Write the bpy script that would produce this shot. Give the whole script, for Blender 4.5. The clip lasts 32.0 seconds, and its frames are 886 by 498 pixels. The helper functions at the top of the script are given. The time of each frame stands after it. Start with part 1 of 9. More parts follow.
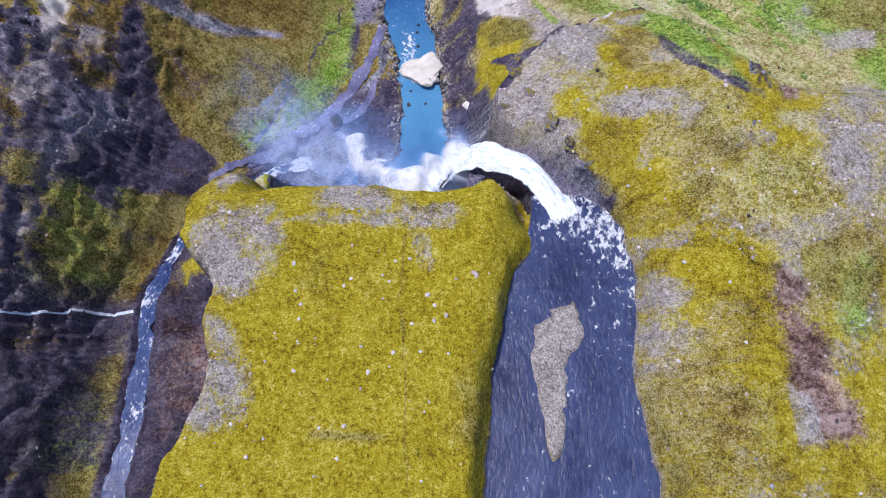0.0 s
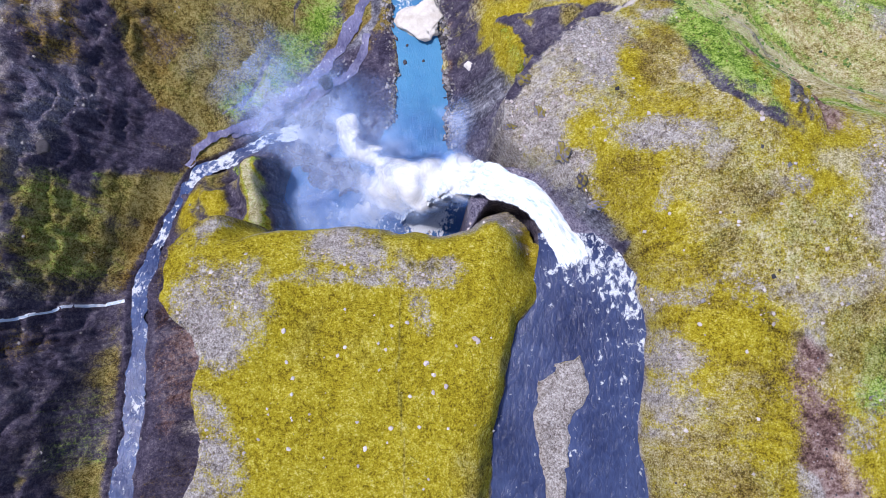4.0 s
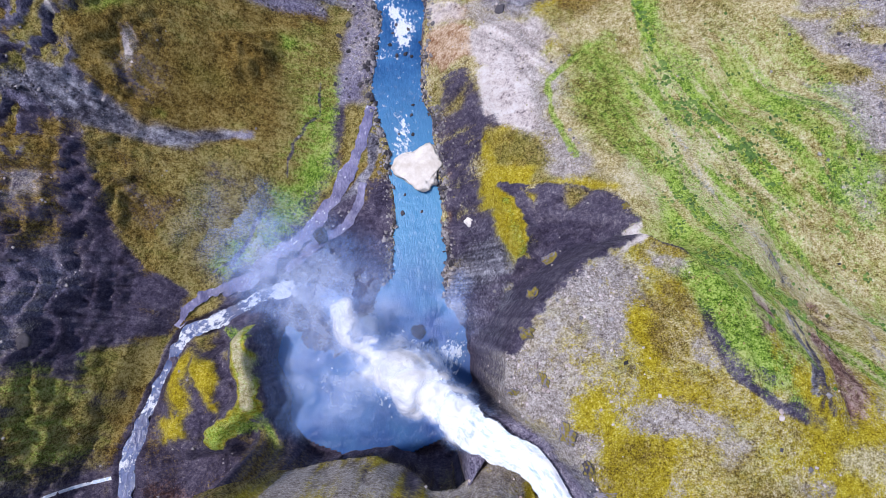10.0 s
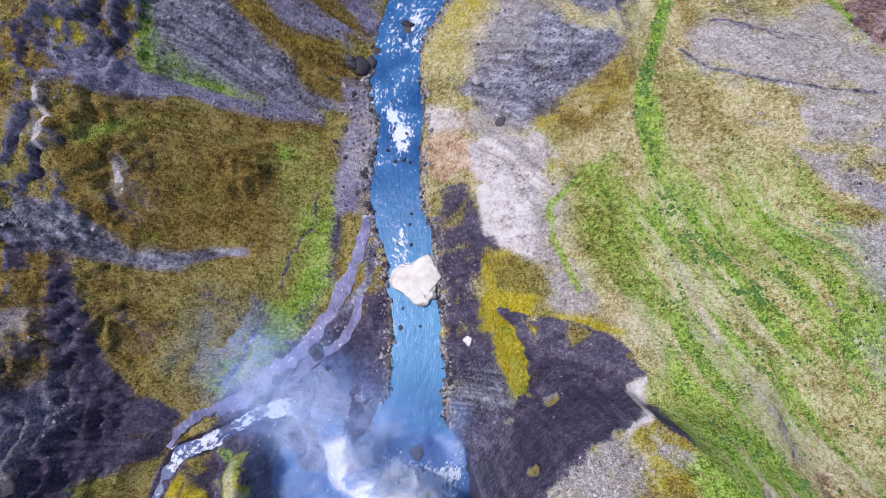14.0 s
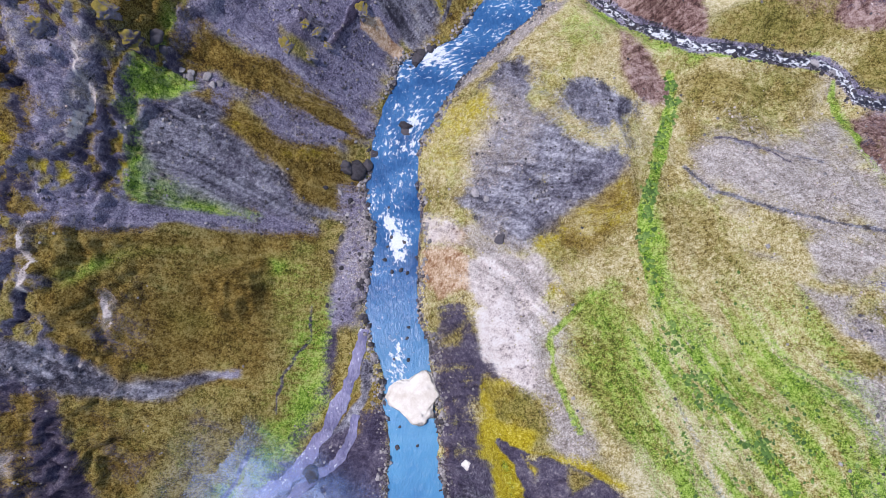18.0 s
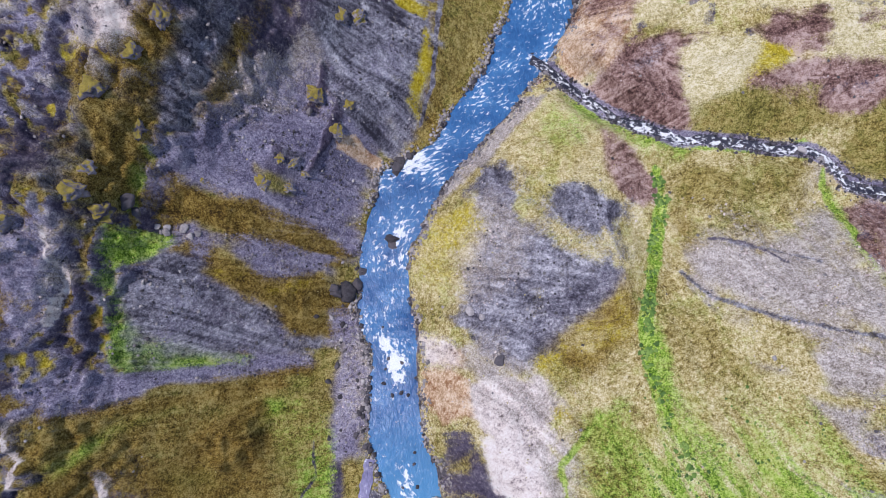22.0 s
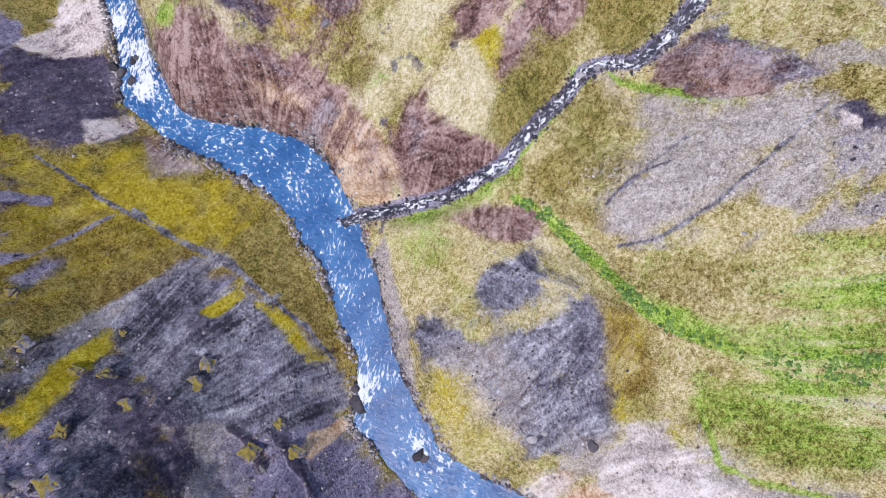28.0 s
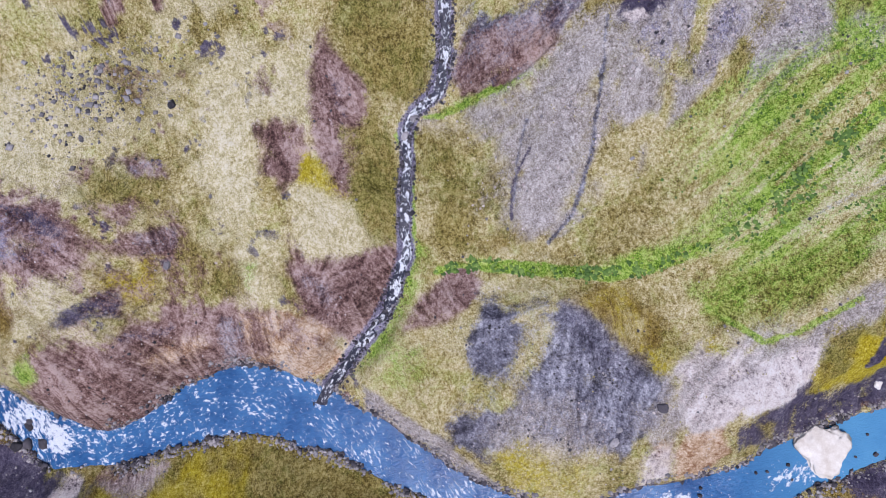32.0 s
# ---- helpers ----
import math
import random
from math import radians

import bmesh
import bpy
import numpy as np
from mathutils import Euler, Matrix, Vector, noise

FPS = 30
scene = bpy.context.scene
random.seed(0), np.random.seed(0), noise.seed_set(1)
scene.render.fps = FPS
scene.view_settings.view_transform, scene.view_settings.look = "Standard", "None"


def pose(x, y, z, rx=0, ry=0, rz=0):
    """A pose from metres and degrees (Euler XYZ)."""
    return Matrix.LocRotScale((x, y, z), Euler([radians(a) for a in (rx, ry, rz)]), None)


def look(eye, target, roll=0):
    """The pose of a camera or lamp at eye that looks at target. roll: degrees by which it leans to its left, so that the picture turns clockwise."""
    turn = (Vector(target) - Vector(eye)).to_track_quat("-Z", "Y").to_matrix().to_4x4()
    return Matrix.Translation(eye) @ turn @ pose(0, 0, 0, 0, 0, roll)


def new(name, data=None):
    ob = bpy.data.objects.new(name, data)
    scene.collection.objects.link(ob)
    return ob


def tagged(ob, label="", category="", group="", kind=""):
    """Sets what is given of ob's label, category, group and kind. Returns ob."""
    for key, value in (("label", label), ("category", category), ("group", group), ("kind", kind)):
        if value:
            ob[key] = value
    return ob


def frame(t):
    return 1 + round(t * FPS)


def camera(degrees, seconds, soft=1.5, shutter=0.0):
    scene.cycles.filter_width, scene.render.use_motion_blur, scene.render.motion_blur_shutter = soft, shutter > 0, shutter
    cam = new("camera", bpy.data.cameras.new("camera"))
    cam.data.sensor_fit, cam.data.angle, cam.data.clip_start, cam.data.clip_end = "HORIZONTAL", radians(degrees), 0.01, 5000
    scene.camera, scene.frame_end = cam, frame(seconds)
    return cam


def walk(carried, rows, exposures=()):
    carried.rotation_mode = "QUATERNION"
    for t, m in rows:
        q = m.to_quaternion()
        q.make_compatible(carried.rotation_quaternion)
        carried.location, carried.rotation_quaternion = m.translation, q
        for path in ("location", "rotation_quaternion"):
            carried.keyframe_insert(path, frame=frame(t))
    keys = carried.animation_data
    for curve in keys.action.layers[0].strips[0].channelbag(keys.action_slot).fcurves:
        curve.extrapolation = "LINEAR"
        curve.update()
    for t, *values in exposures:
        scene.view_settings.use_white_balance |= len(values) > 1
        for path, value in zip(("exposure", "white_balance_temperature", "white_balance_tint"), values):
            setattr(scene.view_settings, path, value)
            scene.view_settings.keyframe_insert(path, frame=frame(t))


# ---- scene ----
cam = camera(71.3, 32.0, soft=0.8)
METRES, EYE, TILT, LEAN, TURN = 220.0, 156.0, -70.3, 0.0, 0.0
ROWS = [
    (0.0, 0.0, 0.0, 0.0, 0.0, 0.0, -0.0),
    (0.5, 0.0, 0.0054, 0.0146, -0.02, -0.01, 0.01),
    (1.0, 0.0004, 0.0108, 0.0292, 0.0, -0.0, 0.01),
    (1.5, 0.0004, 0.0164, 0.044, -0.01, 0.02, -0.0),
    (2.0, 0.0005, 0.0219, 0.0589, -0.01, -0.25, 0.01),
    (2.5, 0.0005, 0.0274, 0.0735, -0.0, -2.26, 0.01),
    (4.5, 0.001, 0.0498, 0.1343, 0.05, -12.52, 0.1),
    (5.0, 0.0011, 0.0554, 0.1495, 0.05, -12.5, 0.09),
    (5.5, 0.0012, 0.061, 0.1649, 0.04, -12.47, 0.1),
    (6.0, 0.0014, 0.0666, 0.1805, 0.03, -12.48, 0.08),
    (6.5, 0.0018, 0.0718, 0.1961, 0.06, -12.46, 0.08),
    (7.0, 0.002, 0.0772, 0.2117, 0.07, -12.44, 0.07),
    (7.5, 0.0022, 0.0828, 0.2271, 0.08, -12.41, 0.05),
    (8.0, 0.0024, 0.0883, 0.2426, 0.1, -12.39, 0.03),
    (8.5, 0.0025, 0.0938, 0.2583, 0.09, -12.39, 0.03),
    (9.0, 0.0027, 0.0992, 0.2736, 0.11, -12.35, 0.01),
    (9.5, 0.0032, 0.1046, 0.2891, 0.15, -12.31, 0.0),
    (10.0, 0.0031, 0.1102, 0.3045, 0.14, -12.29, -0.01),
    (10.5, 0.0035, 0.1159, 0.3201, 0.16, -12.3, -0.0),
    (11.0, 0.0041, 0.1215, 0.3353, 0.21, -12.27, -0.01),
    (11.5, 0.0043, 0.127, 0.3505, 0.22, -12.23, -0.03),
    (12.0, 0.0047, 0.1327, 0.366, 0.24, -12.23, -0.04),
    (12.5, 0.0047, 0.1382, 0.3813, 0.24, -12.2, -0.05),
    (13.0, 0.0057, 0.1438, 0.3965, 0.31, -12.17, -0.05),
    (13.5, 0.0056, 0.1493, 0.4123, 0.3, -12.18, -0.06),
    (14.0, 0.0056, 0.1548, 0.4279, 0.28, -12.17, -0.07),
    (14.5, 0.0062, 0.1603, 0.4433, 0.32, -12.15, -0.08),
    (16.5, 0.007, 0.1826, 0.5064, 0.33, -12.21, -0.09),
    (17.0, 0.0069, 0.1883, 0.5225, 0.3, -12.25, -0.1),
    (17.5, 0.0078, 0.1933, 0.5364, 0.35, -12.18, -0.1),
    (18.0, 0.0084, 0.199, 0.5521, 0.37, -12.17, -0.11),
    (18.5, 0.0083, 0.2046, 0.5676, 0.34, -12.17, -0.12),
    (19.0, 0.0092, 0.21, 0.583, 0.39, -12.13, -0.12),
    (19.5, 0.0091, 0.2157, 0.5989, 0.34, -12.15, -0.05),
    (20.0, 0.0096, 0.2213, 0.6147, 0.27, -12.14, 0.2),
    (20.5, 0.0095, 0.2271, 0.631, -0.01, -12.18, 0.83),
    (21.0, 0.0106, 0.2326, 0.6465, -0.33, -12.13, 1.88),
    (21.5, 0.0112, 0.2382, 0.6624, -0.88, -12.14, 3.4),
    (22.0, 0.013, 0.2438, 0.678, -1.4, -12.14, 4.94),
    (22.5, 0.0147, 0.2496, 0.6944, -2.07, -12.25, 6.74),
    (23.0, 0.0173, 0.2549, 0.7095, -3.0, -12.3, 9.38),
    (23.5, 0.0208, 0.2604, 0.7251, -4.29, -12.51, 12.92),
    (24.0, 0.0258, 0.2654, 0.7396, -5.81, -12.82, 17.0),
    (24.5, 0.0323, 0.27, 0.7529, -7.44, -13.29, 21.41),
    (25.0, 0.0392, 0.2744, 0.7657, -9.54, -14.09, 26.48),
    (25.5, 0.0469, 0.2787, 0.7779, -11.98, -15.25, 31.69),
    (27.5, 0.0875, 0.2913, 0.8149, -25.47, -24.25, 51.47),
    (28.0, 0.0989, 0.2934, 0.8212, -30.66, -28.36, 56.03),
    (28.5, 0.1108, 0.2953, 0.8261, -37.14, -33.8, 60.33),
    (29.0, 0.1229, 0.2966, 0.8306, -45.56, -41.21, 64.2),
    (29.5, 0.1347, 0.2977, 0.8332, -56.28, -50.9, 67.47),
    (30.0, 0.1469, 0.2984, 0.8352, -69.65, -63.28, 69.77),
    (30.5, 0.1596, 0.2985, 0.8357, -85.37, -78.04, 70.91),
    (31.0, 0.1715, 0.2986, 0.8354, -101.94, -93.56, 70.56),
    (31.5, 0.1828, 0.2982, 0.834, -116.21, -106.73, 68.94),
    (32.0, 0.1932, 0.2973, 0.8319, -126.65, -116.37, 66.66),
]
walk(cam, [(t, pose(0, 0, EYE, TILT, LEAN, TURN) @ pose(METRES * x, METRES * y, METRES * z, 90 + pitch, roll, yaw)) for t, x, y, z, yaw, pitch, roll in ROWS],
     exposures=[(0.0, 0.34, 6080, 20), (1.0, 0.54, 6080, 20), (5.0, 0.46, 6080, 20), (14.0, 0.4, 6100, 20), (18.0, 0.47, 6220, 19), (20.0, 0.34, 6230, 19), (22.0, 0.45, 6250, 19), (24.0, 0.57, 6300, 19), (25.0, 0.58, 6300, 19), (28.0, 0.54, 6280, 20), (29.0, 0.33, 6220, 20), (30.0, 0.19, 6120, 21), (31.0, 0.13, 6080, 22), (32.0, 0.27, 6080, 22)])

# ---------------- light ----------------
world = bpy.data.worlds.new("overcast_sky")
scene.world = world
world.use_nodes = True
wn, wl = world.node_tree.nodes, world.node_tree.links
sky = wn.new("ShaderNodeTexSky")
sky.sky_type, sky.sun_disc = "NISHITA", False
sky.sun_elevation, sky.sun_rotation = radians(70), radians(-75)
sky.air_density, sky.dust_density, sky.ozone_density = 1.0, 1.0, 1.5
wl.new(sky.outputs[0], wn["Background"].inputs[0])
wn["Background"].inputs[1].default_value = 0.12
sun = new("sun", bpy.data.lights.new("sun", "SUN"))
sun.data.energy, sun.data.angle, sun.data.color = 2.5, radians(4), (1.0, 0.97, 0.94)
sun.matrix_world = look((-20, 5, 56), (0, 0, 0))

# ---------------- materials ----------------
class Nodes:
    """A small helper to write node trees in lines."""

    def __init__(self, name):
        self.mat = bpy.data.materials.new(name)
        self.mat.use_nodes = True
        self.tree = self.mat.node_tree
        self.bsdf = self.tree.nodes["Principled BSDF"]
        self.coords = self.tree.nodes.new("ShaderNodeTexCoord")

    def put(self, socket, value):
        if isinstance(value, bpy.types.NodeSocket):
            self.tree.links.new(value, socket)
        else:
            socket.default_value = value

    def node(self, kind, **given):
        n = self.tree.nodes.new(kind)
        for key, value in given.items():
            setattr(n, key, value)
        return n

    def math(self, op, a, b=0.0, c=0.0, clamp=False):
        n = self.node("ShaderNodeMath", operation=op, use_clamp=clamp)
        for s, v in zip(n.inputs, (a, b, c)):
            self.put(s, v)
        return n.outputs[0]

    def noise(self, scale, detail=4.0, rough=0.55, vec=None, distortion=0.0):
        n = self.node("ShaderNodeTexNoise")
        self.put(n.inputs["Vector"], vec or self.coords.outputs["Object"])
        n.inputs["Scale"].default_value, n.inputs["Detail"].default_value, n.inputs["Roughness"].default_value = scale, detail, rough
        n.inputs["Distortion"].default_value = distortion
        return n.outputs[0]

    def cells(self, scale, vec=None, feature="F1"):
        n = self.node("ShaderNodeTexVoronoi", feature=feature)
        self.put(n.inputs["Vector"], vec or self.coords.outputs["Object"])
        n.inputs["Scale"].default_value = scale
        return n.outputs

    def ramp(self, fac, *stops):
        n = self.node("ShaderNodeValToRGB")
        while len(n.color_ramp.elements) < len(stops):
            n.color_ramp.elements.new(0.5)
        for e, (p, c) in zip(n.color_ramp.elements, stops):
            e.position, e.color = p, (*c, 1)
        self.put(n.inputs[0], fac)
        return n.outputs[0]

    def mix(self, fac, a, b, blend="MIX"):
        n = self.node("ShaderNodeMix", data_type="RGBA", blend_type=blend)
        self.put(n.inputs[0], fac)
        for s, v in ((n.inputs[6], a), (n.inputs[7], b)):
            self.put(s, (*v, 1) if isinstance(v, tuple) and len(v) == 3 else v)
        return n.outputs[2]

    def fit(self, v, a, b, c=0.0, d=1.0, soft=False):
        n = self.node("ShaderNodeMapRange", interpolation_type="SMOOTHSTEP" if soft else "LINEAR")
        for s, x in zip(n.inputs, (v, a, b, c, d)):
            self.put(s, x)
        return n.outputs[0]

    def stretched(self, vec, scale, turn=0.0):
        n = self.node("ShaderNodeMapping")
        self.put(n.inputs["Vector"], vec)
        n.inputs["Scale"].default_value = scale
        n.inputs["Rotation"].default_value = (0, 0, turn)
        return n.outputs[0]

    def bump(self, height, distance, strength=1.0):
        n = self.node("ShaderNodeBump")
        self.put(n.inputs["Height"], height)
        n.inputs["Distance"].default_value, n.inputs["Strength"].default_value = distance, strength
        self.put(self.bsdf.inputs["Normal"], n.outputs[0])

    def finish(self, color, rough=0.9):
        self.put(self.bsdf.inputs["Base Color"], color)
        self.put(self.bsdf.inputs["Roughness"], rough)
        return self.mat


COVERS = ["scree", "slate", "gravel", "pale", "moss", "green", "straw", "sand", "olive", "rust", "red", "cream"]


def ground_material():
    """Bare rock, over which twelve covers lie where the ground's masks say, with ragged edges."""
    n = Nodes("ground")
    wide = lambda v, k: n.math("MULTIPLY_ADD", n.math("SUBTRACT", v, 0.5), k, 0.5)

    def blend(*parts):
        total = None
        for v, w in parts:
            total = n.math("MULTIPLY", v, w) if total is None else n.math("MULTIPLY_ADD", v, w, total)
        return total

    broad, patchy, mid = wide(n.noise(0.1, 4, 0.6, distortion=0.7), 2.2), wide(n.noise(0.36, 5, 0.65, distortion=0.6), 2.2), wide(n.noise(1.3, 5, 0.7), 2.2)
    fine, grain = wide(n.noise(3.4, 5, 0.75), 2.2), wide(n.noise(8.0, 2, 0.7), 1.7)
    stones, pebbles = n.cells(3.2), n.cells(7.0)
    seams = n.node("ShaderNodeAttribute", attribute_name="seams").outputs["Fac"]
    streak = wide(seams, 1.5)
    tint_a, tint_b = n.node("ShaderNodeSeparateColor"), n.node("ShaderNodeSeparateColor")
    n.put(tint_a.inputs[0], stones[1])
    n.put(tint_b.inputs[0], pebbles[1])
    shade = wide(blend((broad, 0.12), (patchy, 0.2), (mid, 0.26), (fine, 0.26), (grain, 0.16)), 2.0)
    plant = wide(blend((broad, 0.08), (patchy, 0.13), (mid, 0.27), (fine, 0.38), (grain, 0.16)), 3.1)
    strew = wide(blend((tint_a.outputs[0], 0.14), (tint_b.outputs[1], 0.2), (patchy, 0.16), (fine, 0.26), (mid, 0.24)), 2.2)
    flow = wide(blend((streak, 0.16), (broad, 0.16), (patchy, 0.2), (mid, 0.22), (fine, 0.26)), 2.5)
    hue = wide(blend((n.noise(0.075, 4, 0.6, distortion=1.0), 0.55), (n.noise(0.5, 4, 0.65), 0.45)), 4.5)
    # dark flecks over the growth: darker clumps, and tuft shadows put into the colour
    speck = n.fit(n.noise(2.1, 4, 0.7, distortion=0.8), 0.58, 0.66, soft=True)

    # grass: tan, brown and green shares that drift into one another
    tan = n.ramp(plant, (0.08, (0.14, 0.09, 0.028)), (0.3, (0.36, 0.28, 0.085)), (0.5, (0.57, 0.47, 0.205)), (0.7, (0.72, 0.63, 0.36)), (0.92, (0.86, 0.79, 0.55)))
    lush = n.ramp(plant, (0.1, (0.09, 0.085, 0.012)), (0.34, (0.27, 0.275, 0.035)), (0.55, (0.45, 0.46, 0.11)), (0.85, (0.65, 0.64, 0.27)))
    straw = n.mix(n.fit(hue, 0.35, 1.0, 0.0, 0.65, soft=True), tan, lush)
    straw = n.mix(n.fit(wide(n.noise(0.14, 5, 0.65, distortion=1.2), 2.0), 0.45, 0.9, 0.0, 0.75, soft=True), straw, n.ramp(plant, (0.1, (0.13, 0.08, 0.016)), (0.4, (0.32, 0.235, 0.055)), (0.6, (0.48, 0.37, 0.12)), (0.9, (0.7, 0.6, 0.31))))
    straw = n.mix(n.math("MULTIPLY", speck, 0.22), straw, n.ramp(grain, (0.3, (0.09, 0.07, 0.016)), (0.7, (0.24, 0.19, 0.055))))
    brown = n.ramp(plant, (0.1, (0.045, 0.03, 0.006)), (0.36, (0.17, 0.125, 0.024)), (0.56, (0.32, 0.25, 0.06)), (0.85, (0.54, 0.45, 0.18)))
    olive = n.mix(n.fit(hue, 0.4, 0.9, 0.0, 0.75, soft=True), brown, n.ramp(plant, (0.12, (0.04, 0.042, 0.007)), (0.4, (0.13, 0.125, 0.02)), (0.6, (0.25, 0.23, 0.045)), (0.88, (0.42, 0.37, 0.12))))
    olive = n.mix(n.math("MULTIPLY", speck, 0.45), olive, (0.055, 0.04, 0.01))
    cracks = n.node("ShaderNodeTexVoronoi", feature="DISTANCE_TO_EDGE")
    n.put(cracks.inputs["Vector"], n.mix(0.12, n.coords.outputs["Object"], n.node("ShaderNodeTexNoise").outputs[1], "ADD"))
    cracks.inputs["Scale"].default_value = 0.33
    crack = n.math("MULTIPLY", n.fit(cracks.outputs[0], 0.018, 0.004), n.fit(patchy, 0.5, 0.7))
    moss = n.ramp(plant, (0.06, (0.16, 0.11, 0.005)), (0.3, (0.36, 0.27, 0.007)), (0.54, (0.5, 0.395, 0.012)), (0.85, (0.66, 0.555, 0.045)), (0.97, (0.78, 0.68, 0.2)))
    moss = n.mix(n.math("MULTIPLY", crack, 0.6), moss, (0.08, 0.06, 0.008))
    look_of = dict(
        scree=n.ramp(wide(blend((strew, 0.6), (streak, 0.26), (broad, 0.14)), 1.3), (0.1, (0.055, 0.048, 0.082)), (0.36, (0.16, 0.145, 0.222)), (0.58, (0.3, 0.278, 0.375)), (0.8, (0.45, 0.425, 0.51)), (0.98, (0.74, 0.71, 0.76))),
        slate=n.ramp(wide(blend((flow, 0.75), (streak, 0.25)), 1.3), (0.1, (0.035, 0.033, 0.048)), (0.36, (0.11, 0.106, 0.135)), (0.56, (0.22, 0.215, 0.255)), (0.8, (0.4, 0.395, 0.44)), (0.97, (0.64, 0.63, 0.67))),
        gravel=n.ramp(wide(blend((strew, 0.8), (streak, 0.2)), 1.15), (0.1, (0.15, 0.12, 0.1)), (0.36, (0.35, 0.3, 0.265)), (0.56, (0.5, 0.445, 0.4)), (0.88, (0.78, 0.73, 0.68))),
        pale=n.ramp(flow, (0.08, (0.12, 0.09, 0.1)), (0.34, (0.6, 0.51, 0.47)), (0.55, (0.82, 0.73, 0.67)), (0.85, (0.93, 0.88, 0.83))),
        moss=moss,
        green=n.mix(n.fit(hue, 0.4, 0.9, 0.0, 0.55, soft=True), n.ramp(plant, (0.1, (0.03, 0.075, 0.006)), (0.36, (0.135, 0.265, 0.018)), (0.56, (0.29, 0.47, 0.045)), (0.85, (0.54, 0.66, 0.17))), lush),
        straw=straw,
        sand=n.ramp(plant, (0.1, (0.3, 0.24, 0.1)), (0.4, (0.6, 0.52, 0.25)), (0.62, (0.78, 0.69, 0.42)), (0.88, (0.86, 0.8, 0.62))),
        olive=olive,
        rust=n.ramp(wide(blend((plant, 0.7), (streak, 0.3)), 1.15), (0.1, (0.03, 0.018, 0.005)), (0.36, (0.125, 0.076, 0.013)), (0.56, (0.25, 0.168, 0.03)), (0.85, (0.44, 0.33, 0.11))),
        red=n.ramp(wide(blend((flow, 0.8), (streak, 0.2)), 1.35), (0.06, (0.05, 0.022, 0.02)), (0.34, (0.18, 0.098, 0.082)), (0.55, (0.33, 0.205, 0.172)), (0.85, (0.58, 0.43, 0.375))),
        cream=n.ramp(wide(blend((shade, 0.6), (flow, 0.4)), 1.2), (0.1, (0.28, 0.12, 0.05)), (0.36, (0.5, 0.31, 0.17)), (0.56, (0.72, 0.52, 0.34)), (0.85, (0.88, 0.77, 0.6))),
    )
    color = n.ramp(wide(blend((shade, 0.72), (streak, 0.28)), 1.2), (0.1, (0.02, 0.016, 0.033)), (0.36, (0.056, 0.046, 0.08)), (0.56, (0.105, 0.089, 0.136)), (0.76, (0.2, 0.175, 0.22)), (0.97, (0.42, 0.38, 0.39)))
    # each cover's share, loosened by its own noise; the strongest shows
    lean = n.math("SUBTRACT", blend((n.noise(0.9, 5, 0.7, distortion=0.5), 0.7), (n.noise(4.2, 3, 0.7), 1.0), (seams, 0.35)), 1.025)
    other = n.math("SUBTRACT", blend((n.noise(1.3, 5, 0.7, distortion=0.5), 0.7), (n.noise(5.4, 3, 0.7), 1.0), (seams, -0.35)), 0.675)
    total, bare = None, None
    for k in range(3):
        a = n.node("ShaderNodeAttribute", attribute_name="cover_%d" % (k + 1))
        s = n.node("ShaderNodeSeparateColor")
        n.put(s.inputs[0], a.outputs["Color"])
        for q, share in enumerate((s.outputs[0], s.outputs[1], s.outputs[2], a.outputs["Alpha"])):
            cover = COVERS[4 * k + q]
            bare = share if bare is None else n.math("ADD", bare, share)
            loose = n.math("POWER", 2.718, n.math("MULTIPLY", (lean, other)[q % 2], (11.0, 11.0, -11.0, -11.0)[q]))
            power = n.math("MULTIPLY", n.math("POWER", share, 2.2), loose)
            if total is None:
                total, cover_color = n.math("ADD", power, 0.0000001), look_of[cover]
            else:
                total = n.math("ADD", total, power)
                cover_color = n.mix(n.math("DIVIDE", power, total), cover_color, look_of[cover])
    power = n.math("MULTIPLY", n.math("POWER", n.math("SUBTRACT", 1.0, bare, clamp=True), 3.0), n.math("POWER", 2.718, n.math("MULTIPLY", n.math("SUBTRACT", lean, other), 10.0)))
    color = n.mix(n.math("DIVIDE", power, n.math("ADD", total, power)), cover_color, color)
    relief = blend((patchy, 0.4), (mid, 0.4), (fine, 0.4), (grain, 0.2), (n.math("SUBTRACT", 1.0, stones[0]), 0.3))
    n.bump(relief, 0.5, 1.0)
    n.bsdf.inputs["Specular IOR Level"].default_value = 0.2
    return n.finish(color, 0.93)


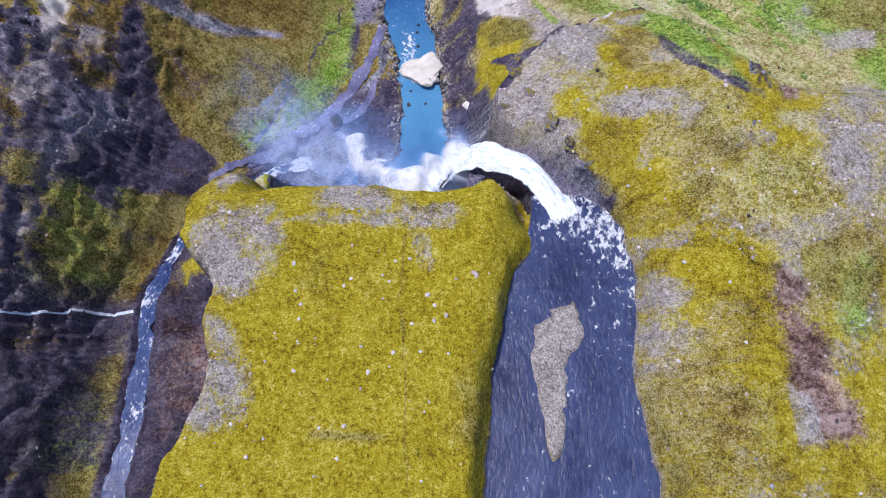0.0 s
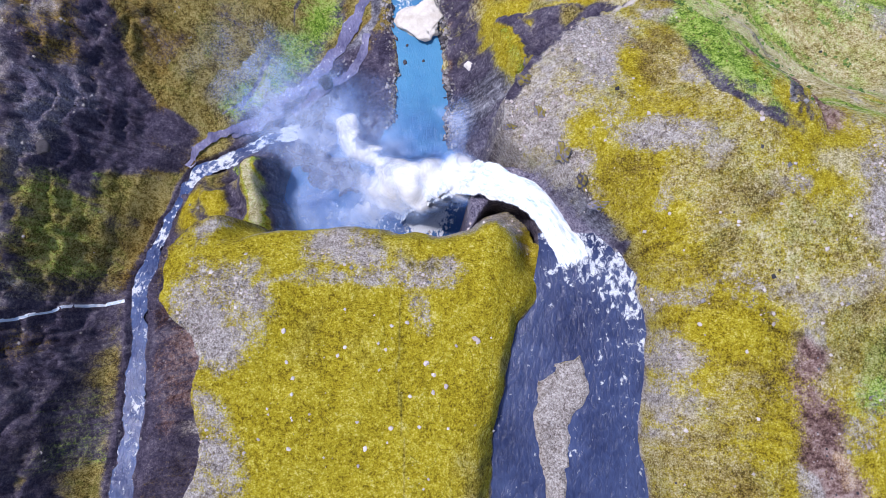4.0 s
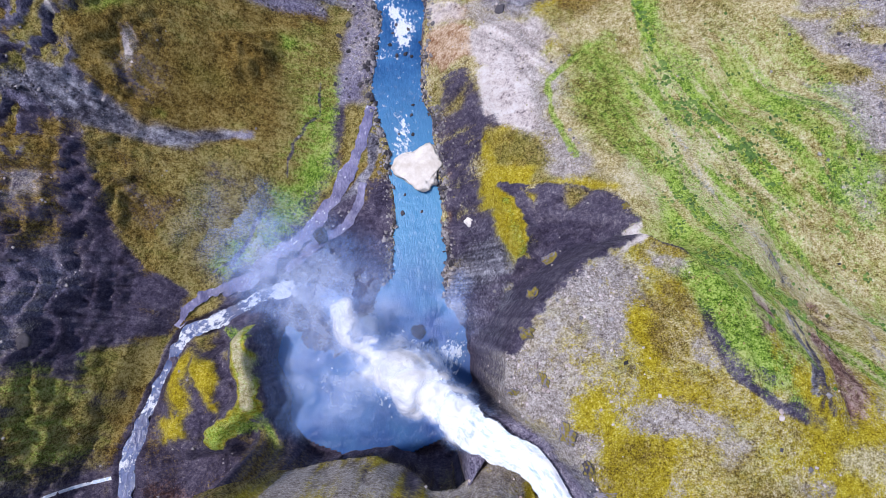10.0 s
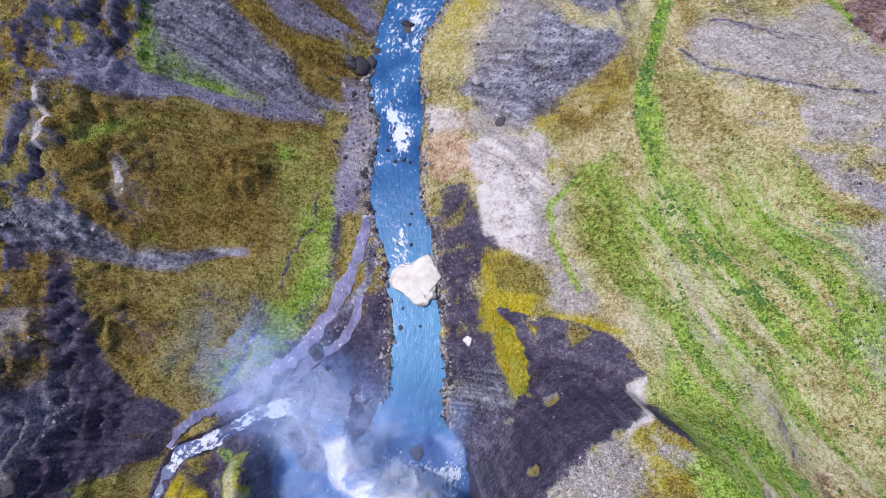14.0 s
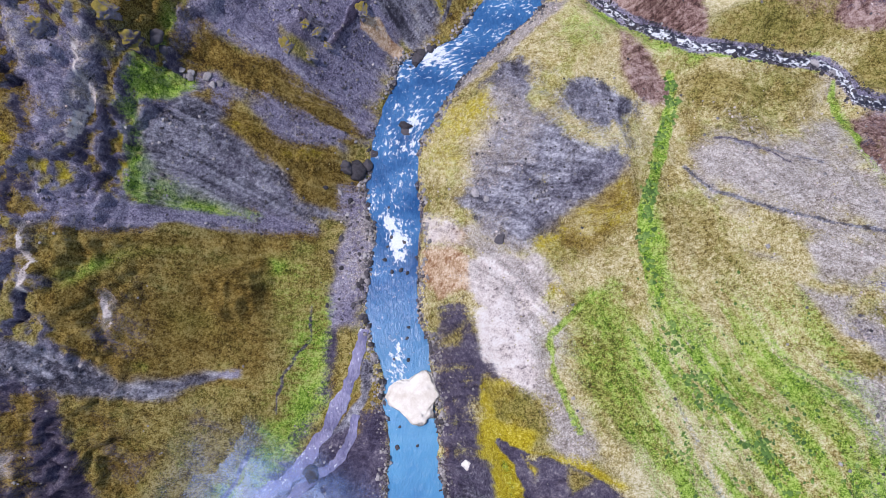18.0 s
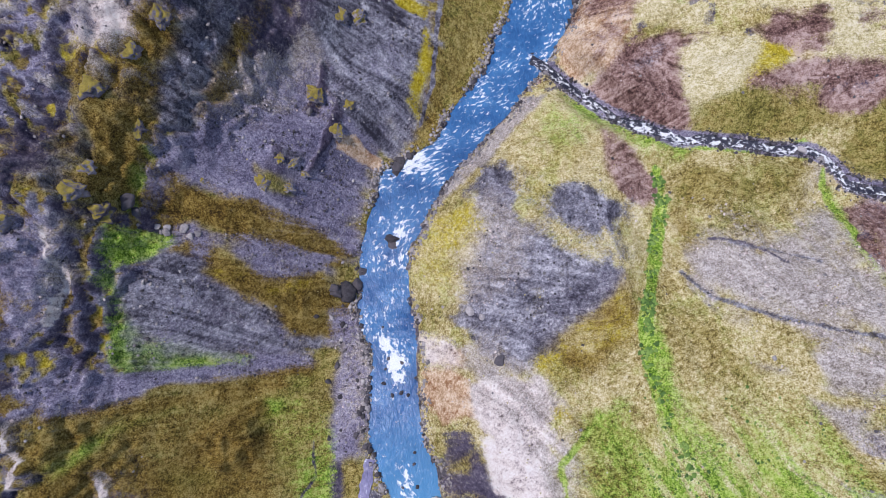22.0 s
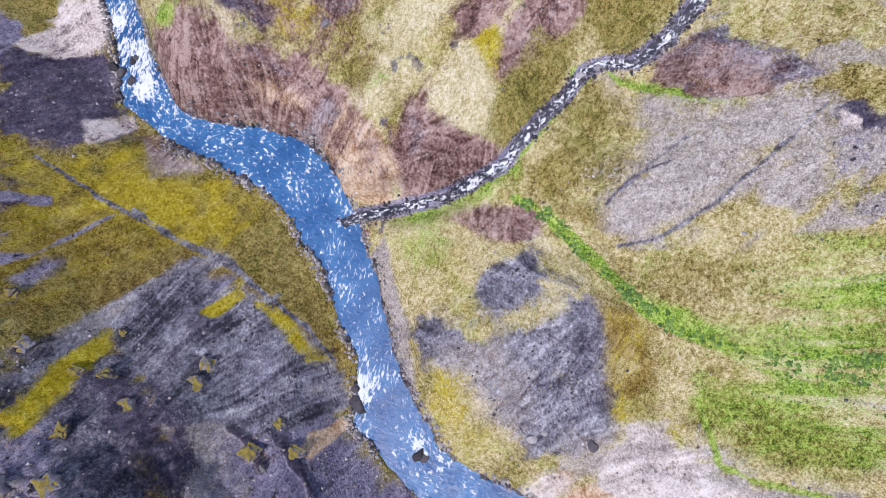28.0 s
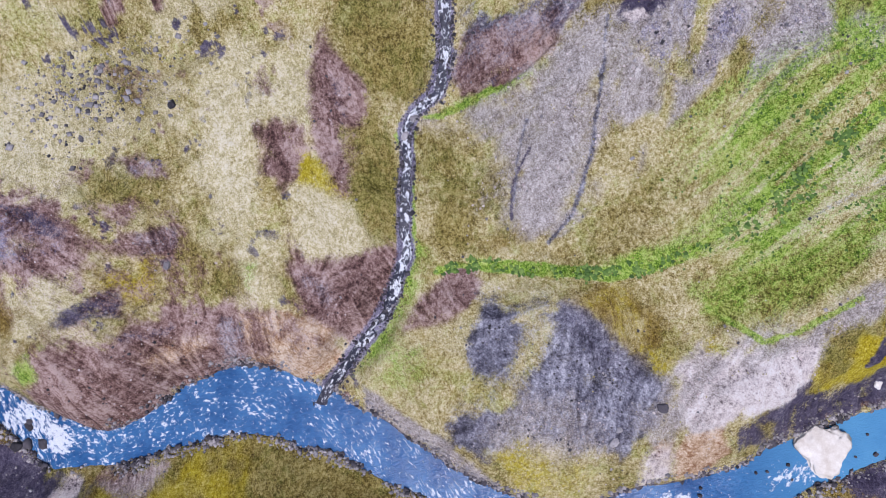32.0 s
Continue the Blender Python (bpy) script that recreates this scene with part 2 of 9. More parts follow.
def water_material(name, deep, shallow, foam_tint=(0.85, 0.88, 0.9), pool=None, size=1.0):
    """Glacial water: two blues, ripples, and broken foam along the flow where the sheet's foam mask is high."""
    n = Nodes(name)
    uv = n.stretched(n.coords.outputs["Object"], (size, size, 0.0)) if pool or size != 1.0 else n.node("ShaderNodeUVMap", uv_map="flow").outputs[0]
    ripple = n.noise(1.6, 5, 0.6, n.stretched(uv, (1.0, 0.45, 1)), 0.6)
    wide = n.noise(0.12, 3, 0.5, uv)
    drawn = n.stretched(n.node("ShaderNodeUVMap", uv_map="flow").outputs[0], (1.15, 0.78, 0.0))
    streaks = n.noise(1.3, 6, 0.68, drawn, 0.7)
    foam = n.node("ShaderNodeAttribute", attribute_name="foam").outputs["Fac"]
    caps = n.noise(0.75, 2, 0.5, drawn, 0.5)
    level = n.math("ADD", n.math("ADD", n.math("MULTIPLY", streaks, 0.55), n.math("MULTIPLY", caps, 0.45)), n.math("MULTIPLY", n.math("SUBTRACT", wide, 0.5), 0.3))
    white = n.fit(n.math("ADD", level, n.math("MULTIPLY", foam, 0.5)), 0.635, 0.735, soft=True)
    white = n.math("MULTIPLY", white, n.fit(n.noise(5.0, 3, 0.7, uv), 0.3, 0.6, 0.5, 0.95))
    blue = n.mix(n.fit(n.math("ADD", n.math("MULTIPLY", wide, 0.6), n.math("MULTIPLY", ripple, 0.4)), 0.35, 0.65), deep, shallow)
    if pool:
        place = n.node("ShaderNodeSeparateXYZ")
        n.put(place.inputs[0], n.coords.outputs["Object"])
        blue = n.mix(n.fit(n.math("MULTIPLY_ADD", wide, 20.0, place.outputs[1]), 150, 120), blue, n.mix(wide, (0.06, 0.21, 0.4), (0.1, 0.3, 0.48)))
        # the pool's indigo, with haze and reflection over it put into the water colour
        blue = n.mix(n.fit(n.math("MULTIPLY_ADD", wide, 14.0, place.outputs[1]), 102, 78), blue, n.mix(wide, pool, shallow))
    n.bump(n.math("ADD", ripple, n.math("MULTIPLY", white, 0.6)), 0.25, 0.7)
    n.bsdf.inputs["IOR"].default_value = 1.33
    n.bsdf.inputs["Specular IOR Level"].default_value = 0.35
    return n.finish(n.mix(white, blue, foam_tint), n.fit(white, 0, 1, 0.18, 0.8))


def stone_material(name, dark, light, moss=0.0):
    n = Nodes(name)
    v = n.math("ADD", n.math("MULTIPLY", n.noise(1.2, 6, 0.65), 0.6), n.math("MULTIPLY", n.noise(7.0, 4, 0.7), 0.4))
    info = n.node("ShaderNodeObjectInfo")
    geo = n.node("ShaderNodeNewGeometry")
    chance = n.math("FRACT", n.math("ADD", info.outputs["Random"], geo.outputs["Random Per Island"]))
    color = n.ramp(n.math("ADD", v, n.math("MULTIPLY", n.math("SUBTRACT", chance, 0.5), 0.35)), (0.3, dark), (0.7, light))
    if moss:
        top = n.node("ShaderNodeSeparateXYZ")
        n.put(top.inputs[0], geo.outputs["Normal"])
        up = n.fit(n.math("ADD", top.outputs[2], n.math("MULTIPLY", n.noise(0.8, 4), 0.8)), 1.45 - moss, 1.75 - moss)
        color = n.mix(up, color, n.ramp(v, (0.35, (0.11, 0.085, 0.012)), (0.65, (0.29, 0.23, 0.04))))
    n.bump(v, 0.12, 0.8)
    return n.finish(color, 0.88)


M_GROUND = ground_material()
M_RIVER = water_material("river_water", (0.014, 0.066, 0.19), (0.055, 0.178, 0.37), pool=(0.012, 0.018, 0.15))
M_UPPER = water_material("upper_water", (0.02, 0.028, 0.075), (0.06, 0.082, 0.175))
M_STREAM = water_material("stream_water", (0.02, 0.035, 0.11), (0.09, 0.14, 0.3), size=0.9)
M_BROOK = water_material("brook_water", (0.012, 0.013, 0.022), (0.06, 0.062, 0.085), size=1.5)
M_RILL = water_material("rill_water", (0.4, 0.52, 0.68), (0.74, 0.81, 0.89), (0.95, 0.96, 0.97))


def fall_material():
    """Tumbling white water: bluish troughs, bright crests, and a torn rim."""
    n = Nodes("fall_water")
    uv = n.node("ShaderNodeUVMap", uv_map="flow").outputs[0]
    drawn = n.noise(1.5, 6, 0.68, n.stretched(uv, (1.0, 0.35, 1)), 0.5)
    lumps = n.noise(0.6, 4, 0.6, n.stretched(uv, (1.0, 0.6, 1)), 0.6)
    thin = n.node("ShaderNodeAttribute", attribute_name="thin").outputs["Fac"]
    v = n.math("ADD", n.math("MULTIPLY", drawn, 0.6), n.math("MULTIPLY", lumps, 0.4))
    color = n.ramp(v, (0.3, (0.2, 0.33, 0.52)), (0.4, (0.55, 0.67, 0.81)), (0.5, (0.86, 0.9, 0.94)), (0.65, (0.96, 0.965, 0.97)))
    n.put(n.bsdf.inputs["Alpha"], n.fit(n.math("MULTIPLY_ADD", thin, -0.85, n.math("ADD", v, 0.5)), 0.33, 0.52, soft=True))
    n.bump(v, 0.5, 0.8)
    return n.finish(color, 0.7)


M_FALL = fall_material()
M_DARKSTONE = stone_material("basalt_boulder", (0.018, 0.016, 0.02), (0.1, 0.09, 0.1))
M_GREYSTONE = stone_material("grey_stone", (0.11, 0.1, 0.105), (0.42, 0.39, 0.38))
M_PALESTONE = stone_material("pale_stone", (0.42, 0.33, 0.3), (0.8, 0.72, 0.68))
M_MOSSROCK = stone_material("mossy_rock", (0.05, 0.042, 0.058), (0.34, 0.31, 0.36), 0.52)
M_WHITEROCK = stone_material("whitewashed_rock", (0.5, 0.43, 0.34), (0.86, 0.83, 0.76))


def mist_material():
    n = Nodes("spray_mist")
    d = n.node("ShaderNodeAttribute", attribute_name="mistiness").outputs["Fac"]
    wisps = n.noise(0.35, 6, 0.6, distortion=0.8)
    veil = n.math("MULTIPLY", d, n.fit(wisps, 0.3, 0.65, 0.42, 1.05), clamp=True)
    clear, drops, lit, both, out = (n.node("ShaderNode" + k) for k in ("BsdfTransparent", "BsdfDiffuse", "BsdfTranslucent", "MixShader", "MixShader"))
    # thin spray is tinted blue, skylight put into the colour; thick spray stays white
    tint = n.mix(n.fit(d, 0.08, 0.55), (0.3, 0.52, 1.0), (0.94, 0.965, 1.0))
    upward = n.node("ShaderNodeCombineXYZ")
    upward.inputs[2].default_value = 1.0
    for k in (drops, lit):
        n.put(k.inputs["Color"], tint)
        n.put(k.inputs["Normal"], upward.outputs[0])
    both.inputs[0].default_value = 0.15
    for a, b in ((drops.outputs[0], both.inputs[1]), (lit.outputs[0], both.inputs[2]), (clear.outputs[0], out.inputs[1]), (both.outputs[0], out.inputs[2])):
        n.tree.links.new(a, b)
    n.put(out.inputs[0], veil)
    n.tree.links.new(out.outputs[0], n.tree.nodes["Material Output"].inputs[0])
    n.tree.nodes.remove(n.bsdf)
    return n.mat


def tuft_material():
    n = Nodes("dry_grass")
    geo = n.node("ShaderNodeNewGeometry")
    v = n.math("ADD", n.math("MULTIPLY", geo.outputs["Random Per Island"], 0.7), n.math("MULTIPLY", n.noise(4.0, 3), 0.3))
    return n.finish(n.ramp(v, (0.1, (0.2, 0.16, 0.045)), (0.4, (0.33, 0.27, 0.08)), (0.7, (0.46, 0.39, 0.14)), (0.95, (0.62, 0.55, 0.27))), 0.9)


def shrub_material():
    n = Nodes("green_shrub")
    geo = n.node("ShaderNodeNewGeometry")
    v = n.math("ADD", n.math("MULTIPLY", geo.outputs["Random Per Island"], 0.6), n.math("MULTIPLY", n.noise(5.0, 3), 0.4))
    return n.finish(n.ramp(v, (0.15, (0.03, 0.07, 0.012)), (0.5, (0.08, 0.16, 0.025)), (0.9, (0.22, 0.32, 0.07))), 0.9)


M_SHRUB = shrub_material()
M_MIST = mist_material()
M_TUFT = tuft_material()

# ---------------- noise on arrays ----------------
def lattice(ix, iy, seed):
    h = (ix * 374761393 + iy * 668265263 + seed * 1442695041) & 0x7FFFFFFF
    h = ((h ^ (h >> 13)) * 1274126177) & 0x7FFFFFFF
    return ((h ^ (h >> 16)) & 0xFFFF) / 65535.0


def vnoise(x, y, size, seed=0):
    """Smooth value noise, -1 to 1, with cells of that many metres."""
    x, y = x / size, y / size
    ix, iy = np.floor(x).astype(np.int64), np.floor(y).astype(np.int64)
    fx, fy = x - ix, y - iy
    fx, fy = fx * fx * (3 - 2 * fx), fy * fy * (3 - 2 * fy)
    a, b = lattice(ix, iy, seed), lattice(ix + 1, iy, seed)
    c, d = lattice(ix, iy + 1, seed), lattice(ix + 1, iy + 1, seed)
    return 2 * ((a + (b - a) * fx) * (1 - fy) + (c + (d - c) * fx) * fy) - 1


def fbm(x, y, size, octaves=4, seed=0, gain=0.5):
    total, amp, norm = 0, 1.0, 0.0
    for k in range(octaves):
        cs, sn = math.cos(0.6 * k), math.sin(0.6 * k)
        total = total + amp * vnoise(x * cs - y * sn, x * sn + y * cs, size / 2 ** k, seed + 17 * k)
        norm += amp
        amp *= gain
    return total / norm


def ridged(x, y, size, octaves=4, seed=0):
    total, amp, norm = 0, 1.0, 0.0
    for k in range(octaves):
        total = total + amp * (1 - 2 * np.abs(vnoise(x, y, size / 2 ** k, seed + 31 * k)))
        norm += amp
        amp *= 0.55
    return total / norm


def smooth(a, b, v):
    f = np.clip((v - a) / (b - a), 0, 1)
    return f * f * (3 - 2 * f)


def inside(x, y, corners):
    """Signed distance to a closed outline in plan, positive inside."""
    d2 = np.full(x.shape, 1e18)
    odd = np.zeros(x.shape, bool)
    for (ax, ay), (bx, by) in zip(corners, corners[1:] + corners[:1]):
        ex, ey = bx - ax, by - ay
        f = np.clip(((x - ax) * ex + (y - ay) * ey) / (ex * ex + ey * ey + 1e-9), 0, 1)
        d2 = np.minimum(d2, (x - ax - f * ex) ** 2 + (y - ay - f * ey) ** 2)
        if ay != by:
            odd ^= ((ay > y) != (by > y)) & (x < (y - ay) * ex / ey + ax)
    return np.sqrt(d2) * np.where(odd, 1, -1)


def along(x, y, stations):
    """Nearest place on a line of (x, y, half width, level): distance / half width, distance, level, run along the line."""
    best = np.full(x.shape, 1e9)
    dist, level, run = np.full(x.shape, 1e9), np.zeros(x.shape), np.zeros(x.shape)
    start = 0.0
    for (ax, ay, aw, az), (bx, by, bw, bz) in zip(stations, stations[1:]):
        ex, ey = bx - ax, by - ay
        f = np.clip(((x - ax) * ex + (y - ay) * ey) / (ex * ex + ey * ey + 1e-9), 0, 1)
        d = np.hypot(x - ax - f * ex, y - ay - f * ey)
        r = d / (aw + f * (bw - aw))
        near = r < best
        best, dist = np.where(near, r, best), np.where(near, d, dist)
        level, run = np.where(near, az + f * (bz - az), level), np.where(near, start + f * math.hypot(ex, ey), run)
        start += math.hypot(ex, ey)
    return best, dist, level, run


# ---------------- the lie of the land: lines along the valley as (y, x, z) ----------------
LEFT_RIM = [(-40, -100, 40), (20, -96, 38), (60, -92, 36), (90, -86, 34), (110, -83, 30), (130, -84, 36), (150, -84, 41), (170, -73, 47), (190, -66, 50),
            (210, -56, 50), (230, -46, 48), (250, -42, 46), (270, -35, 45), (300, -25, 42), (340, -10, 42)]
LEFT_TOE = [(-40, -84, 20), (20, -83, 18), (60, -79, 13), (80, -76, 11), (95, -72, 15), (110, -68, 18), (125, -68, 21), (140, -64, 26), (155, -66, 28),
            (170, -64, 28), (190, -56, 28), (205, -42, 22), (220, -32, 20), (240, -22, 20), (260, -14, 14), (280, -2, 12), (300, 8, 8), (340, 22, 8)]
LEFT_SLOPE = [(-40, -76, 11), (20, -76, 8), (60, -70, 4), (80, -62, 3), (95, -56, 7), (110, -52, 10), (125, -52, 12), (140, -46, 7), (155, -42, 6), (170, -42, 13),
              (190, -38, 15), (205, -26, 12), (220, -16, 9), (240, -2, 5), (260, 10, 0), (280, 18, 0), (300, 22, 0), (340, 34, 0)]
LEFT_PLAIN = [(-40, -66, 10), (20, -66, 6), (60, -60, 1.5), (80, -52, 1), (95, -40, 0.8), (110, -33, 0.5), (130, -29, 0), (150, -27, -1), (170, -25, -2.5),
              (190, -19, -4), (205, -13, -5), (220, 6, -6), (240, 22, -7), (260, 29, -7.5), (280, 28, -8), (300, 30, -9), (340, 46, -9)]
RIVER_LEFT = [(-40, -40, 8), (60, -35, 0.3), (76, -14, 0), (90, -12.1, 0), (105, -12.6, -0.3), (115, -13.4, -0.6), (126, -17, -0.9), (135, -18.9, -1.1), (151, -17.4, -2.2), (165, -18.5, -4),
              (180, -17.6, -5), (190, -15, -5.4), (202, -10.5, -6), (210, 4.5, -6.4), (218, 10.5, -6.8), (228, 19.5, -7.3), (243, 27.7, -8), (251, 29.8, -8.3), (260, 31, -8.6),
              (280, 30.5, -9), (302, 33, -9.5), (312, 44, -9.8), (324, 57, -10), (340, 75, -10.4)]
RIVER_RIGHT = [(-40, 0, 8), (60, 6, 0.3), (76, 1.2, 0), (90, 0.5, 0), (105, -0.2, -0.3), (120, -1.5, -0.7), (135, -5.1, -1.1), (151, -5.6, -2.2), (165, -5.5, -4), (180, -5.3, -5), (187, -1, -5.2),
               (197, 5, -5.8), (202, 11.3, -6), (210, 19.4, -6.4), (222, 29.8, -7), (234, 40.3, -7.7), (241, 45, -8), (249, 47.8, -8.2), (262, 45.6, -8.6), (275, 41.2, -8.9),
               (287, 38.8, -9.2), (302, 49, -9.5), (316, 61, -10), (340, 86, -10.4)]
RIGHT_BANK = [(-40, 10, 10), (60, 8, 2), (80, 6, 2), (100, 8, 4), (120, 4, 5), (140, 0, 6), (160, -1, 2), (180, 0, 0), (195, 9, -1), (205, 17, -2), (220, 34, -3), (235, 47, -2),
              (250, 52, 1), (270, 49, 2), (290, 45, 2), (310, 60, 1), (340, 96, 0)]
RIGHT_MID = [(-40, 16, 20), (60, 14, 18), (80, 13, 16), (95, 16, 18), (110, 14, 15), (130, 12, 16), (150, 18, 11), (170, 22, 9), (190, 30, 9), (205, 40, 6), (220, 58, 2), (235, 66, 8),
             (250, 66, 6), (270, 62, 8), (290, 60, 11), (310, 74, 12), (340, 108, 12)]
RIGHT_BENCH = [(-40, 40, 44), (60, 40, 42), (80, 40, 44), (95, 36, 36), (110, 34, 28), (130, 38, 20.5), (150, 40, 17), (170, 46, 14), (190, 52, 10), (205, 60, 10), (220, 72, 8),
               (240, 82, 10), (260, 85, 13), (290, 88, 17), (340, 130, 16)]
RIGHT_SLOPE = [(-40, 75, 46), (60, 75, 45), (80, 75, 42), (100, 76, 38), (120, 74, 31.5), (140, 76, 29), (160, 82, 26), (180, 90, 15), (200, 95, 15), (220, 98, 16), (260, 106, 15), (340, 150, 18)]
RIGHT_HIGH = [(-40, 105, 56), (60, 105, 48), (100, 105, 44), (120, 105, 44), (140, 105, 43), (160, 108, 32), (180, 112, 22), (200, 118, 20), (260, 130, 17), (340, 175, 20)]
LINES = [LEFT_RIM, LEFT_TOE, LEFT_SLOPE, LEFT_PLAIN, RIVER_LEFT, RIVER_RIGHT, RIGHT_BANK, RIGHT_MID, RIGHT_BENCH, RIGHT_SLOPE, RIGHT_HIGH]

# hollows and knolls between those lines: x, y, rise, reach
KNOLLS = [(-84, 36, -8, 12), (-82, 93, -7, 10), (-83, 116, -3, 10), (-78, 144, 5, 9), (-62, 196, -9, 11), (-70, 176, -4, 8), (58, 194, -5, 10), (57, 169, -3, 10), (-22, 234, 6, 5)]
KNOLLS += [(-27, 220, -5, 8), (-42, 234, 10, 8), (56, 214, 3, 6), (98, 186, -5, 7), (106, 180, -3, 8), (67, 262, -4.5, 12), (80, 214, 4.5, 9), (41, 166, 4.5, 10), (48, 264, -4, 7)]
KNOLLS += [(69, 122, -4.5, 9), (78, 112, 4, 9), (49, 227, 4, 6), (-56, 119, -2.4, 8), (54, 76, -4, 7), (18, 87, 2.5, 5)]

# the two high shelves, either side of the upper river
ISLAND = [(-43, -60), (-37.5, -4), (-35.5, 6), (-32.3, 14.5), (-34, 21.4), (-33.5, 24.6), (-36, 28.2), (-39.5, 33.7), (-40, 40.7), (-36.8, 45), (-31, 47), (-25.4, 48), (-20, 49.2), (-14, 49.5),
          (-8, 48.8), (-4, 46.8), (-1, 46.2), (3, 47.4), (7, 50), (11, 50.4), (14, 47.6), (15.9, 43.5), (15.6, 38), (12, 29), (9, 23), (7, 15), (6.5, 7), (6, -4), (4, -60)]
SHELF = [(31, -60), (31, -2), (30, 7), (29.5, 18), (30.5, 29), (30.5, 37), (26, 43), (23, 46), (19.5, 51), (16, 54.5), (12.5, 57.5), (10.5, 62), (11, 67), (15, 73), (20, 80), (27, 85),
         (33, 86), (38, 83), (44, 77), (49, 69), (54, 63), (60, 58), (69, 57), (84, 54), (110, 50), (160, 40), (160, -60)]
UPPER_BED = [(32, -60), (31.5, -4), (30.5, 7), (30, 15), (30.5, 29), (30.5, 37), (27, 42), (23.5, 46), (20, 50), (16.5, 53.8), (11.5, 57), (5.5, 58.2), (4.5, 51.5), (10, 51.4), (13.6, 49.4), (15.8, 46), (16, 42), (15, 37), (12, 29), (9.5, 23), (7.5, 15), (6.5, 7), (6, -4), (5, -60)]
GRAVEL_BAR = [(21, 27), (17, 24), (14, 20), (13.6, 11), (14.6, 3), (16, 1), (18.6, 2), (20, 11), (22, 20)]
POOL = [(-41, 62), (-38, 53), (-31, 46), (-20, 42), (-9, 43), (2, 48), (9, 56), (8, 66), (4, 76), (-6, 84), (-14, 84), (-24, 82), (-34, 80), (-40, 72)]
# a mossy headland between the side stream and the pool, with a green rib on it
HEADLAND = [(-65, 60), (-60, 66), (-53, 67), (-48, 71), (-43, 69), (-40, 58), (-35, 51), (-28, 47), (-36, 44), (-62, 42), (-66, 50)]
RIB = [(-46, 70, 2.0, 17), (-43.5, 62, 2.0, 18), (-42.5, 55, 2.2, 18), (-47, 50, 2.0, 15), (-51, 47, 2, 13)]
# streams: x, y, half width, level
SIDE_STREAM = [(-72, -60, 3, 15), (-72, -6, 3, 11), (-71, 10, 3, 9.6), (-72, 24, 2.4, 8), (-74, 40, 2.4, 5.5), (-70, 53, 1.7, 3.6), (-66, 66, 1.6, 1.6), (-62, 71, 1.7, 1.0), (-54, 74, 1.8, 0.7), (-46, 79, 2, 0.3), (-38, 81.5, 2.4, 0.12), (-32, 80.5, 3.0, 0.05), (-27, 77, 3.5, 0.0)]
# thin sheets of water over the gravel beside the river: x, y, half width
SHALLOW = [(-18.5, 129.8, 1.2, 0), (-20.4, 120.8, 1.6, 0), (-23.8, 112.0, 1.6, 0), (-27.2, 104.8, 1.5, 0), (-31.2, 98.4, 1.6, 0), (-36.7, 93.5, 1.8, 0), (-43.4, 87.9, 2.2, 0), (-48.8, 83.1, 2.2, 0), (-55.4, 79.7, 1.4, 0)]
SHALLOW_BRANCH = [(-20.1, 109.1, 1.0, 0), (-21.4, 102.0, 1.2, 0), (-25.5, 96.3, 1.4, 0), (-29.0, 94.9, 1.0, 0), (-33.7, 90.7, 1.2, 0), (-39.1, 85.1, 1.0, 0)]
SHALLOW_SIDE = [(-66.0, 71.5, 1.2, 0), (-63.0, 77.1, 1.6, 0), (-59.2, 79.7, 1.8, 0), (-52.7, 82.4, 1.8, 0), (-47.4, 83.8, 1.5, 0)]
TRIBUTARY = [(32, 232, 1.6, -7.6), (37.5, 227, 1.6, -6.6), (43.5, 218.5, 1.6, -4.4), (49.5, 210.5, 1.5, 0.6), (54, 206, 1.5, 5), (62.5, 200.2, 1.5, 9), (70, 198.5, 1.4, 10.4), (78.8, 196.6, 1.4, 11.8), (84, 194.4, 1.4, 12.5),
             (91.5, 193.6, 1.4, 13.3), (95.6, 190, 1.3, 14.4), (98, 184, 1.4, 15.8), (105, 180, 1.4, 19.2), (112, 178.5, 1.4, 21.8), (122, 177, 1.4, 25), (150, 172, 1.4, 32)]


def loft(X, Y):
    """Cross-sections of the valley, laid one behind the other."""
    out = np.empty(X.shape)
    ys = Y[:, 0]
    cols = [(np.interp(ys, [p[0] for p in l], [p[1] for p in l]), np.interp(ys, [p[0] for p in l], [p[2] for p in l])) for l in LINES]
    for j in range(len(ys)):
        px = [-2600, -210] + [c[0][j] for c in cols] + [290, 2600]
        pz = [130, 78] + [c[1][j] for c in cols] + [70, 120]
        out[j] = np.interp(X[j], px, pz)
    return out


def blur(Z, n):
    """A running mean over 2n + 1 cells, both ways."""
    for axis in (0, 1):
        P = np.pad(Z, [(n + 1, n) if a == axis else (0, 0) for a in (0, 1)], mode="edge")
        S = np.cumsum(P, axis=axis)
        Z = (S[2 * n + 1:] - S[:-2 * n - 1]) / (2 * n + 1) if axis == 0 else (S[:, 2 * n + 1:] - S[:, :-2 * n - 1]) / (2 * n + 1)
    return Z


def shelf_heights(X, Y):
    a = 68.2 - 5.0 * smooth(34, 50, Y) + 1.8 * fbm(X, Y, 22, 3, 5) + 1.0 * smooth(-16, -28, X) - 4.0 * smooth(2, 10, X - 0.16 * np.clip(Y - 10, 0, 40))
    b = 65 + 4.5 * smooth(30, 44, X) - 0.42 * np.clip(Y - 62, 0, 40) - 5 * smooth(22, 11, X) - 0.10 * np.clip(X - 46, 0, 60) * smooth(30, 70, Y) + 1.5 * fbm(X, Y, 16, 3, 9)
    return a, b


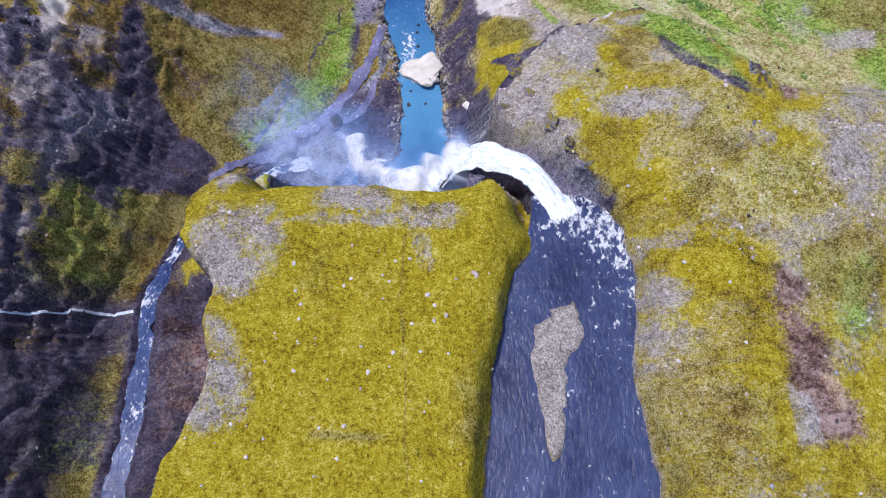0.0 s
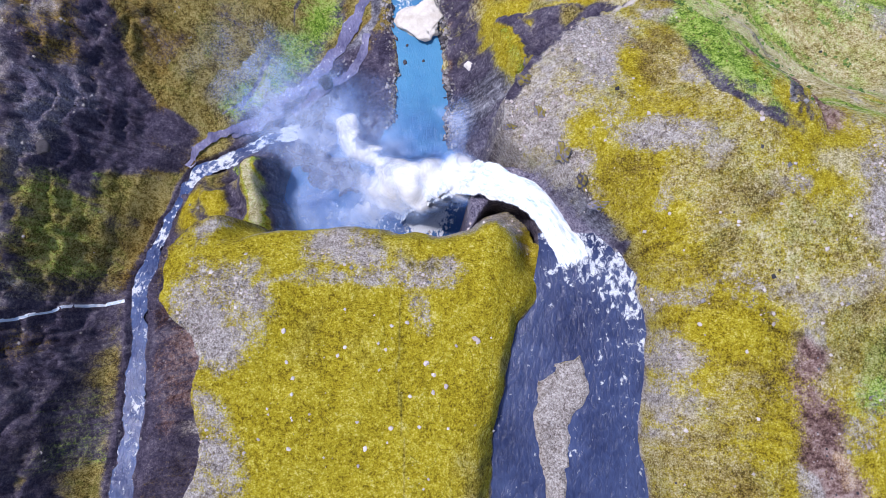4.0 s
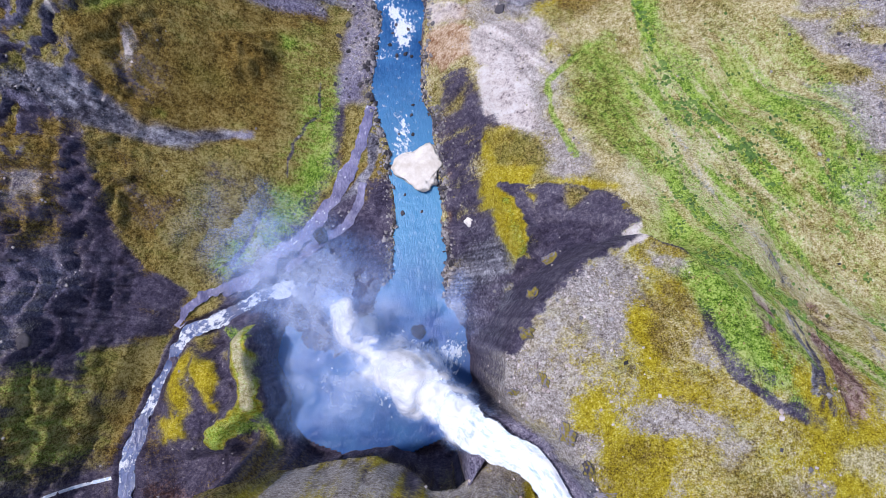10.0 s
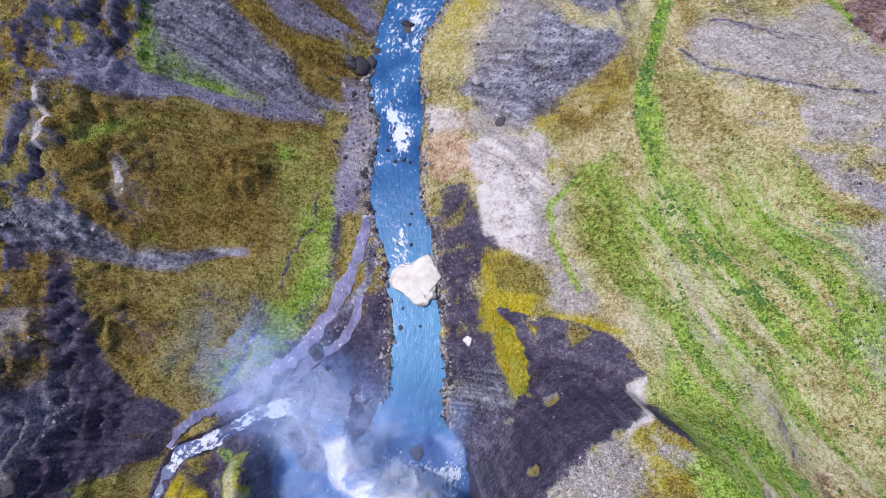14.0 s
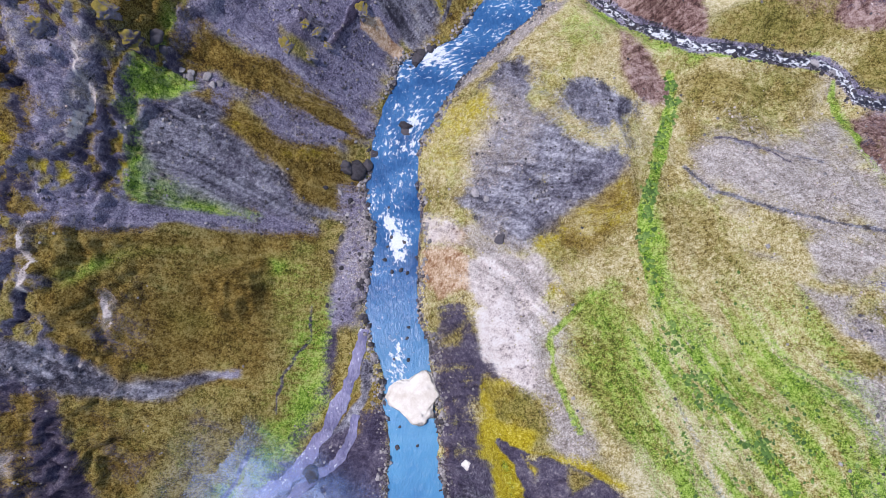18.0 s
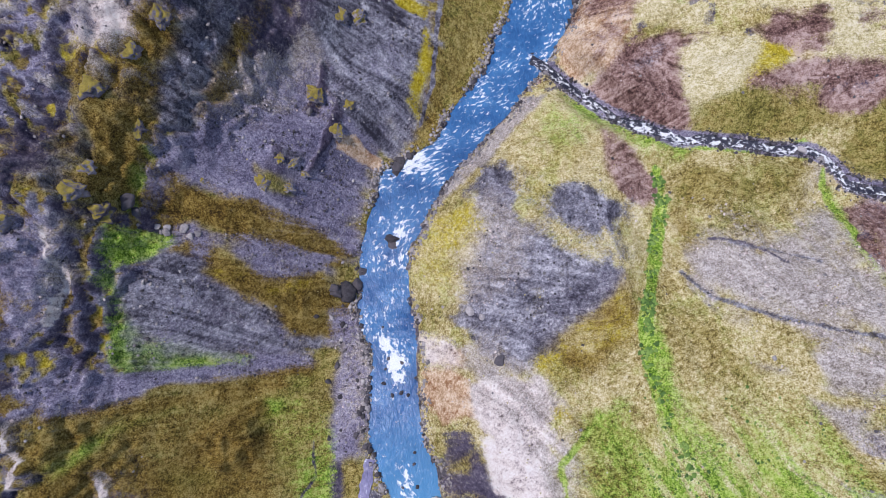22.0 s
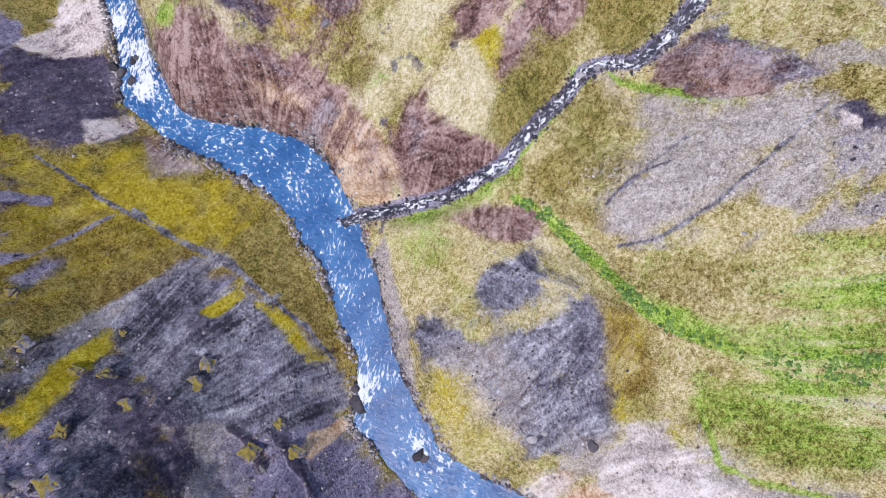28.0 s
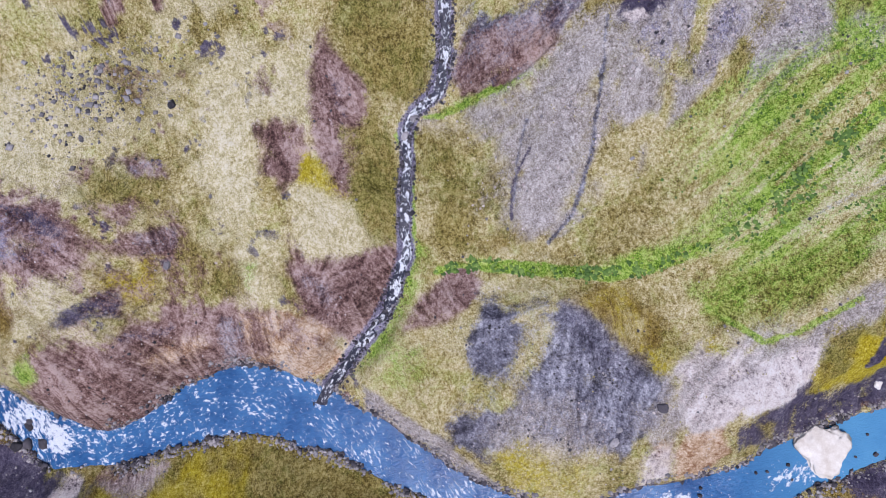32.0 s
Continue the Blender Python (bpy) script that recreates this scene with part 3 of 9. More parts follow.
def terrain(X, Y, step):
    """Heights and the things that the ground's cover follows."""
    cell = max(1, round(2.2 / step))
    Z = blur(blur(loft(X, Y), cell), cell)
    for x, y, rise, reach in KNOLLS:
        Z = Z + rise * np.exp(-((X - x) ** 2 + (Y - y) ** 2) / (reach * reach))
    wx, wy = X + 1.6 * fbm(X, Y, 7, 3, 41), Y + 1.6 * fbm(X, Y, 7, 3, 43)
    a, b = shelf_heights(X, Y)
    da, db = inside(wx, wy, ISLAND), inside(wx, wy, SHELF)
    # cliffs: steep to the pool and the river, a long grass slope to the east valley
    ease = 3.0 + 22 * smooth(36, 60, X) * smooth(40, 62, Y)
    front = smooth(-34, -28, X) * smooth(34, 42, Y)
    ma = smooth(-1, 0.0, da / (2.6 + 2.6 * smooth(-24, -40, X)))
    ma = ma + (0.78 * smooth(-0.9, 0.4, da) + 0.22 * smooth(0.2, 5.5, da) - ma) * front
    mb = smooth(-1, 0.0, db / ease)
    bed = inside(wx, wy, UPPER_BED)
    head = inside(wx, wy, HEADLAND)
    Z = Z + np.maximum(8.5 + 1.5 * fbm(X, Y, 6, 3, 13) - Z, 0) * smooth(-1.5, 2.5, head)
    rr, _, rl, _ = along(wx, wy, RIB)
    Z = Z + np.maximum(rl + 1 + 2.0 * fbm(X, Y, 5, 4, 14) - Z, 0) * smooth(2.6, 0.3, rr)
    Z = Z + (b - Z) * mb
    Z = Z + (a - Z) * ma
    up_level = 60.5 - 2.8 * smooth(40, 50, Y) - 3.4 * smooth(18, 6, X) * smooth(43, 51, Y)
    Z = Z + (np.minimum(Z, up_level - 1.2) - Z) * smooth(-2.5, 1.2, bed) * smooth(60.5, 57.5, Y)
    lift = smooth(-1.2, 0.6, bed) * smooth(60.5, 57.5, Y)
    Z = Z + np.maximum(up_level - 1.4 - Z, 0) * lift
    Z = Z + np.maximum(up_level + 0.25 + 0.25 * fbm(X, Y, 3, 3, 33) - Z, 0) * smooth(-0.8, 1.4, inside(wx, wy, GRAVEL_BAR))
    # the lower river's channel, with banks that stand clear of the water
    ys = Y[:, 0]
    row = lambda l, k: np.interp(ys, [p[0] for p in l], [p[k] for p in l])[:, None]
    xl, xr, lev = row(RIVER_LEFT, 1), row(RIVER_RIGHT, 1), row(RIVER_LEFT, 2)
    edge = np.minimum(wx - xl, xr - wx) * np.clip(1.15 - 0.35 * np.abs(np.gradient((xl + xr) / 2, axis=0) / (np.gradient(ys)[:, None] + 1e-9)), 0.4, 1)
    open_y = smooth(66, 74, Y)
    bank = lev + 0.35 + 0.08 * np.clip(-edge, 0, 8)
    Z = np.where((edge < 0.2) & (edge > -9), Z + np.maximum(bank - Z, 0) * open_y * smooth(-9, -5, edge), Z)
    Z = Z + (lev - 1.0 - Z) * smooth(-0.9, 0.9, edge) * open_y
    pool = inside(wx, wy, POOL)
    Z = Z + (np.minimum(Z, -2.2) - Z) * smooth(-1.5, 2.0, pool) * (1 - smooth(2.4, 1.6, rr)) * (1 - lift) * (1 - np.maximum(ma * smooth(-2, 0, da), mb * smooth(-2, 0, db)))
    # lava ledges on the gorge's west wall
    toe = np.interp(Y, [p[0] for p in LEFT_TOE], [p[1] for p in LEFT_TOE])
    wall = smooth(6, -3, X - toe) * smooth(-140, -118, X)
    for tall, share, seed in ((7.0, 0.5, 15), (3.2, 0.4, 19)):
        v = Z / tall + 1.5 * fbm(X, Y, 9, 4, seed, 0.6)
        f = v - np.floor(v)
        Z = Z + wall * (1 - 0.85 * smooth(222, 248, Y) * smooth(-40, -26, X)) * share * tall * (smooth(0.55, 0.95, f) - f)
    run = {}
    for key, line in (("side", SIDE_STREAM), ("trib", TRIBUTARY)):
        r, d, l, _ = along(X + 0.5 * (wx - X), Y + 0.5 * (wy - Y), line)
        near = smooth(5.0, 1.6, r) * (1 - np.maximum(ma, mb)) * smooth(-1, -4, edge * open_y + (open_y - 1) * 9)
        Z = Z + (l + 0.35 + 0.12 * d - Z) * near
        Z = Z + (l - 0.5 - Z) * smooth(1.15, 0.75, r) * (1 - np.maximum(ma, mb))
        run[key] = r
    shelf = np.maximum(np.maximum(ma, mb), smooth(-1, 1, bed) * smooth(60, 57, Y))
    return Z, dict(da=da, db=db, ma=ma, mb=mb, bed=bed, pool=pool, shelf=shelf, edge=edge, up=up_level, wall=wall, undercut=smooth(-43, -36, X) * smooth(9, 3, X) * smooth(-16, -0.6, da) * smooth(0.9, 0.5, ma) * smooth(38, 44, Y), wx=wx, wy=wy, **run)


# ---------------- the ground ----------------
def link(name, verts, faces, material, parent=None, smooth_shade=True):
    me = bpy.data.meshes.new(name)
    me.from_pydata(verts, [], faces)
    me.materials.append(material)
    if smooth_shade:
        me.shade_smooth()
    ob = new(name, me)
    ob.parent = parent
    return ob


def spread(a, b, step, far, grow=1.35):
    """Even steps from a to b, then ever longer ones out to far."""
    mid = list(np.arange(a, b + step / 2, step))
    lo, hi, s = [], [], step
    while mid[-1] + sum(hi) < far:
        s *= grow
        hi.append(s)
    out = np.cumsum(hi)
    return np.array([a - d for d in out[::-1]] + mid + [mid[-1] + d for d in out])


STEP = 0.42
GX, GY = np.meshgrid(spread(-122, 128, STEP, 2400), spread(-32, 336, STEP, 2400))
Z, C = terrain(GX, GY, STEP)
DENSE = (GX > -123) & (GX < 129) & (GY > -33) & (GY < 337)
CORE = DENSE.astype(float)

def downhill(height, reach=13, seed=5, coarse=0):
    """White noise drawn out along the fall of the slope: the marks that water and rolling stones leave."""
    gy, gx = np.gradient(blur(height, 4))
    g = np.hypot(gx, gy) + 1e-6
    dx, dy = gx / g, gy / g
    rng = np.random.default_rng(seed)
    raw = rng.random(height.shape)
    if coarse:
        raw = blur(raw, coarse)
    jj, ii = np.meshgrid(np.arange(height.shape[1]), np.arange(height.shape[0]))
    total, count = raw.copy(), 1
    for sign in (1, -1):
        x, y = jj.astype(float), ii.astype(float)
        for _ in range(reach):
            a, b_ = np.clip(np.rint(y).astype(int), 0, height.shape[0] - 1), np.clip(np.rint(x).astype(int), 0, height.shape[1] - 1)
            x, y = x + sign * dx[a, b_], y + sign * dy[a, b_]
            total += raw[np.clip(np.rint(y).astype(int), 0, height.shape[0] - 1), np.clip(np.rint(x).astype(int), 0, height.shape[1] - 1)]
            count += 1
    out = total / count
    return np.clip(0.5 + 0.16 * (out - out.mean()) / out.std(), 0, 1)


# broken lava on the west wall, before the covers that follow its ledges
ROLL = 3 * fbm(GX, GY, 9, 3, 45)
Z = Z + CORE * C["wall"] * smooth(60, 100, GY) * (1 - 0.85 * smooth(228, 252, GY) * smooth(-40, -26, GX)) * (
    (1.2 + 0.8 * smooth(140, 190, GY)) * ridged(GX + 0.25 * GY + ROLL, 0.34 * GY + ROLL, 9, 4, 49) + (0.5 + 0.6 * smooth(140, 190, GY)) * ridged(GX + 0.2 * GY + 0.5 * ROLL, 0.4 * GY, 4.2, 3, 50) + 0.35 * ridged(GX, 0.7 * GY, 2.2, 3, 52))
Z = Z + CORE * C["wall"] * smooth(75, 55, GY) * (1.6 * ridged(GX + ROLL, 0.6 * GY, 9, 4, 48) + 0.5 * ridged(GX, GY, 3, 2, 54))
# how far the wall stands proud; shading is painted into its covers from this
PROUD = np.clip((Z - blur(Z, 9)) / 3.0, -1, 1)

# where each cover lies
W = {k: np.zeros(GX.shape) for k in COVERS}
FINGERS = downhill(Z, 26, 9, 2) - 0.5
LIFT = np.zeros(GX.shape)
RAG = 3.4 * fbm(GX, GY, 9, 5, 71, 0.62) + 1.2 * fbm(GX, GY, 1.8, 3, 73) + 7.0 * FINGERS * smooth(0.05, 0.4, np.hypot(*np.gradient(Z, GY[:, 0], GX[0])))

MOTTLE = fbm(GX, GY, 5, 4, 75, 0.6)


def lay(cover, m):
    """Lay a cover (or bare rock) over what is there, with the mask m."""
    for k in W:
        W[k] *= 1 - m
    if cover != "rock":
        W[cover] += m


SOFT = ("straw", "sand", "green", "olive", "moss")


def patch(cover, corners, most=0.96, edge=None, lift=0.0):
    """A cover within an outline in plan, ragged at its rim."""
    xs, ys = [p[0] for p in corners], [p[1] for p in corners]
    size = math.sqrt(abs(sum(a * d - b * c for (a, b), (c, d) in zip(corners, corners[1:] + corners[:1]))) / 2)
    girth = sum(math.hypot(c - a, d - b) for (a, b), (c, d) in zip(corners, corners[1:] + corners[:1]))
    size = min(size, 2.4 * size * size / girth)
    wide = edge or min(max(0.2 * size, 0.6), 3.2) * (1.4 if cover in SOFT else 1.0)
    wide, rough = wide * (1.0 if wide < 0.7 else 1.7), min(1.1, 0.14 + size / 18)
    js = np.where((GX[0] > min(xs) - 8) & (GX[0] < max(xs) + 8))[0]
    is_ = np.where((GY[:, 0] > min(ys) - 8) & (GY[:, 0] < max(ys) + 8))[0]
    if not len(js) or not len(is_):
        return
    box = np.s_[is_[0]:is_[-1] + 1, js[0]:js[-1] + 1]
    m = smooth(-wide, wide, inside(GX[box], GY[box], corners) + rough * RAG[box])
    LIFT[box] += lift * m
    m = m * np.clip(most + 0.55 * MOTTLE[box] + 0.25 * FINGERS[box] - 0.04, 0.0, 0.97)
    for k in W:
        W[k][box] *= 1 - m
    if cover != "rock":
        W[cover][box] += m


def trail(cover, points, half, strength=1.0):
    """A cover along a line: a path, a rill or a seam."""
    r, d, _, _ = along(GX + 0.6 * fbm(GX, GY, 4, 2, 3), GY + 0.6 * fbm(GX, GY, 4, 2, 5), [(x, y, half, 0) for x, y in points])
    lay(cover, strength * smooth(1.3, 0.6, r + 0.25 * RAG))


slope = np.hypot(*np.gradient(Z, GY[:, 0], GX[0]))
lay("straw", np.ones(GX.shape))
west = smooth(-6, 6, np.interp(GY, [p[0] for p in RIVER_LEFT], [p[1] for p in RIVER_LEFT]) - GX)
plateau = smooth(-3.0, 0.5, C["db"] + 0.5 * RAG)
east = (1 - west) * (1 - plateau)
# broad drifts under the drawn patches
lay("green", 0.75 * east * smooth(-0.3, 0.2, fbm(GX, GY, 20, 4, 77)) * smooth(125, 100, GY) * smooth(34, 46, GX))
lay("olive", 0.55 * east * smooth(0.0, 0.3, fbm(GX, GY, 16, 4, 79)) * smooth(130, 160, GY))
lay("sand", 0.6 * east * smooth(0.0, 0.35, fbm(GX, GY, 15, 5, 189, 0.65)) * smooth(195, 220, GY))
fan_side = east * smooth(44, 60, GX) * smooth(75, 95, GY) * smooth(180, 150, GY)
lay("green", 0.45 * fan_side * smooth(132, 108, GY) * smooth(-0.4, 0.1, fbm(GX, GY, 9, 4, 82)))
north = east * smooth(205, 225, GY)
lay("red", 0.85 * north * smooth(0.2, 0.32, fbm(GX, GY, 9, 5, 107, 0.62)))
lay("rock", 0.8 * north * smooth(0.3, 0.38, fbm(GX, GY, 4, 5, 108, 0.62)))
lay("olive", 0.6 * fan_side * smooth(-0.25, 0.2, fbm(GX, GY, 11, 4, 80)))
lay("gravel", 0.6 * east * smooth(0.1, 0.35, fbm(GX, GY, 9, 5, 81)) * smooth(60, 85, GX) * smooth(200, 180, GY))
lay("olive", west)
lay("rust", 0.75 * west * smooth(-0.15, 0.2, fbm(GX, GY, 11, 5, 101)))
lay("scree", west * smooth(0.0, 0.2, fbm(GX, GY, 16, 4, 83)) * smooth(150, 200, GY))
lay("rock", west * smooth(4.0, 1.5, Z) * smooth(112, 96, GY) * smooth(-60, -50, GX))
lay("rock", C["wall"] * 0.95)
ledge = C["wall"] * smooth(1.9, 0.8, slope + 0.6 * fbm(GX, GY, 3, 3, 90))
lay("scree", C["wall"] * 0.8 * smooth(0.0, 0.2, fbm(GX, GY, 12, 5, 112, 0.65)) * smooth(110, 150, GY))
# paler scree and slate on proud lava: lit crag tops put into the colour
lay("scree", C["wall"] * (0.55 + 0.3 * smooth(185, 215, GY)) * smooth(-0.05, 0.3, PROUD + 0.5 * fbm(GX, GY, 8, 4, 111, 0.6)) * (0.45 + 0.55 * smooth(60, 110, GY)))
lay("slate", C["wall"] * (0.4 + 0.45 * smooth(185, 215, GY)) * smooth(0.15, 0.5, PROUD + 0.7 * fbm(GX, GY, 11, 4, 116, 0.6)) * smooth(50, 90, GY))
lay("rust", ledge * 0.85 * smooth(-0.05, 0.2, fbm(GX, GY, 9, 5, 113, 0.65) - 0.15 * PROUD) * smooth(50, 110, GY))
lay("olive", ledge * (0.4 + 0.4 * smooth(60, 100, GY)) * smooth(0.0, 0.2, fbm(GX, GY, 7, 5, 114, 0.65)))
lay("moss", ledge * 0.6 * smooth(0.15, 0.3, fbm(GX, GY, 5, 5, 120, 0.65)) * smooth(130, 160, GY))
lay("rust", 0.6 * ledge * smooth(-0.2, 0.15, fbm(GX, GY, 12, 5, 118, 0.65)) * smooth(110, 130, GY) * smooth(215, 195, GY))
# lit tops again in gravel, then dark rock as painted shadow in the hollows
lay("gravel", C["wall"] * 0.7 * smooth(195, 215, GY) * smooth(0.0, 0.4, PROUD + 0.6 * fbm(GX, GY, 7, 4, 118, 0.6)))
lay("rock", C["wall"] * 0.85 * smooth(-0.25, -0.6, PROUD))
lay("rock", 0.85 * west * smooth(50, 40, GY) * smooth(-80, -70, GX))
lay("moss", smooth(0.3, 0.8, C["shelf"]))
lay("straw", 0.6 * smooth(-0.3, 0.3, fbm(GX, GY, 14, 5, 87)) * smooth(0.5, 0.9, C["mb"]))
lay("rust", 0.4 * smooth(-0.2, 0.3, fbm(GX, GY, 12, 5, 88)) * smooth(0.5, 0.9, C["mb"]))
lay("gravel", 0.45 * smooth(0.1, 0.35, fbm(GX, GY, 7, 5, 85, 0.6)) * smooth(0.5, 0.9, C["mb"]))
steep = smooth(1.25, 2.3, slope + 0.5 * fbm(GX, GY, 3, 3, 89)) * CORE
lay("rock", steep * np.where(GX > 40, 0.5, 0.9) * (1 - C["wall"] * 0.8) * (1 - 0.85 * smooth(-0.6, 0.6, C["da"])) * (1 - 0.7 * smooth(-3.5, -1.5, C["db"]) * smooth(46, 40, GY)))
face = steep * smooth(2, 8, GX) * smooth(34, 28, GX) * smooth(52, 60, GY) * smooth(92, 84, GY)
lay("slate", 0.8 * face)
lay("gravel", 0.4 * face * smooth(0.0, 0.3, fbm(GX, GY, 5, 4, 91, 0.6)))
patch("gravel", [(-34.2, 38.2), (-26.7, 37.6), (-24.3, 32.8), (-25.4, 27.7), (-30.4, 23.5), (-34.6, 25.9), (-37.0, 30.9), (-37.1, 35.4)], most=0.9)
patch("gravel", [(-34.1, 21.1), (-30.1, 19.6), (-27.2, 13.6), (-27.4, 7.7), (-33.0, 4.9), (-60.4, 7.1), (-31.9, 15.0)])
patch("gravel", [(-21.3, 42.9), (-14.9, 45.4), (-9.3, 43.4), (-5.4, 38.7), (-10.5, 37.3), (-15.9, 38.9), (-21.0, 38.8)])
patch("gravel", [(-25.5, 35.6), (-20.9, 38.2), (-10.6, 37.6), (-5.4, 38.7), (1.5, 39.8), (4.0, 37.7), (1.4, 34.9), (-3.6, 34.9), (-8.7, 34.9), (-16.4, 35.8)], most=0.7)
patch("gravel", [(-5.3, 34.9), (-1.9, 34.0), (-1.1, 28.1), (-3.6, 28.1), (-4.9, 31.5)], most=0.6)
patch("olive", [(-12.9, 44.0), (-7.5, 43.5), (-3.7, 39.7), (1.5, 38.7), (-0.3, 37.2), (-5.4, 37.8), (-9.0, 39.9)], most=0.6)
patch("olive", [(8.1, 25.1), (8.0, 21.9), (5.3, 16.8), (1.3, 12.1), (1.3, 3.5), (5.3, 3.3), (6.2, 12.4), (9.2, 22.4), (13.3, 30.1)], most=0.5, edge=2.0)
patch("olive", [(-18.4, 5.6), (-13.7, 5.0), (-7.7, 4.8), (-6.2, 3.5), (-19.8, 3.5)], most=0.7)
patch("olive", [(-21.3, 34.8), (-12.1, 35.8), (-8.5, 28.0), (-14.6, 21.3), (-22.6, 22.9)], most=0.35, edge=5.0)
patch("gravel", [(19.1, 78.4), (29.6, 84.2), (31.6, 75.0), (27.0, 65.8), (21.4, 66.5), (19.3, 59.2), (21.1, 53.5), (22.7, 49.4), (20.3, 51.2), (16.2, 56.4), (12.2, 61.5), (11.1, 67.8), (14.5, 73.1)])
patch("gravel", [(11.1, 67.8), (15.3, 70.7), (16.3, 59.4), (20.4, 50.5), (25.2, 42.6), (22.3, 47.7), (17.4, 54.3), (12.1, 57.6), (9.6, 61.1)], most=0.8)
patch("gravel", [(28.2, 60.6), (35.3, 61.8), (41.2, 58.0), (43.1, 52.8), (39.3, 52.8), (34.1, 57.0), (28.8, 57.5)], most=0.7)
patch("gravel", [(30.9, 28.0), (33.7, 28.6), (37.0, 24.9), (37.6, 18.4), (34.9, 12.3), (30.3, 14.0), (29.9, 19.2)], most=0.8)
patch("gravel", [(60.0, 54.5), (83.1, 74.7), (91.7, 78.2), (66.1, 38.7), (61.8, 37.8), (60.4, 46.2)], most=0.85)
patch("gravel", [(48.0, 24.4), (50.2, 27.7), (50.1, 31.1), (53.6, 32.8), (53.3, 24.3), (50.4, 21.2)], most=0.7)
patch("red", [(50.2, 27.7), (53.0, 26.0), (51.1, 21.1), (54.4, 18.0), (54.8, 12.0), (57.3, 9.1), (57.8, 3.5), (48.9, 3.6), (48.2, 10.6), (47.8, 16.5), (48.1, 22.8)])
patch("cream", [(51.8, 13.5), (55.6, 12.0), (56.2, 7.7), (53.6, 7.7)], most=0.6)
patch("gravel", [(47.6, 11.3), (50.2, 9.1), (51.2, 3.5), (47.4, 3.6)], most=0.8)
patch("sand", [(53.4, 54.6), (59.1, 54.5), (59.8, 51.1), (54.7, 52.1)])
patch("green", [(56.6, 24.4), (62.1, 31.0), (63.9, 27.7), (61.3, 18.0), (56.0, 18.0)], most=0.5, edge=2.0)
patch("rust", [(38.0, 28.2), (47.0, 27.7), (49.2, 16.5), (45.5, 4.9), (37.5, 4.9), (36.4, 15.3)], most=0.35, edge=4.0)
patch("rust", [(36.5, 57.2), (46.6, 57.9), (50.8, 51.0), (47.6, 43.3), (38.5, 46.1)], most=0.3, edge=3.0)
patch("moss", [(29.1, 77.4), (31.6, 75.0), (31.8, 65.6), (29.6, 64.2)])
patch("moss", [(18.5, 60.6), (21.7, 61.0), (22.3, 56.6), (19.5, 54.8)])
patch("olive", [(23.5, 48.4), (26.8, 45.3), (29.7, 40.4), (29.4, 37.6), (26.7, 42.0)], most=0.7)
patch("slate", [(20.4, 50.5), (23.5, 47.5), (27.5, 41.9), (26.0, 41.6), (21.9, 46.2), (17.5, 52.6)])
patch("pale", [(-97.2, 81.9), (-93.6, 90.0), (-90.0, 85.4), (-92.2, 77.9), (-97.1, 74.9)], most=0.6)
patch("pale", [(-97.7, 110.2), (-95.0, 115.8), (-91.4, 104.8), (-93.2, 92.0), (-95.3, 94.6)], most=0.6)
patch("rust", [(-94.3, 105.7), (-83.5, 107.9), (-83.2, 91.7), (-86.3, 86.7), (-90.5, 97.1)], most=0.8)
patch("gravel", [(-88.4, 75.6), (-84.2, 88.6), (-82.4, 83.0), (-84.6, 73.8), (-89.3, 61.4), (-89.9, 65.6)], most=0.6)
patch("pale", [(-92.7, 52.8), (-89.6, 55.5), (-90.1, 48.2), (-93.0, 46.2)], most=0.5)
patch("olive", [(-94.2, 66.0), (-89.1, 67.1), (-90.3, 59.3), (-93.0, 56.3)], most=0.8)
patch("olive", [(-90.7, 46.8), (-86.5, 54.3), (-80.5, 53.1), (-81.2, 42.5), (-87.5, 37.3), (-90.7, 40.4)], most=0.6)
patch("green", [(-90.7, 46.8), (-86.5, 54.3), (-80.5, 53.1), (-81.2, 42.5), (-87.5, 37.3), (-90.7, 40.4)], most=0.35)
patch("rust", [(-91.9, 30.3), (-86.2, 32.5), (-85.6, 24.6), (-90.1, 21.2)], most=0.6)
patch("olive", [(-89.3, 21.4), (-77.0, 18.1), (-74.8, 1.3), (-87.2, 1.9)], most=0.4)
patch("green", [(-83.9, 16.2), (-76.6, 16.9), (-75.6, 1.3), (-83.8, 1.7)], most=0.35)
patch("red", [(-68.1, 37.1), (-34.1, 21.1), (-32.6, 15.0), (-62.0, 13.2), (-63.3, 7.1), (-67.2, 20.7)], most=0.45)
patch("gravel", [(-92.5, 40.5), (-89.5, 40.9), (-86.7, 38.7), (-88.0, 34.6), (-92.3, 33.8)], most=0.5)
patch("olive", [(-78.6, 111.6), (-68.7, 115.5), (-60.9, 116.4), (-48.0, 115.8), (-32.6, 119.7), (-28.2, 110.9), (-35.1, 100.3), (-48.9, 89.8), (-59.0, 85.1), (-68.8, 81.9), (-74.2, 85.2), (-76.9, 99.2)])
patch("rust", [(-76.8, 107.9), (-67.8, 113.3), (-64.4, 101.4), (-69.5, 85.8), (-74.3, 90.5), (-76.5, 99.5)], most=0.4)
patch("green", [(-28.6, 130.8), (-27.0, 120.1), (-32.5, 110.7), (-36.5, 98.8), (-46.0, 89.8), (-54.0, 85.3), (-56.5, 86.6), (-48.1, 99.2), (-41.7, 106.8), (-37.8, 118.7), (-35.5, 126.8)], most=0.8)
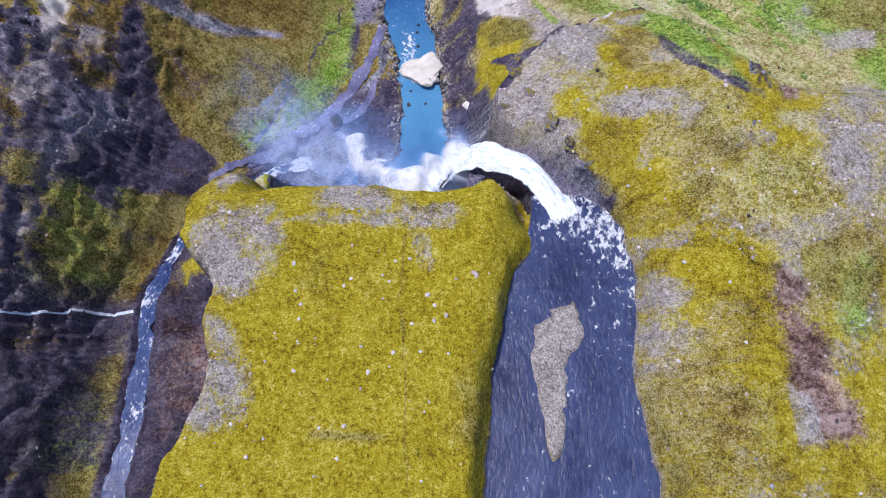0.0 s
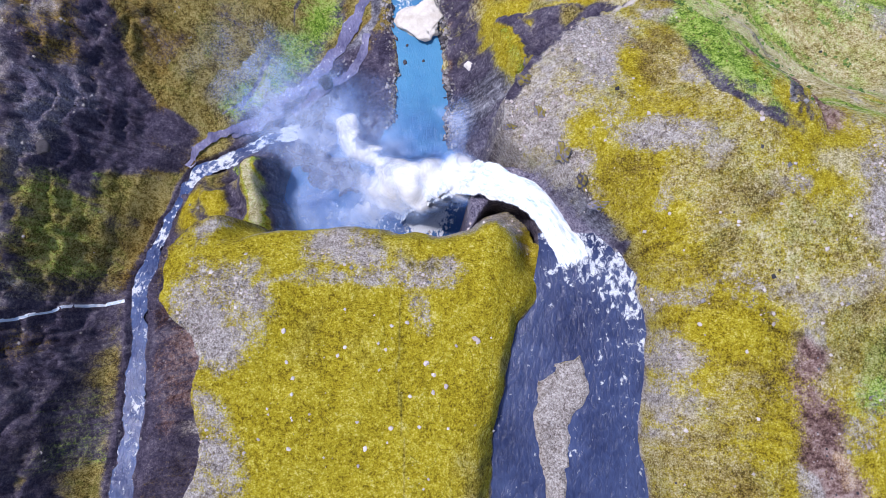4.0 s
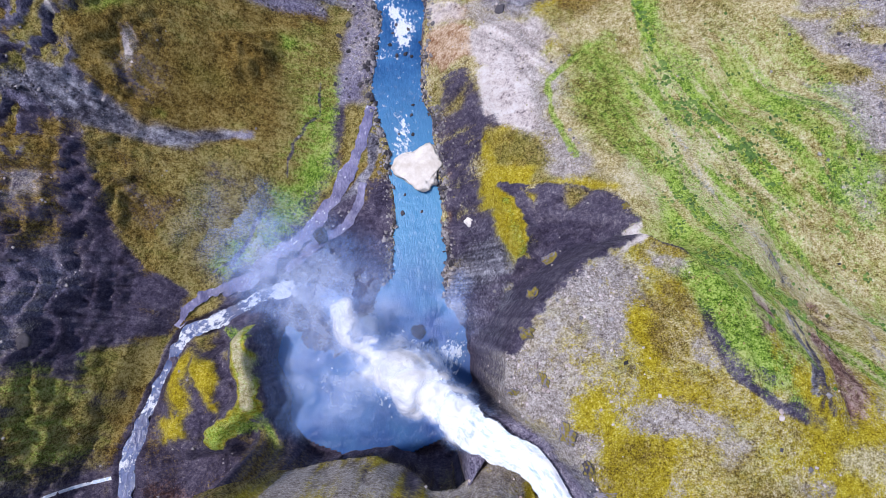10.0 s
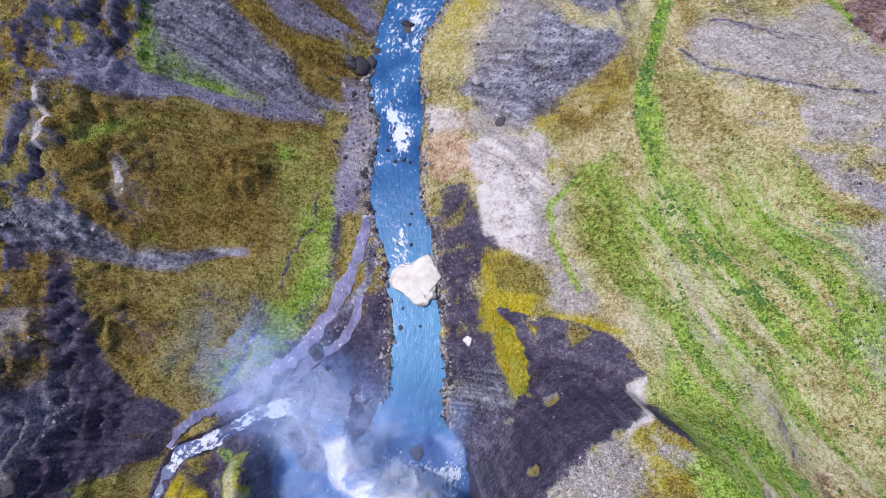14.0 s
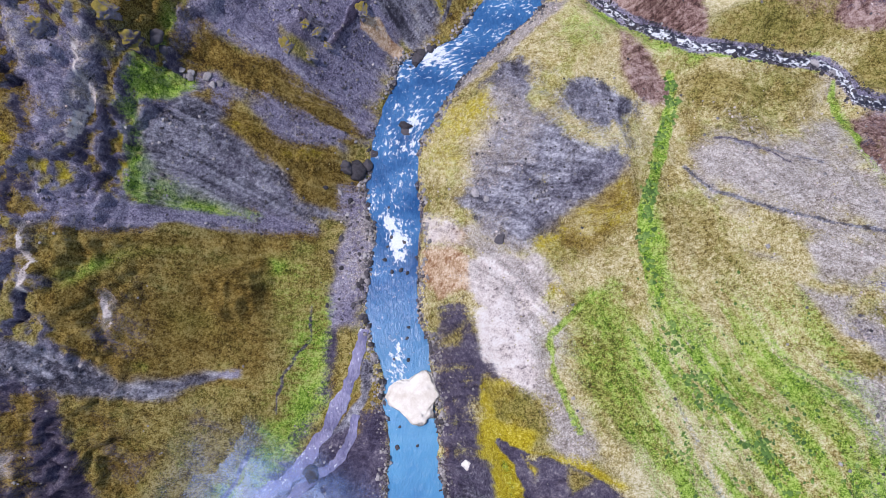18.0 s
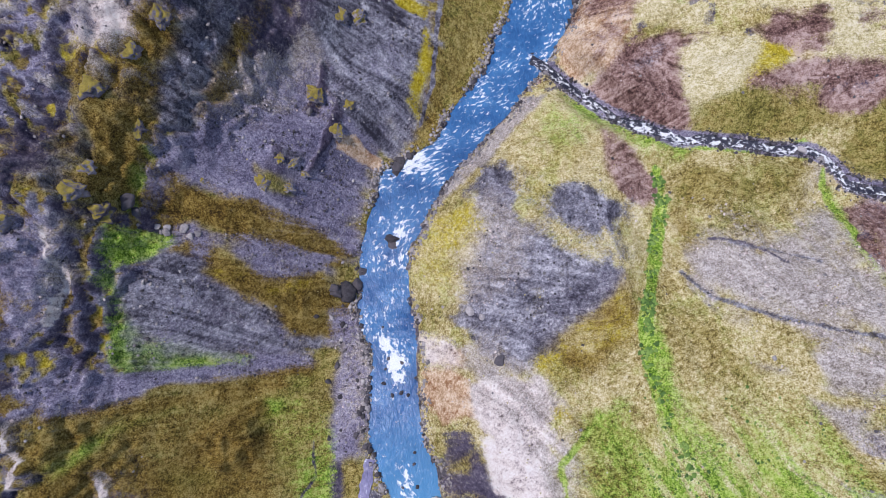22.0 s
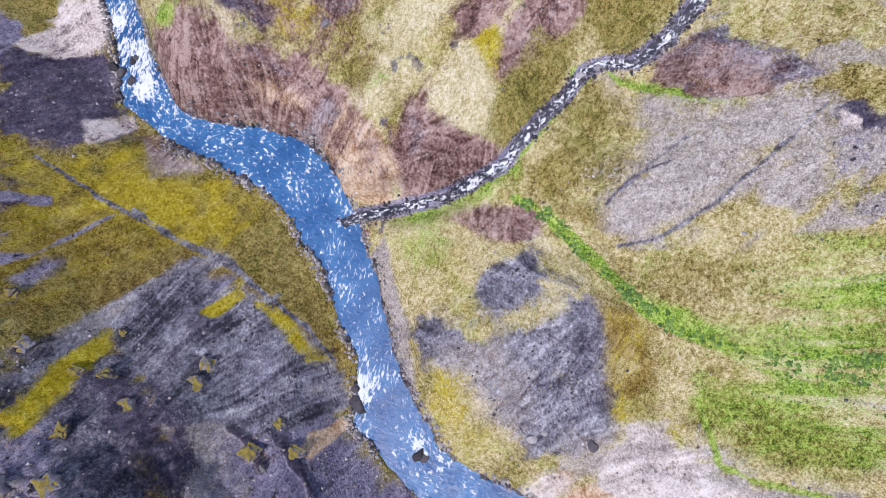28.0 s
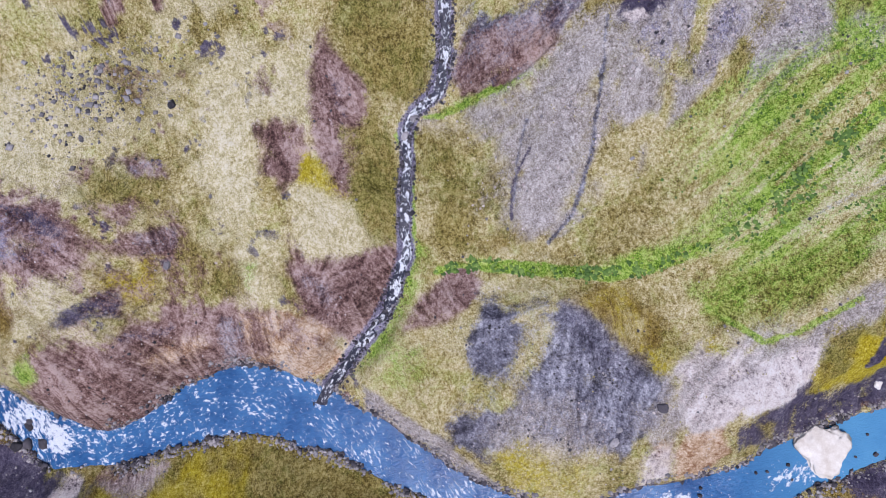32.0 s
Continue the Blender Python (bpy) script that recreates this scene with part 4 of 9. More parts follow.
patch("rock", [(-83.1, 112.6), (-78.0, 114.5), (-76.8, 103.5), (-76.2, 95.5), (-71.9, 84.4), (-63.1, 80.9), (-63.9, 72.7), (-76.6, 66.9), (-82.6, 66.7), (-85.9, 61.9), (-87.5, 57.4), (-86.4, 66.5), (-82.3, 77.6), (-81.9, 89.6), (-80.9, 98.2)])
patch("pale", [(-82.0, 92.9), (-80.3, 93.5), (-80.2, 84.4), (-81.5, 84.2)], most=0.5)
patch("gravel", [(-85.7, 86.6), (-82.7, 86.2), (-82.2, 81.5), (-85.6, 73.6), (-86.7, 66.5), (-88.4, 68.8), (-85.9, 79.4)], most=0.6)
patch("rust", [(-90.9, 95.4), (-84.5, 97.2), (-83.3, 94.5), (-84.2, 89.6), (-87.9, 88.3)])
patch("rust", [(-86.6, 111.9), (-82.3, 111.3), (-81.5, 103.4), (-85.1, 104.0)])
patch("pale", [(-90.2, 103.1), (-85.3, 105.3), (-84.5, 99.6), (-90.1, 97.8)], most=0.6)
patch("olive", [(-78.8, 66.8), (-72.2, 67.0), (-71.7, 61.5), (-75.1, 58.3), (-79.0, 59.8)])
patch("green", [(-79.7, 65.5), (-75.6, 66.9), (-73.3, 62.9), (-75.0, 59.0), (-78.7, 60.4)], most=0.5)
patch("olive", [(-87.8, 61.9), (-85.9, 63.0), (-83.0, 56.9), (-78.5, 54.0), (-77.9, 45.6), (-83.3, 44.0), (-86.6, 42.5), (-89.3, 45.8)], most=0.8)
patch("green", [(-87.8, 61.9), (-85.9, 63.0), (-83.0, 56.9), (-78.5, 54.0), (-77.9, 45.6), (-83.3, 44.0), (-86.6, 42.5), (-89.3, 45.8)], most=0.4)
patch("olive", [(-89.5, 46.0), (-85.6, 40.5), (-81.0, 43.2), (-76.5, 35.5), (-84.2, 32.7), (-90.6, 29.7)], most=0.7)
patch("rock", [(-67.3, 65.7), (-53.8, 69.9), (-37.0, 52.1), (-22.0, 48.4), (-12.7, 47.9), (2.4, 49.3), (6.6, 49.3), (-7.3, 46.1), (-31.9, 46.6), (-67.2, 40.4), (-69.0, 48.2)])
patch("moss", [(-66.7, 64.3), (-61.4, 65.0), (-60.4, 59.0), (-57.9, 52.4), (-60.8, 51.2), (-66.7, 56.1)], lift=1.0)
patch("moss", [(-61.4, 65.6), (-53.5, 62.9), (-52.4, 55.1), (-48.2, 50.6), (-54.2, 52.5), (-57.6, 59.0)], most=0.85, lift=2.0)
patch("moss", [(-67.1, 49.5), (-59.8, 51.8), (-58.7, 46.0), (-66.3, 43.5)], lift=1.0)
patch("green", [(-53.2, 71.3), (-44.1, 70.7), (-41.8, 60.4), (-39.0, 52.4), (-45.1, 50.6), (-43.2, 56.9), (-46.8, 65.5)])
patch("green", [(-45.1, 50.6), (-39.0, 52.4), (-36.2, 50.3), (-36.6, 49.6), (-51.9, 46.7)], most=0.8)
patch("olive", [(-37.4, 48.5), (-32.8, 48.9), (-18.7, 47.5), (-19.6, 46.5), (-31.0, 46.2)], most=0.7)
patch("slate", [(2.6, 84.2), (15.0, 85.6), (13.7, 73.9), (10.0, 66.0), (9.4, 60.1), (5.2, 58.0), (2.6, 67.2), (1.2, 78.5)])
patch("olive", [(10.7, 118.4), (18.1, 116.9), (25.2, 113.3), (26.0, 107.5), (22.5, 104.2), (33.1, 104.2), (38.8, 100.0), (30.0, 102.3), (19.0, 103.7), (11.9, 106.5), (10.7, 113.0)], most=0.9)
patch("rock", [(20.0, 95.6), (31.1, 101.2), (37.1, 96.7), (36.4, 91.7), (29.3, 84.8), (22.0, 82.3), (17.0, 77.3), (14.5, 74.7), (17.4, 84.2), (20.8, 90.0)], lift=-2.5)
patch("moss", [(13.1, 102.5), (16.0, 100.3), (19.7, 92.5), (18.8, 87.3), (16.1, 85.3), (13.5, 92.8), (12.4, 97.2)], lift=2.0)
patch("moss", [(18.4, 102.4), (20.7, 101.3), (21.1, 98.4), (18.9, 99.7)], most=0.9)
patch("olive", [(22.3, 100.2), (28.8, 99.0), (29.6, 96.1), (25.6, 95.9)])
patch("pale", [(34.8, 89.9), (38.3, 92.0), (33.5, 86.2), (28.8, 83.1)])
patch("rock", [(6.7, 126.3), (13.1, 123.9), (15.6, 118.0), (18.1, 114.9), (10.6, 116.9), (6.8, 121.5)])
patch("gravel", [(16.3, 73.1), (20.2, 78.7), (25.9, 82.5), (27.4, 80.5), (25.9, 76.6), (21.3, 73.9), (18.2, 67.6), (18.5, 60.9), (22.9, 54.5), (19.8, 52.8), (16.0, 54.6), (12.2, 59.0), (10.6, 63.3), (12.7, 68.7)])
patch("gravel", [(34.1, 83.4), (39.6, 81.7), (39.9, 78.8), (34.4, 81.3)])
patch("gravel", [(25.5, 59.3), (32.7, 61.8), (36.7, 59.5), (34.1, 56.2), (26.2, 56.1)], most=0.7)
patch("rust", [(30.6, 78.5), (35.6, 79.2), (39.0, 77.1), (38.3, 71.6), (33.6, 67.5), (29.2, 70.2)], most=0.45)
patch("moss", [(28.3, 75.6), (31.4, 73.7), (30.7, 69.3), (28.4, 70.2)])
patch("moss", [(18.5, 61.7), (22.3, 60.9), (21.5, 57.7), (19.1, 56.8)])
patch("gravel", [(37.1, 71.7), (39.4, 69.9), (39.2, 65.0), (36.8, 66.6)], most=0.6)
patch("sand", [(53.7, 55.7), (59.7, 55.7), (60.7, 53.4), (55.1, 53.5)])
patch("rock", [(13.7, 56.1), (16.2, 53.6), (19.5, 48.5), (23.9, 44.8), (27.5, 42.0), (27.2, 39.0), (23.9, 40.6), (19.1, 45.3), (16.0, 49.3)])
patch("green", [(43.9, 115.2), (53.4, 108.1), (59.1, 90.9), (63.1, 74.0), (51.4, 62.6), (45.9, 70.7), (41.7, 79.7), (45.2, 93.8)], most=0.7, edge=3.0)
patch("rock", [(39.6, 80.7), (40.3, 76.1), (41.1, 67.4), (43.9, 63.4), (50.1, 59.6), (50.8, 58.0), (45.2, 61.0), (40.5, 64.6), (38.6, 70.8)], most=0.8)
patch("green", [(45.8, 91.3), (47.9, 84.1), (45.2, 70.7), (45.4, 63.4), (42.2, 65.8), (40.4, 73.4), (38.7, 79.9)])
patch("green", [(46.4, 72.4), (49.6, 65.8), (50.1, 59.6), (47.0, 62.7), (44.7, 65.8)], most=0.8)
patch("sand", [(62.4, 86.3), (67.7, 84.2), (67.2, 75.2), (55.4, 65.0), (51.3, 65.8), (56.5, 74.3)], most=0.6)
patch("red", [(65.2, 75.2), (66.9, 71.9), (61.1, 62.6), (60.3, 57.9), (56.9, 58.0), (56.0, 62.6), (57.7, 68.6)], lift=-2.0)
patch("red", [(49.0, 76.6), (50.2, 73.6), (48.8, 70.8), (46.3, 70.7)], most=0.9)
patch("gravel", [(72.3, 71.9), (69.6, 66.0), (62.4, 57.9), (60.8, 59.5)], most=0.7)
patch("scree", [(-53.5, 200.0), (-11.8, 215.3), (-13.6, 208.0), (-18.0, 200.0), (-20.9, 186.6), (-26.0, 178.9), (-33.2, 182.3), (-40.9, 189.0), (-51.0, 195.7)])
patch("scree", [(-64.0, 177.7), (-56.2, 181.9), (-47.9, 177.5), (-42.4, 170.8), (-38.4, 165.3), (-32.5, 160.8), (-30.0, 154.1), (-41.4, 154.5), (-51.7, 159.3), (-58.3, 160.6), (-63.5, 167.8)])
patch("rust", [(-52.2, 195.6), (-43.0, 190.8), (-34.3, 188.7), (-26.0, 184.7), (-20.8, 180.4), (-26.1, 177.7), (-33.2, 179.6), (-40.9, 183.7), (-48.8, 189.9)], lift=1.0)
patch("rust", [(-49.8, 176.2), (-43.4, 177.6), (-35.9, 173.9), (-27.3, 175.1), (-26.1, 171.9), (-27.3, 163.0), (-33.7, 160.6), (-36.9, 166.6), (-43.5, 171.8)], lift=1.0)
patch("olive", [(-35.8, 172.4), (-26.7, 174.6), (-27.3, 163.7), (-33.1, 162.1)], most=0.6)
patch("green", [(-64.3, 178.7), (-62.4, 181.3), (-56.2, 181.9), (-59.1, 180.6), (-63.4, 176.4)])
patch("green", [(-62.3, 186.0), (-60.9, 185.6), (-58.5, 183.1), (-63.7, 180.2), (-64.7, 176.1), (-65.3, 174.5)], most=0.9)
patch("green", [(-65.0, 166.9), (-63.8, 164.9), (-63.6, 161.9), (-55.8, 158.7), (-56.8, 157.3), (-63.4, 157.0), (-65.3, 160.1)])
patch("green", [(-60.8, 191.4), (-56.9, 198.2), (-56.1, 198.7), (-59.4, 192.5), (-60.8, 189.0)])
patch("olive", [(-76.7, 146.4), (-67.3, 149.2), (-56.5, 152.2), (-31.3, 152.5), (-29.0, 145.4), (-30.8, 135.4), (-38.1, 127.0), (-52.0, 121.8), (-67.3, 119.7), (-73.8, 127.1), (-77.8, 131.6), (-76.7, 140.0)])
patch("scree", [(-75.7, 153.5), (-67.5, 155.1), (-56.7, 156.7), (-43.5, 156.9), (-31.2, 155.4), (-31.3, 152.5), (-44.8, 154.1), (-56.6, 152.8), (-66.1, 149.6), (-73.8, 149.2)])
patch("green", [(-51.8, 158.1), (-43.5, 156.9), (-42.5, 155.1), (-48.0, 155.6)], most=0.9)
patch("rust", [(-64.0, 148.5), (-49.7, 150.6), (-31.3, 151.1), (-29.7, 146.8), (-33.5, 140.9), (-41.2, 149.0), (-47.8, 149.6), (-57.5, 147.1), (-64.0, 146.1)])
patch("rust", [(-76.4, 137.1), (-70.4, 138.5), (-70.5, 131.8), (-74.8, 128.3), (-76.9, 131.6)])
patch("rust", [(-54.2, 140.9), (-45.5, 143.1), (-42.0, 136.5), (-46.3, 132.3), (-51.1, 133.4)], lift=3.0)
patch("rust", [(-70.9, 128.3), (-65.2, 130.7), (-64.1, 124.6), (-67.9, 119.8), (-71.4, 122.3)])
patch("rock", [(-70.7, 137.5), (-67.0, 138.7), (-68.3, 128.3), (-70.9, 127.1), (-71.5, 130.6)])
patch("pale", [(-69.6, 137.0), (-67.8, 137.0), (-69.2, 128.9), (-70.7, 128.3)], most=0.9)
patch("rock", [(-65.1, 141.1), (-62.2, 141.5), (-63.4, 136.7), (-64.9, 137.7)], most=0.7)
patch("green", [(-41.0, 146.1), (-37.3, 145.6), (-37.4, 142.9), (-41.1, 142.1)])
patch("green", [(-34.7, 139.5), (-29.6, 141.1), (-28.0, 135.4), (-30.6, 127.0), (-29.0, 120.0), (-32.7, 113.2), (-37.9, 102.5), (-42.8, 100.1), (-46.2, 105.8), (-41.4, 113.6), (-37.9, 121.5), (-38.1, 129.7)], most=0.9)
patch("green", [(-60.0, 130.8), (-54.2, 127.0), (-47.4, 121.7), (-49.7, 119.1), (-57.1, 125.8)], most=0.8)
patch("green", [(-66.5, 124.6), (-63.1, 124.0), (-64.4, 119.6), (-67.0, 120.4)])
patch("green", [(-76.3, 138.1), (-67.0, 145.7), (-64.7, 147.1), (-64.7, 144.8), (-72.9, 138.3), (-75.7, 136.0)], most=0.4)
patch("olive", [(-78.2, 115.6), (-68.1, 114.9), (-55.4, 114.1), (-44.9, 115.1), (-40.0, 110.9), (-44.0, 101.5), (-52.2, 96.9), (-61.1, 93.8), (-74.0, 94.9), (-76.7, 106.2)])
patch("scree", [(-85.9, 127.2), (-80.3, 125.0), (-75.1, 123.7), (-69.3, 119.9), (-63.4, 117.1), (-53.4, 119.2), (-46.2, 120.4), (-46.1, 117.7), (-55.5, 116.7), (-64.1, 112.9), (-69.3, 115.1), (-75.6, 120.3), (-82.3, 117.0), (-85.3, 121.7)])
patch("rock", [(-81.7, 115.8), (-78.6, 113.5), (-76.7, 106.2), (-77.1, 92.7), (-83.2, 95.2), (-81.7, 104.9)])
patch("rust", [(-86.6, 116.0), (-82.1, 115.9), (-81.6, 107.0), (-85.8, 106.3)], most=0.8)
patch("rust", [(-76.0, 110.7), (-69.3, 111.5), (-68.1, 102.7), (-73.7, 99.2)], most=0.4)
patch("green", [(-60.8, 100.4), (-57.4, 101.5), (-56.7, 97.3), (-59.8, 97.0)], most=0.8)
patch("scree", [(-26.2, 166.2), (-19.2, 165.5), (-17.2, 153.0), (-12.8, 147.3), (-11.3, 142.8), (-19.6, 135.5), (-19.4, 129.8), (-25.1, 128.4), (-27.7, 124.2), (-30.6, 132.6), (-27.0, 146.9), (-25.9, 155.8)])
patch("gravel", [(-24.8, 161.9), (-19.0, 160.7), (-15.7, 147.2), (-19.7, 138.3), (-25.2, 135.4), (-25.7, 149.9)], most=0.4)
patch("rock", [(-30.5, 129.8), (-25.1, 129.8), (-24.9, 121.4), (-26.0, 113.2), (-32.6, 103.7), (-37.9, 101.1), (-32.7, 110.5), (-29.0, 120.0)], most=0.9)
patch("slate", [(-25.0, 124.2), (-19.3, 122.8), (-19.0, 113.2), (-25.7, 105.1), (-32.4, 98.4), (-40.3, 91.9), (-45.4, 89.4), (-40.1, 89.3), (-29.6, 95.8), (-21.6, 103.7), (-17.6, 111.9), (-16.4, 121.4)])
patch("rock", [(-18.9, 109.1), (-13.5, 110.4), (-11.9, 101.0), (-13.1, 93.2), (-18.5, 90.6), (-21.4, 95.7), (-18.7, 102.4)])
patch("rock", [(-25.7, 103.7), (-21.6, 106.4), (-21.5, 99.7), (-28.2, 95.8), (-29.7, 99.7)])
patch("gravel", [(28.4, 219.3), (35.5, 218.8), (24.3, 207.9), (15.1, 200.0), (6.2, 192.8), (1.6, 190.5), (7.8, 199.2), (17.0, 206.3)])
patch("straw", [(17.4, 186.8), (21.7, 190.9), (30.0, 207.0), (38.3, 216.5), (44.0, 212.8), (44.4, 200.8), (45.2, 191.4), (39.1, 186.4), (25.4, 185.2)])
patch("rock", [(10.6, 195.3), (18.0, 199.5), (23.4, 196.2), (21.6, 189.4), (16.1, 188.5), (9.0, 189.9)], most=0.6)
patch("moss", [(-0.6, 183.5), (3.2, 187.8), (11.8, 187.5), (17.4, 186.8), (15.9, 183.6), (7.5, 180.3), (1.7, 176.3), (-4.3, 172.8), (-5.1, 177.9)], most=0.4)
patch("moss", [(-5.0, 169.9), (3.2, 168.3), (7.4, 163.4), (6.0, 162.0), (-4.1, 163.4)], most=0.4)
patch("red", [(45.1, 200.7), (48.8, 203.0), (54.6, 198.2), (57.8, 190.7), (54.6, 185.3), (49.6, 190.2), (45.3, 192.8)], most=0.9)
patch("cream", [(45.1, 200.7), (48.8, 203.0), (54.6, 198.2), (57.8, 190.7), (54.6, 185.3), (49.6, 190.2), (45.3, 192.8)], most=0.35)
patch("olive", [(42.9, 174.8), (50.1, 182.2), (54.3, 183.6), (50.1, 166.3), (45.5, 158.0), (41.6, 160.5), (43.0, 165.8)], most=0.7)
patch("rust", [(23.1, 153.8), (29.5, 157.4), (36.9, 162.2), (41.7, 164.5), (42.9, 159.3), (36.8, 155.7), (33.0, 151.9), (28.7, 142.6), (23.8, 144.0), (22.8, 149.5)], most=0.8)
patch("gravel", [(3.1, 179.3), (13.0, 179.2), (8.8, 169.2), (7.4, 164.9), (12.7, 154.2), (9.9, 145.9), (5.9, 148.9), (1.8, 155.0), (-2.6, 161.6)], most=0.8)
patch("gravel", [(15.4, 155.5), (19.3, 156.7), (21.6, 150.9), (20.3, 146.9), (15.2, 148.5)])
patch("slate", [(13.1, 183.8), (25.3, 182.2), (30.7, 183.5), (31.6, 175.7), (36.0, 170.5), (42.0, 168.7), (41.8, 165.9), (33.3, 161.3), (28.3, 157.6), (20.5, 153.8), (12.8, 161.5), (7.4, 167.9), (7.4, 175.5)])
patch("slate", [(29.8, 189.3), (38.1, 189.7), (46.0, 184.9), (44.3, 181.8), (34.7, 180.5), (28.8, 183.7)])
patch("rock", [(18.5, 177.2), (25.1, 177.8), (29.9, 168.5), (27.2, 163.2), (20.8, 163.8), (15.7, 171.5)], most=0.5)
patch("moss", [(31.3, 180.5), (34.7, 180.5), (33.9, 173.9), (31.6, 175.7)], most=0.5)
patch("moss", [(34.1, 169.3), (36.4, 168.2), (35.8, 166.3)], most=0.5)
patch("green", [(2.5, 158.0), (6.6, 157.6), (6.6, 155.4), (3.2, 155.7)])
patch("olive", [(8.1, 164.1), (12.8, 162.9), (11.4, 160.1), (8.0, 161.1)], most=0.8)
patch("cream", [(-4.1, 157.4), (3.2, 156.4), (7.3, 153.2), (7.2, 148.8), (-2.5, 149.7)], most=0.6)
patch("cream", [(-4.0, 149.1), (7.2, 148.1), (7.2, 140.5), (3.2, 137.9), (-3.9, 141.1)])
patch("pale", [(8.5, 145.9), (16.4, 147.0), (22.8, 149.5), (24.0, 146.7), (25.5, 140.1), (24.5, 134.9), (21.9, 129.9), (22.7, 122.6), (24.8, 117.9), (21.4, 115.4), (17.9, 117.6), (14.4, 124.9), (10.8, 129.8), (8.4, 135.1)])
patch("moss", [(20.1, 144.1), (26.2, 141.4), (28.4, 137.4), (24.6, 136.2)])
patch("olive", [(-2.4, 132.6), (7.1, 132.5), (8.4, 128.6), (3.2, 127.2), (-0.9, 128.5)])
patch("rock", [(5.8, 127.2), (12.0, 127.3), (14.4, 121.1), (17.9, 116.4), (9.7, 118.3), (7.2, 122.0)], most=0.8)
patch("cream", [(-0.9, 122.9), (7.1, 124.0), (7.2, 122.0), (0.5, 120.9)])
patch("olive", [(10.9, 117.1), (19.1, 116.4), (24.6, 114.4), (24.4, 108.8), (18.8, 104.7), (12.1, 108.4), (9.7, 114.4)], most=0.8)
patch("moss", [(10.9, 117.1), (19.1, 116.4), (24.6, 114.4), (24.4, 108.8), (18.8, 104.7), (12.1, 108.4), (9.7, 114.4)], most=0.5)
patch("pale", [(25.0, 111.0), (28.5, 108.1), (28.2, 103.8), (25.2, 104.5), (23.8, 107.5)], most=0.9)
patch("olive", [(19.9, 103.8), (30.0, 103.1), (35.5, 101.9), (33.5, 99.7), (24.0, 101.1)], most=0.9)
patch("rock", [(0.5, 107.9), (8.5, 109.0), (10.9, 103.1), (8.5, 92.1), (3.3, 89.5), (0.6, 89.0)])
patch("cream", [(0.5, 113.4), (3.3, 113.6), (3.3, 108.2), (1.2, 109.3)])
patch("cream", [(1.2, 105.3), (3.3, 102.8), (2.6, 94.7), (1.3, 95.9)])
patch("moss", [(12.1, 100.9), (15.3, 99.6), (16.3, 94.4), (13.1, 93.0)])
patch("green", [(32.1, 137.4), (40.0, 132.4), (40.9, 122.9), (37.5, 113.9), (32.1, 113.8), (30.9, 122.7)], most=0.75, edge=3.0)
patch("green", [(61.6, 127.7), (68.1, 123.1), (71.9, 117.9), (74.4, 112.3), (75.0, 108.5), (69.8, 112.9), (64.6, 117.5)], most=0.8, edge=2.0)
patch("green", [(48.6, 212.8), (53.2, 201.1), (59.4, 197.2), (65.9, 196.6), (59.8, 193.4), (54.5, 196.7)])
patch("sand", [(25.1, 122.6), (29.3, 118.1), (34.3, 107.7), (41.6, 101.1), (43.1, 98.4), (35.2, 100.1), (28.6, 109.1)], most=0.7, edge=2.0)
patch("olive", [(59.8, 193.4), (71.7, 192.8), (91.8, 192.5), (89.2, 180.9), (77.1, 180.9), (65.7, 184.1), (59.3, 181.8)], most=0.7, edge=2.0)
patch("gravel", [(63.9, 178.4), (73.6, 178.9), (86.9, 173.7), (94.1, 183.3), (94.9, 185.6), (95.4, 175.4), (96.3, 164.2), (90.4, 150.4), (85.2, 153.4), (75.0, 153.9), (65.5, 158.5), (60.4, 166.2)], most=0.6, edge=3.0)
patch("gravel", [(75.8, 147.5), (81.3, 146.0), (87.8, 142.1), (87.2, 137.7), (82.0, 139.0), (76.5, 142.8)])
patch("gravel", [(71.8, 139.3), (77.5, 138.0), (82.8, 134.4), (86.8, 134.4), (86.5, 129.0), (81.1, 131.1), (74.0, 134.6)])
patch("gravel", [(66.2, 128.8), (72.1, 126.6), (77.5, 123.4), (84.7, 120.5), (83.4, 116.5), (77.5, 119.1), (70.3, 123.1)])
patch("gravel", [(77.1, 113.4), (82.8, 114.5), (81.1, 107.8), (77.5, 108.7)])
patch("rust", [(57.6, 178.7), (62.5, 185.0), (67.0, 171.5), (60.4, 166.2)], most=0.5)
patch("pale", [(-46.2, 249.4), (-42.4, 250.4), (-38.4, 245.7), (-33.2, 242.7), (-36.4, 233.0), (-39.1, 233.5), (-43.2, 232.3), (-46.3, 236.9)], most=0.7)
patch("pale", [(-49.3, 231.0), (-43.2, 232.3), (-41.7, 229.0), (-44.0, 226.9), (-50.1, 227.6), (-52.4, 228.8)], most=0.7)
patch("slate", [(-53.4, 228.3), (-51.4, 225.2), (-53.0, 219.2), (-57.4, 217.2)], most=0.8)
patch("slate", [(-59.7, 209.8), (-52.2, 210.1), (-52.7, 205.5), (-56.7, 203.3), (-61.5, 205.1)], most=0.8)
patch("rust", [(-49.3, 225.3), (-42.5, 223.9), (-46.2, 216.4), (-50.5, 213.7), (-52.0, 218.8)])
patch("rust", [(-53.0, 205.8), (-51.7, 204.8), (-59.8, 194.3), (-62.8, 190.0), (-61.1, 198.3)], most=0.8)
patch("rust", [(-65.3, 204.0), (-62.0, 201.5), (-64.8, 193.9), (-70.1, 195.6)], most=0.7)
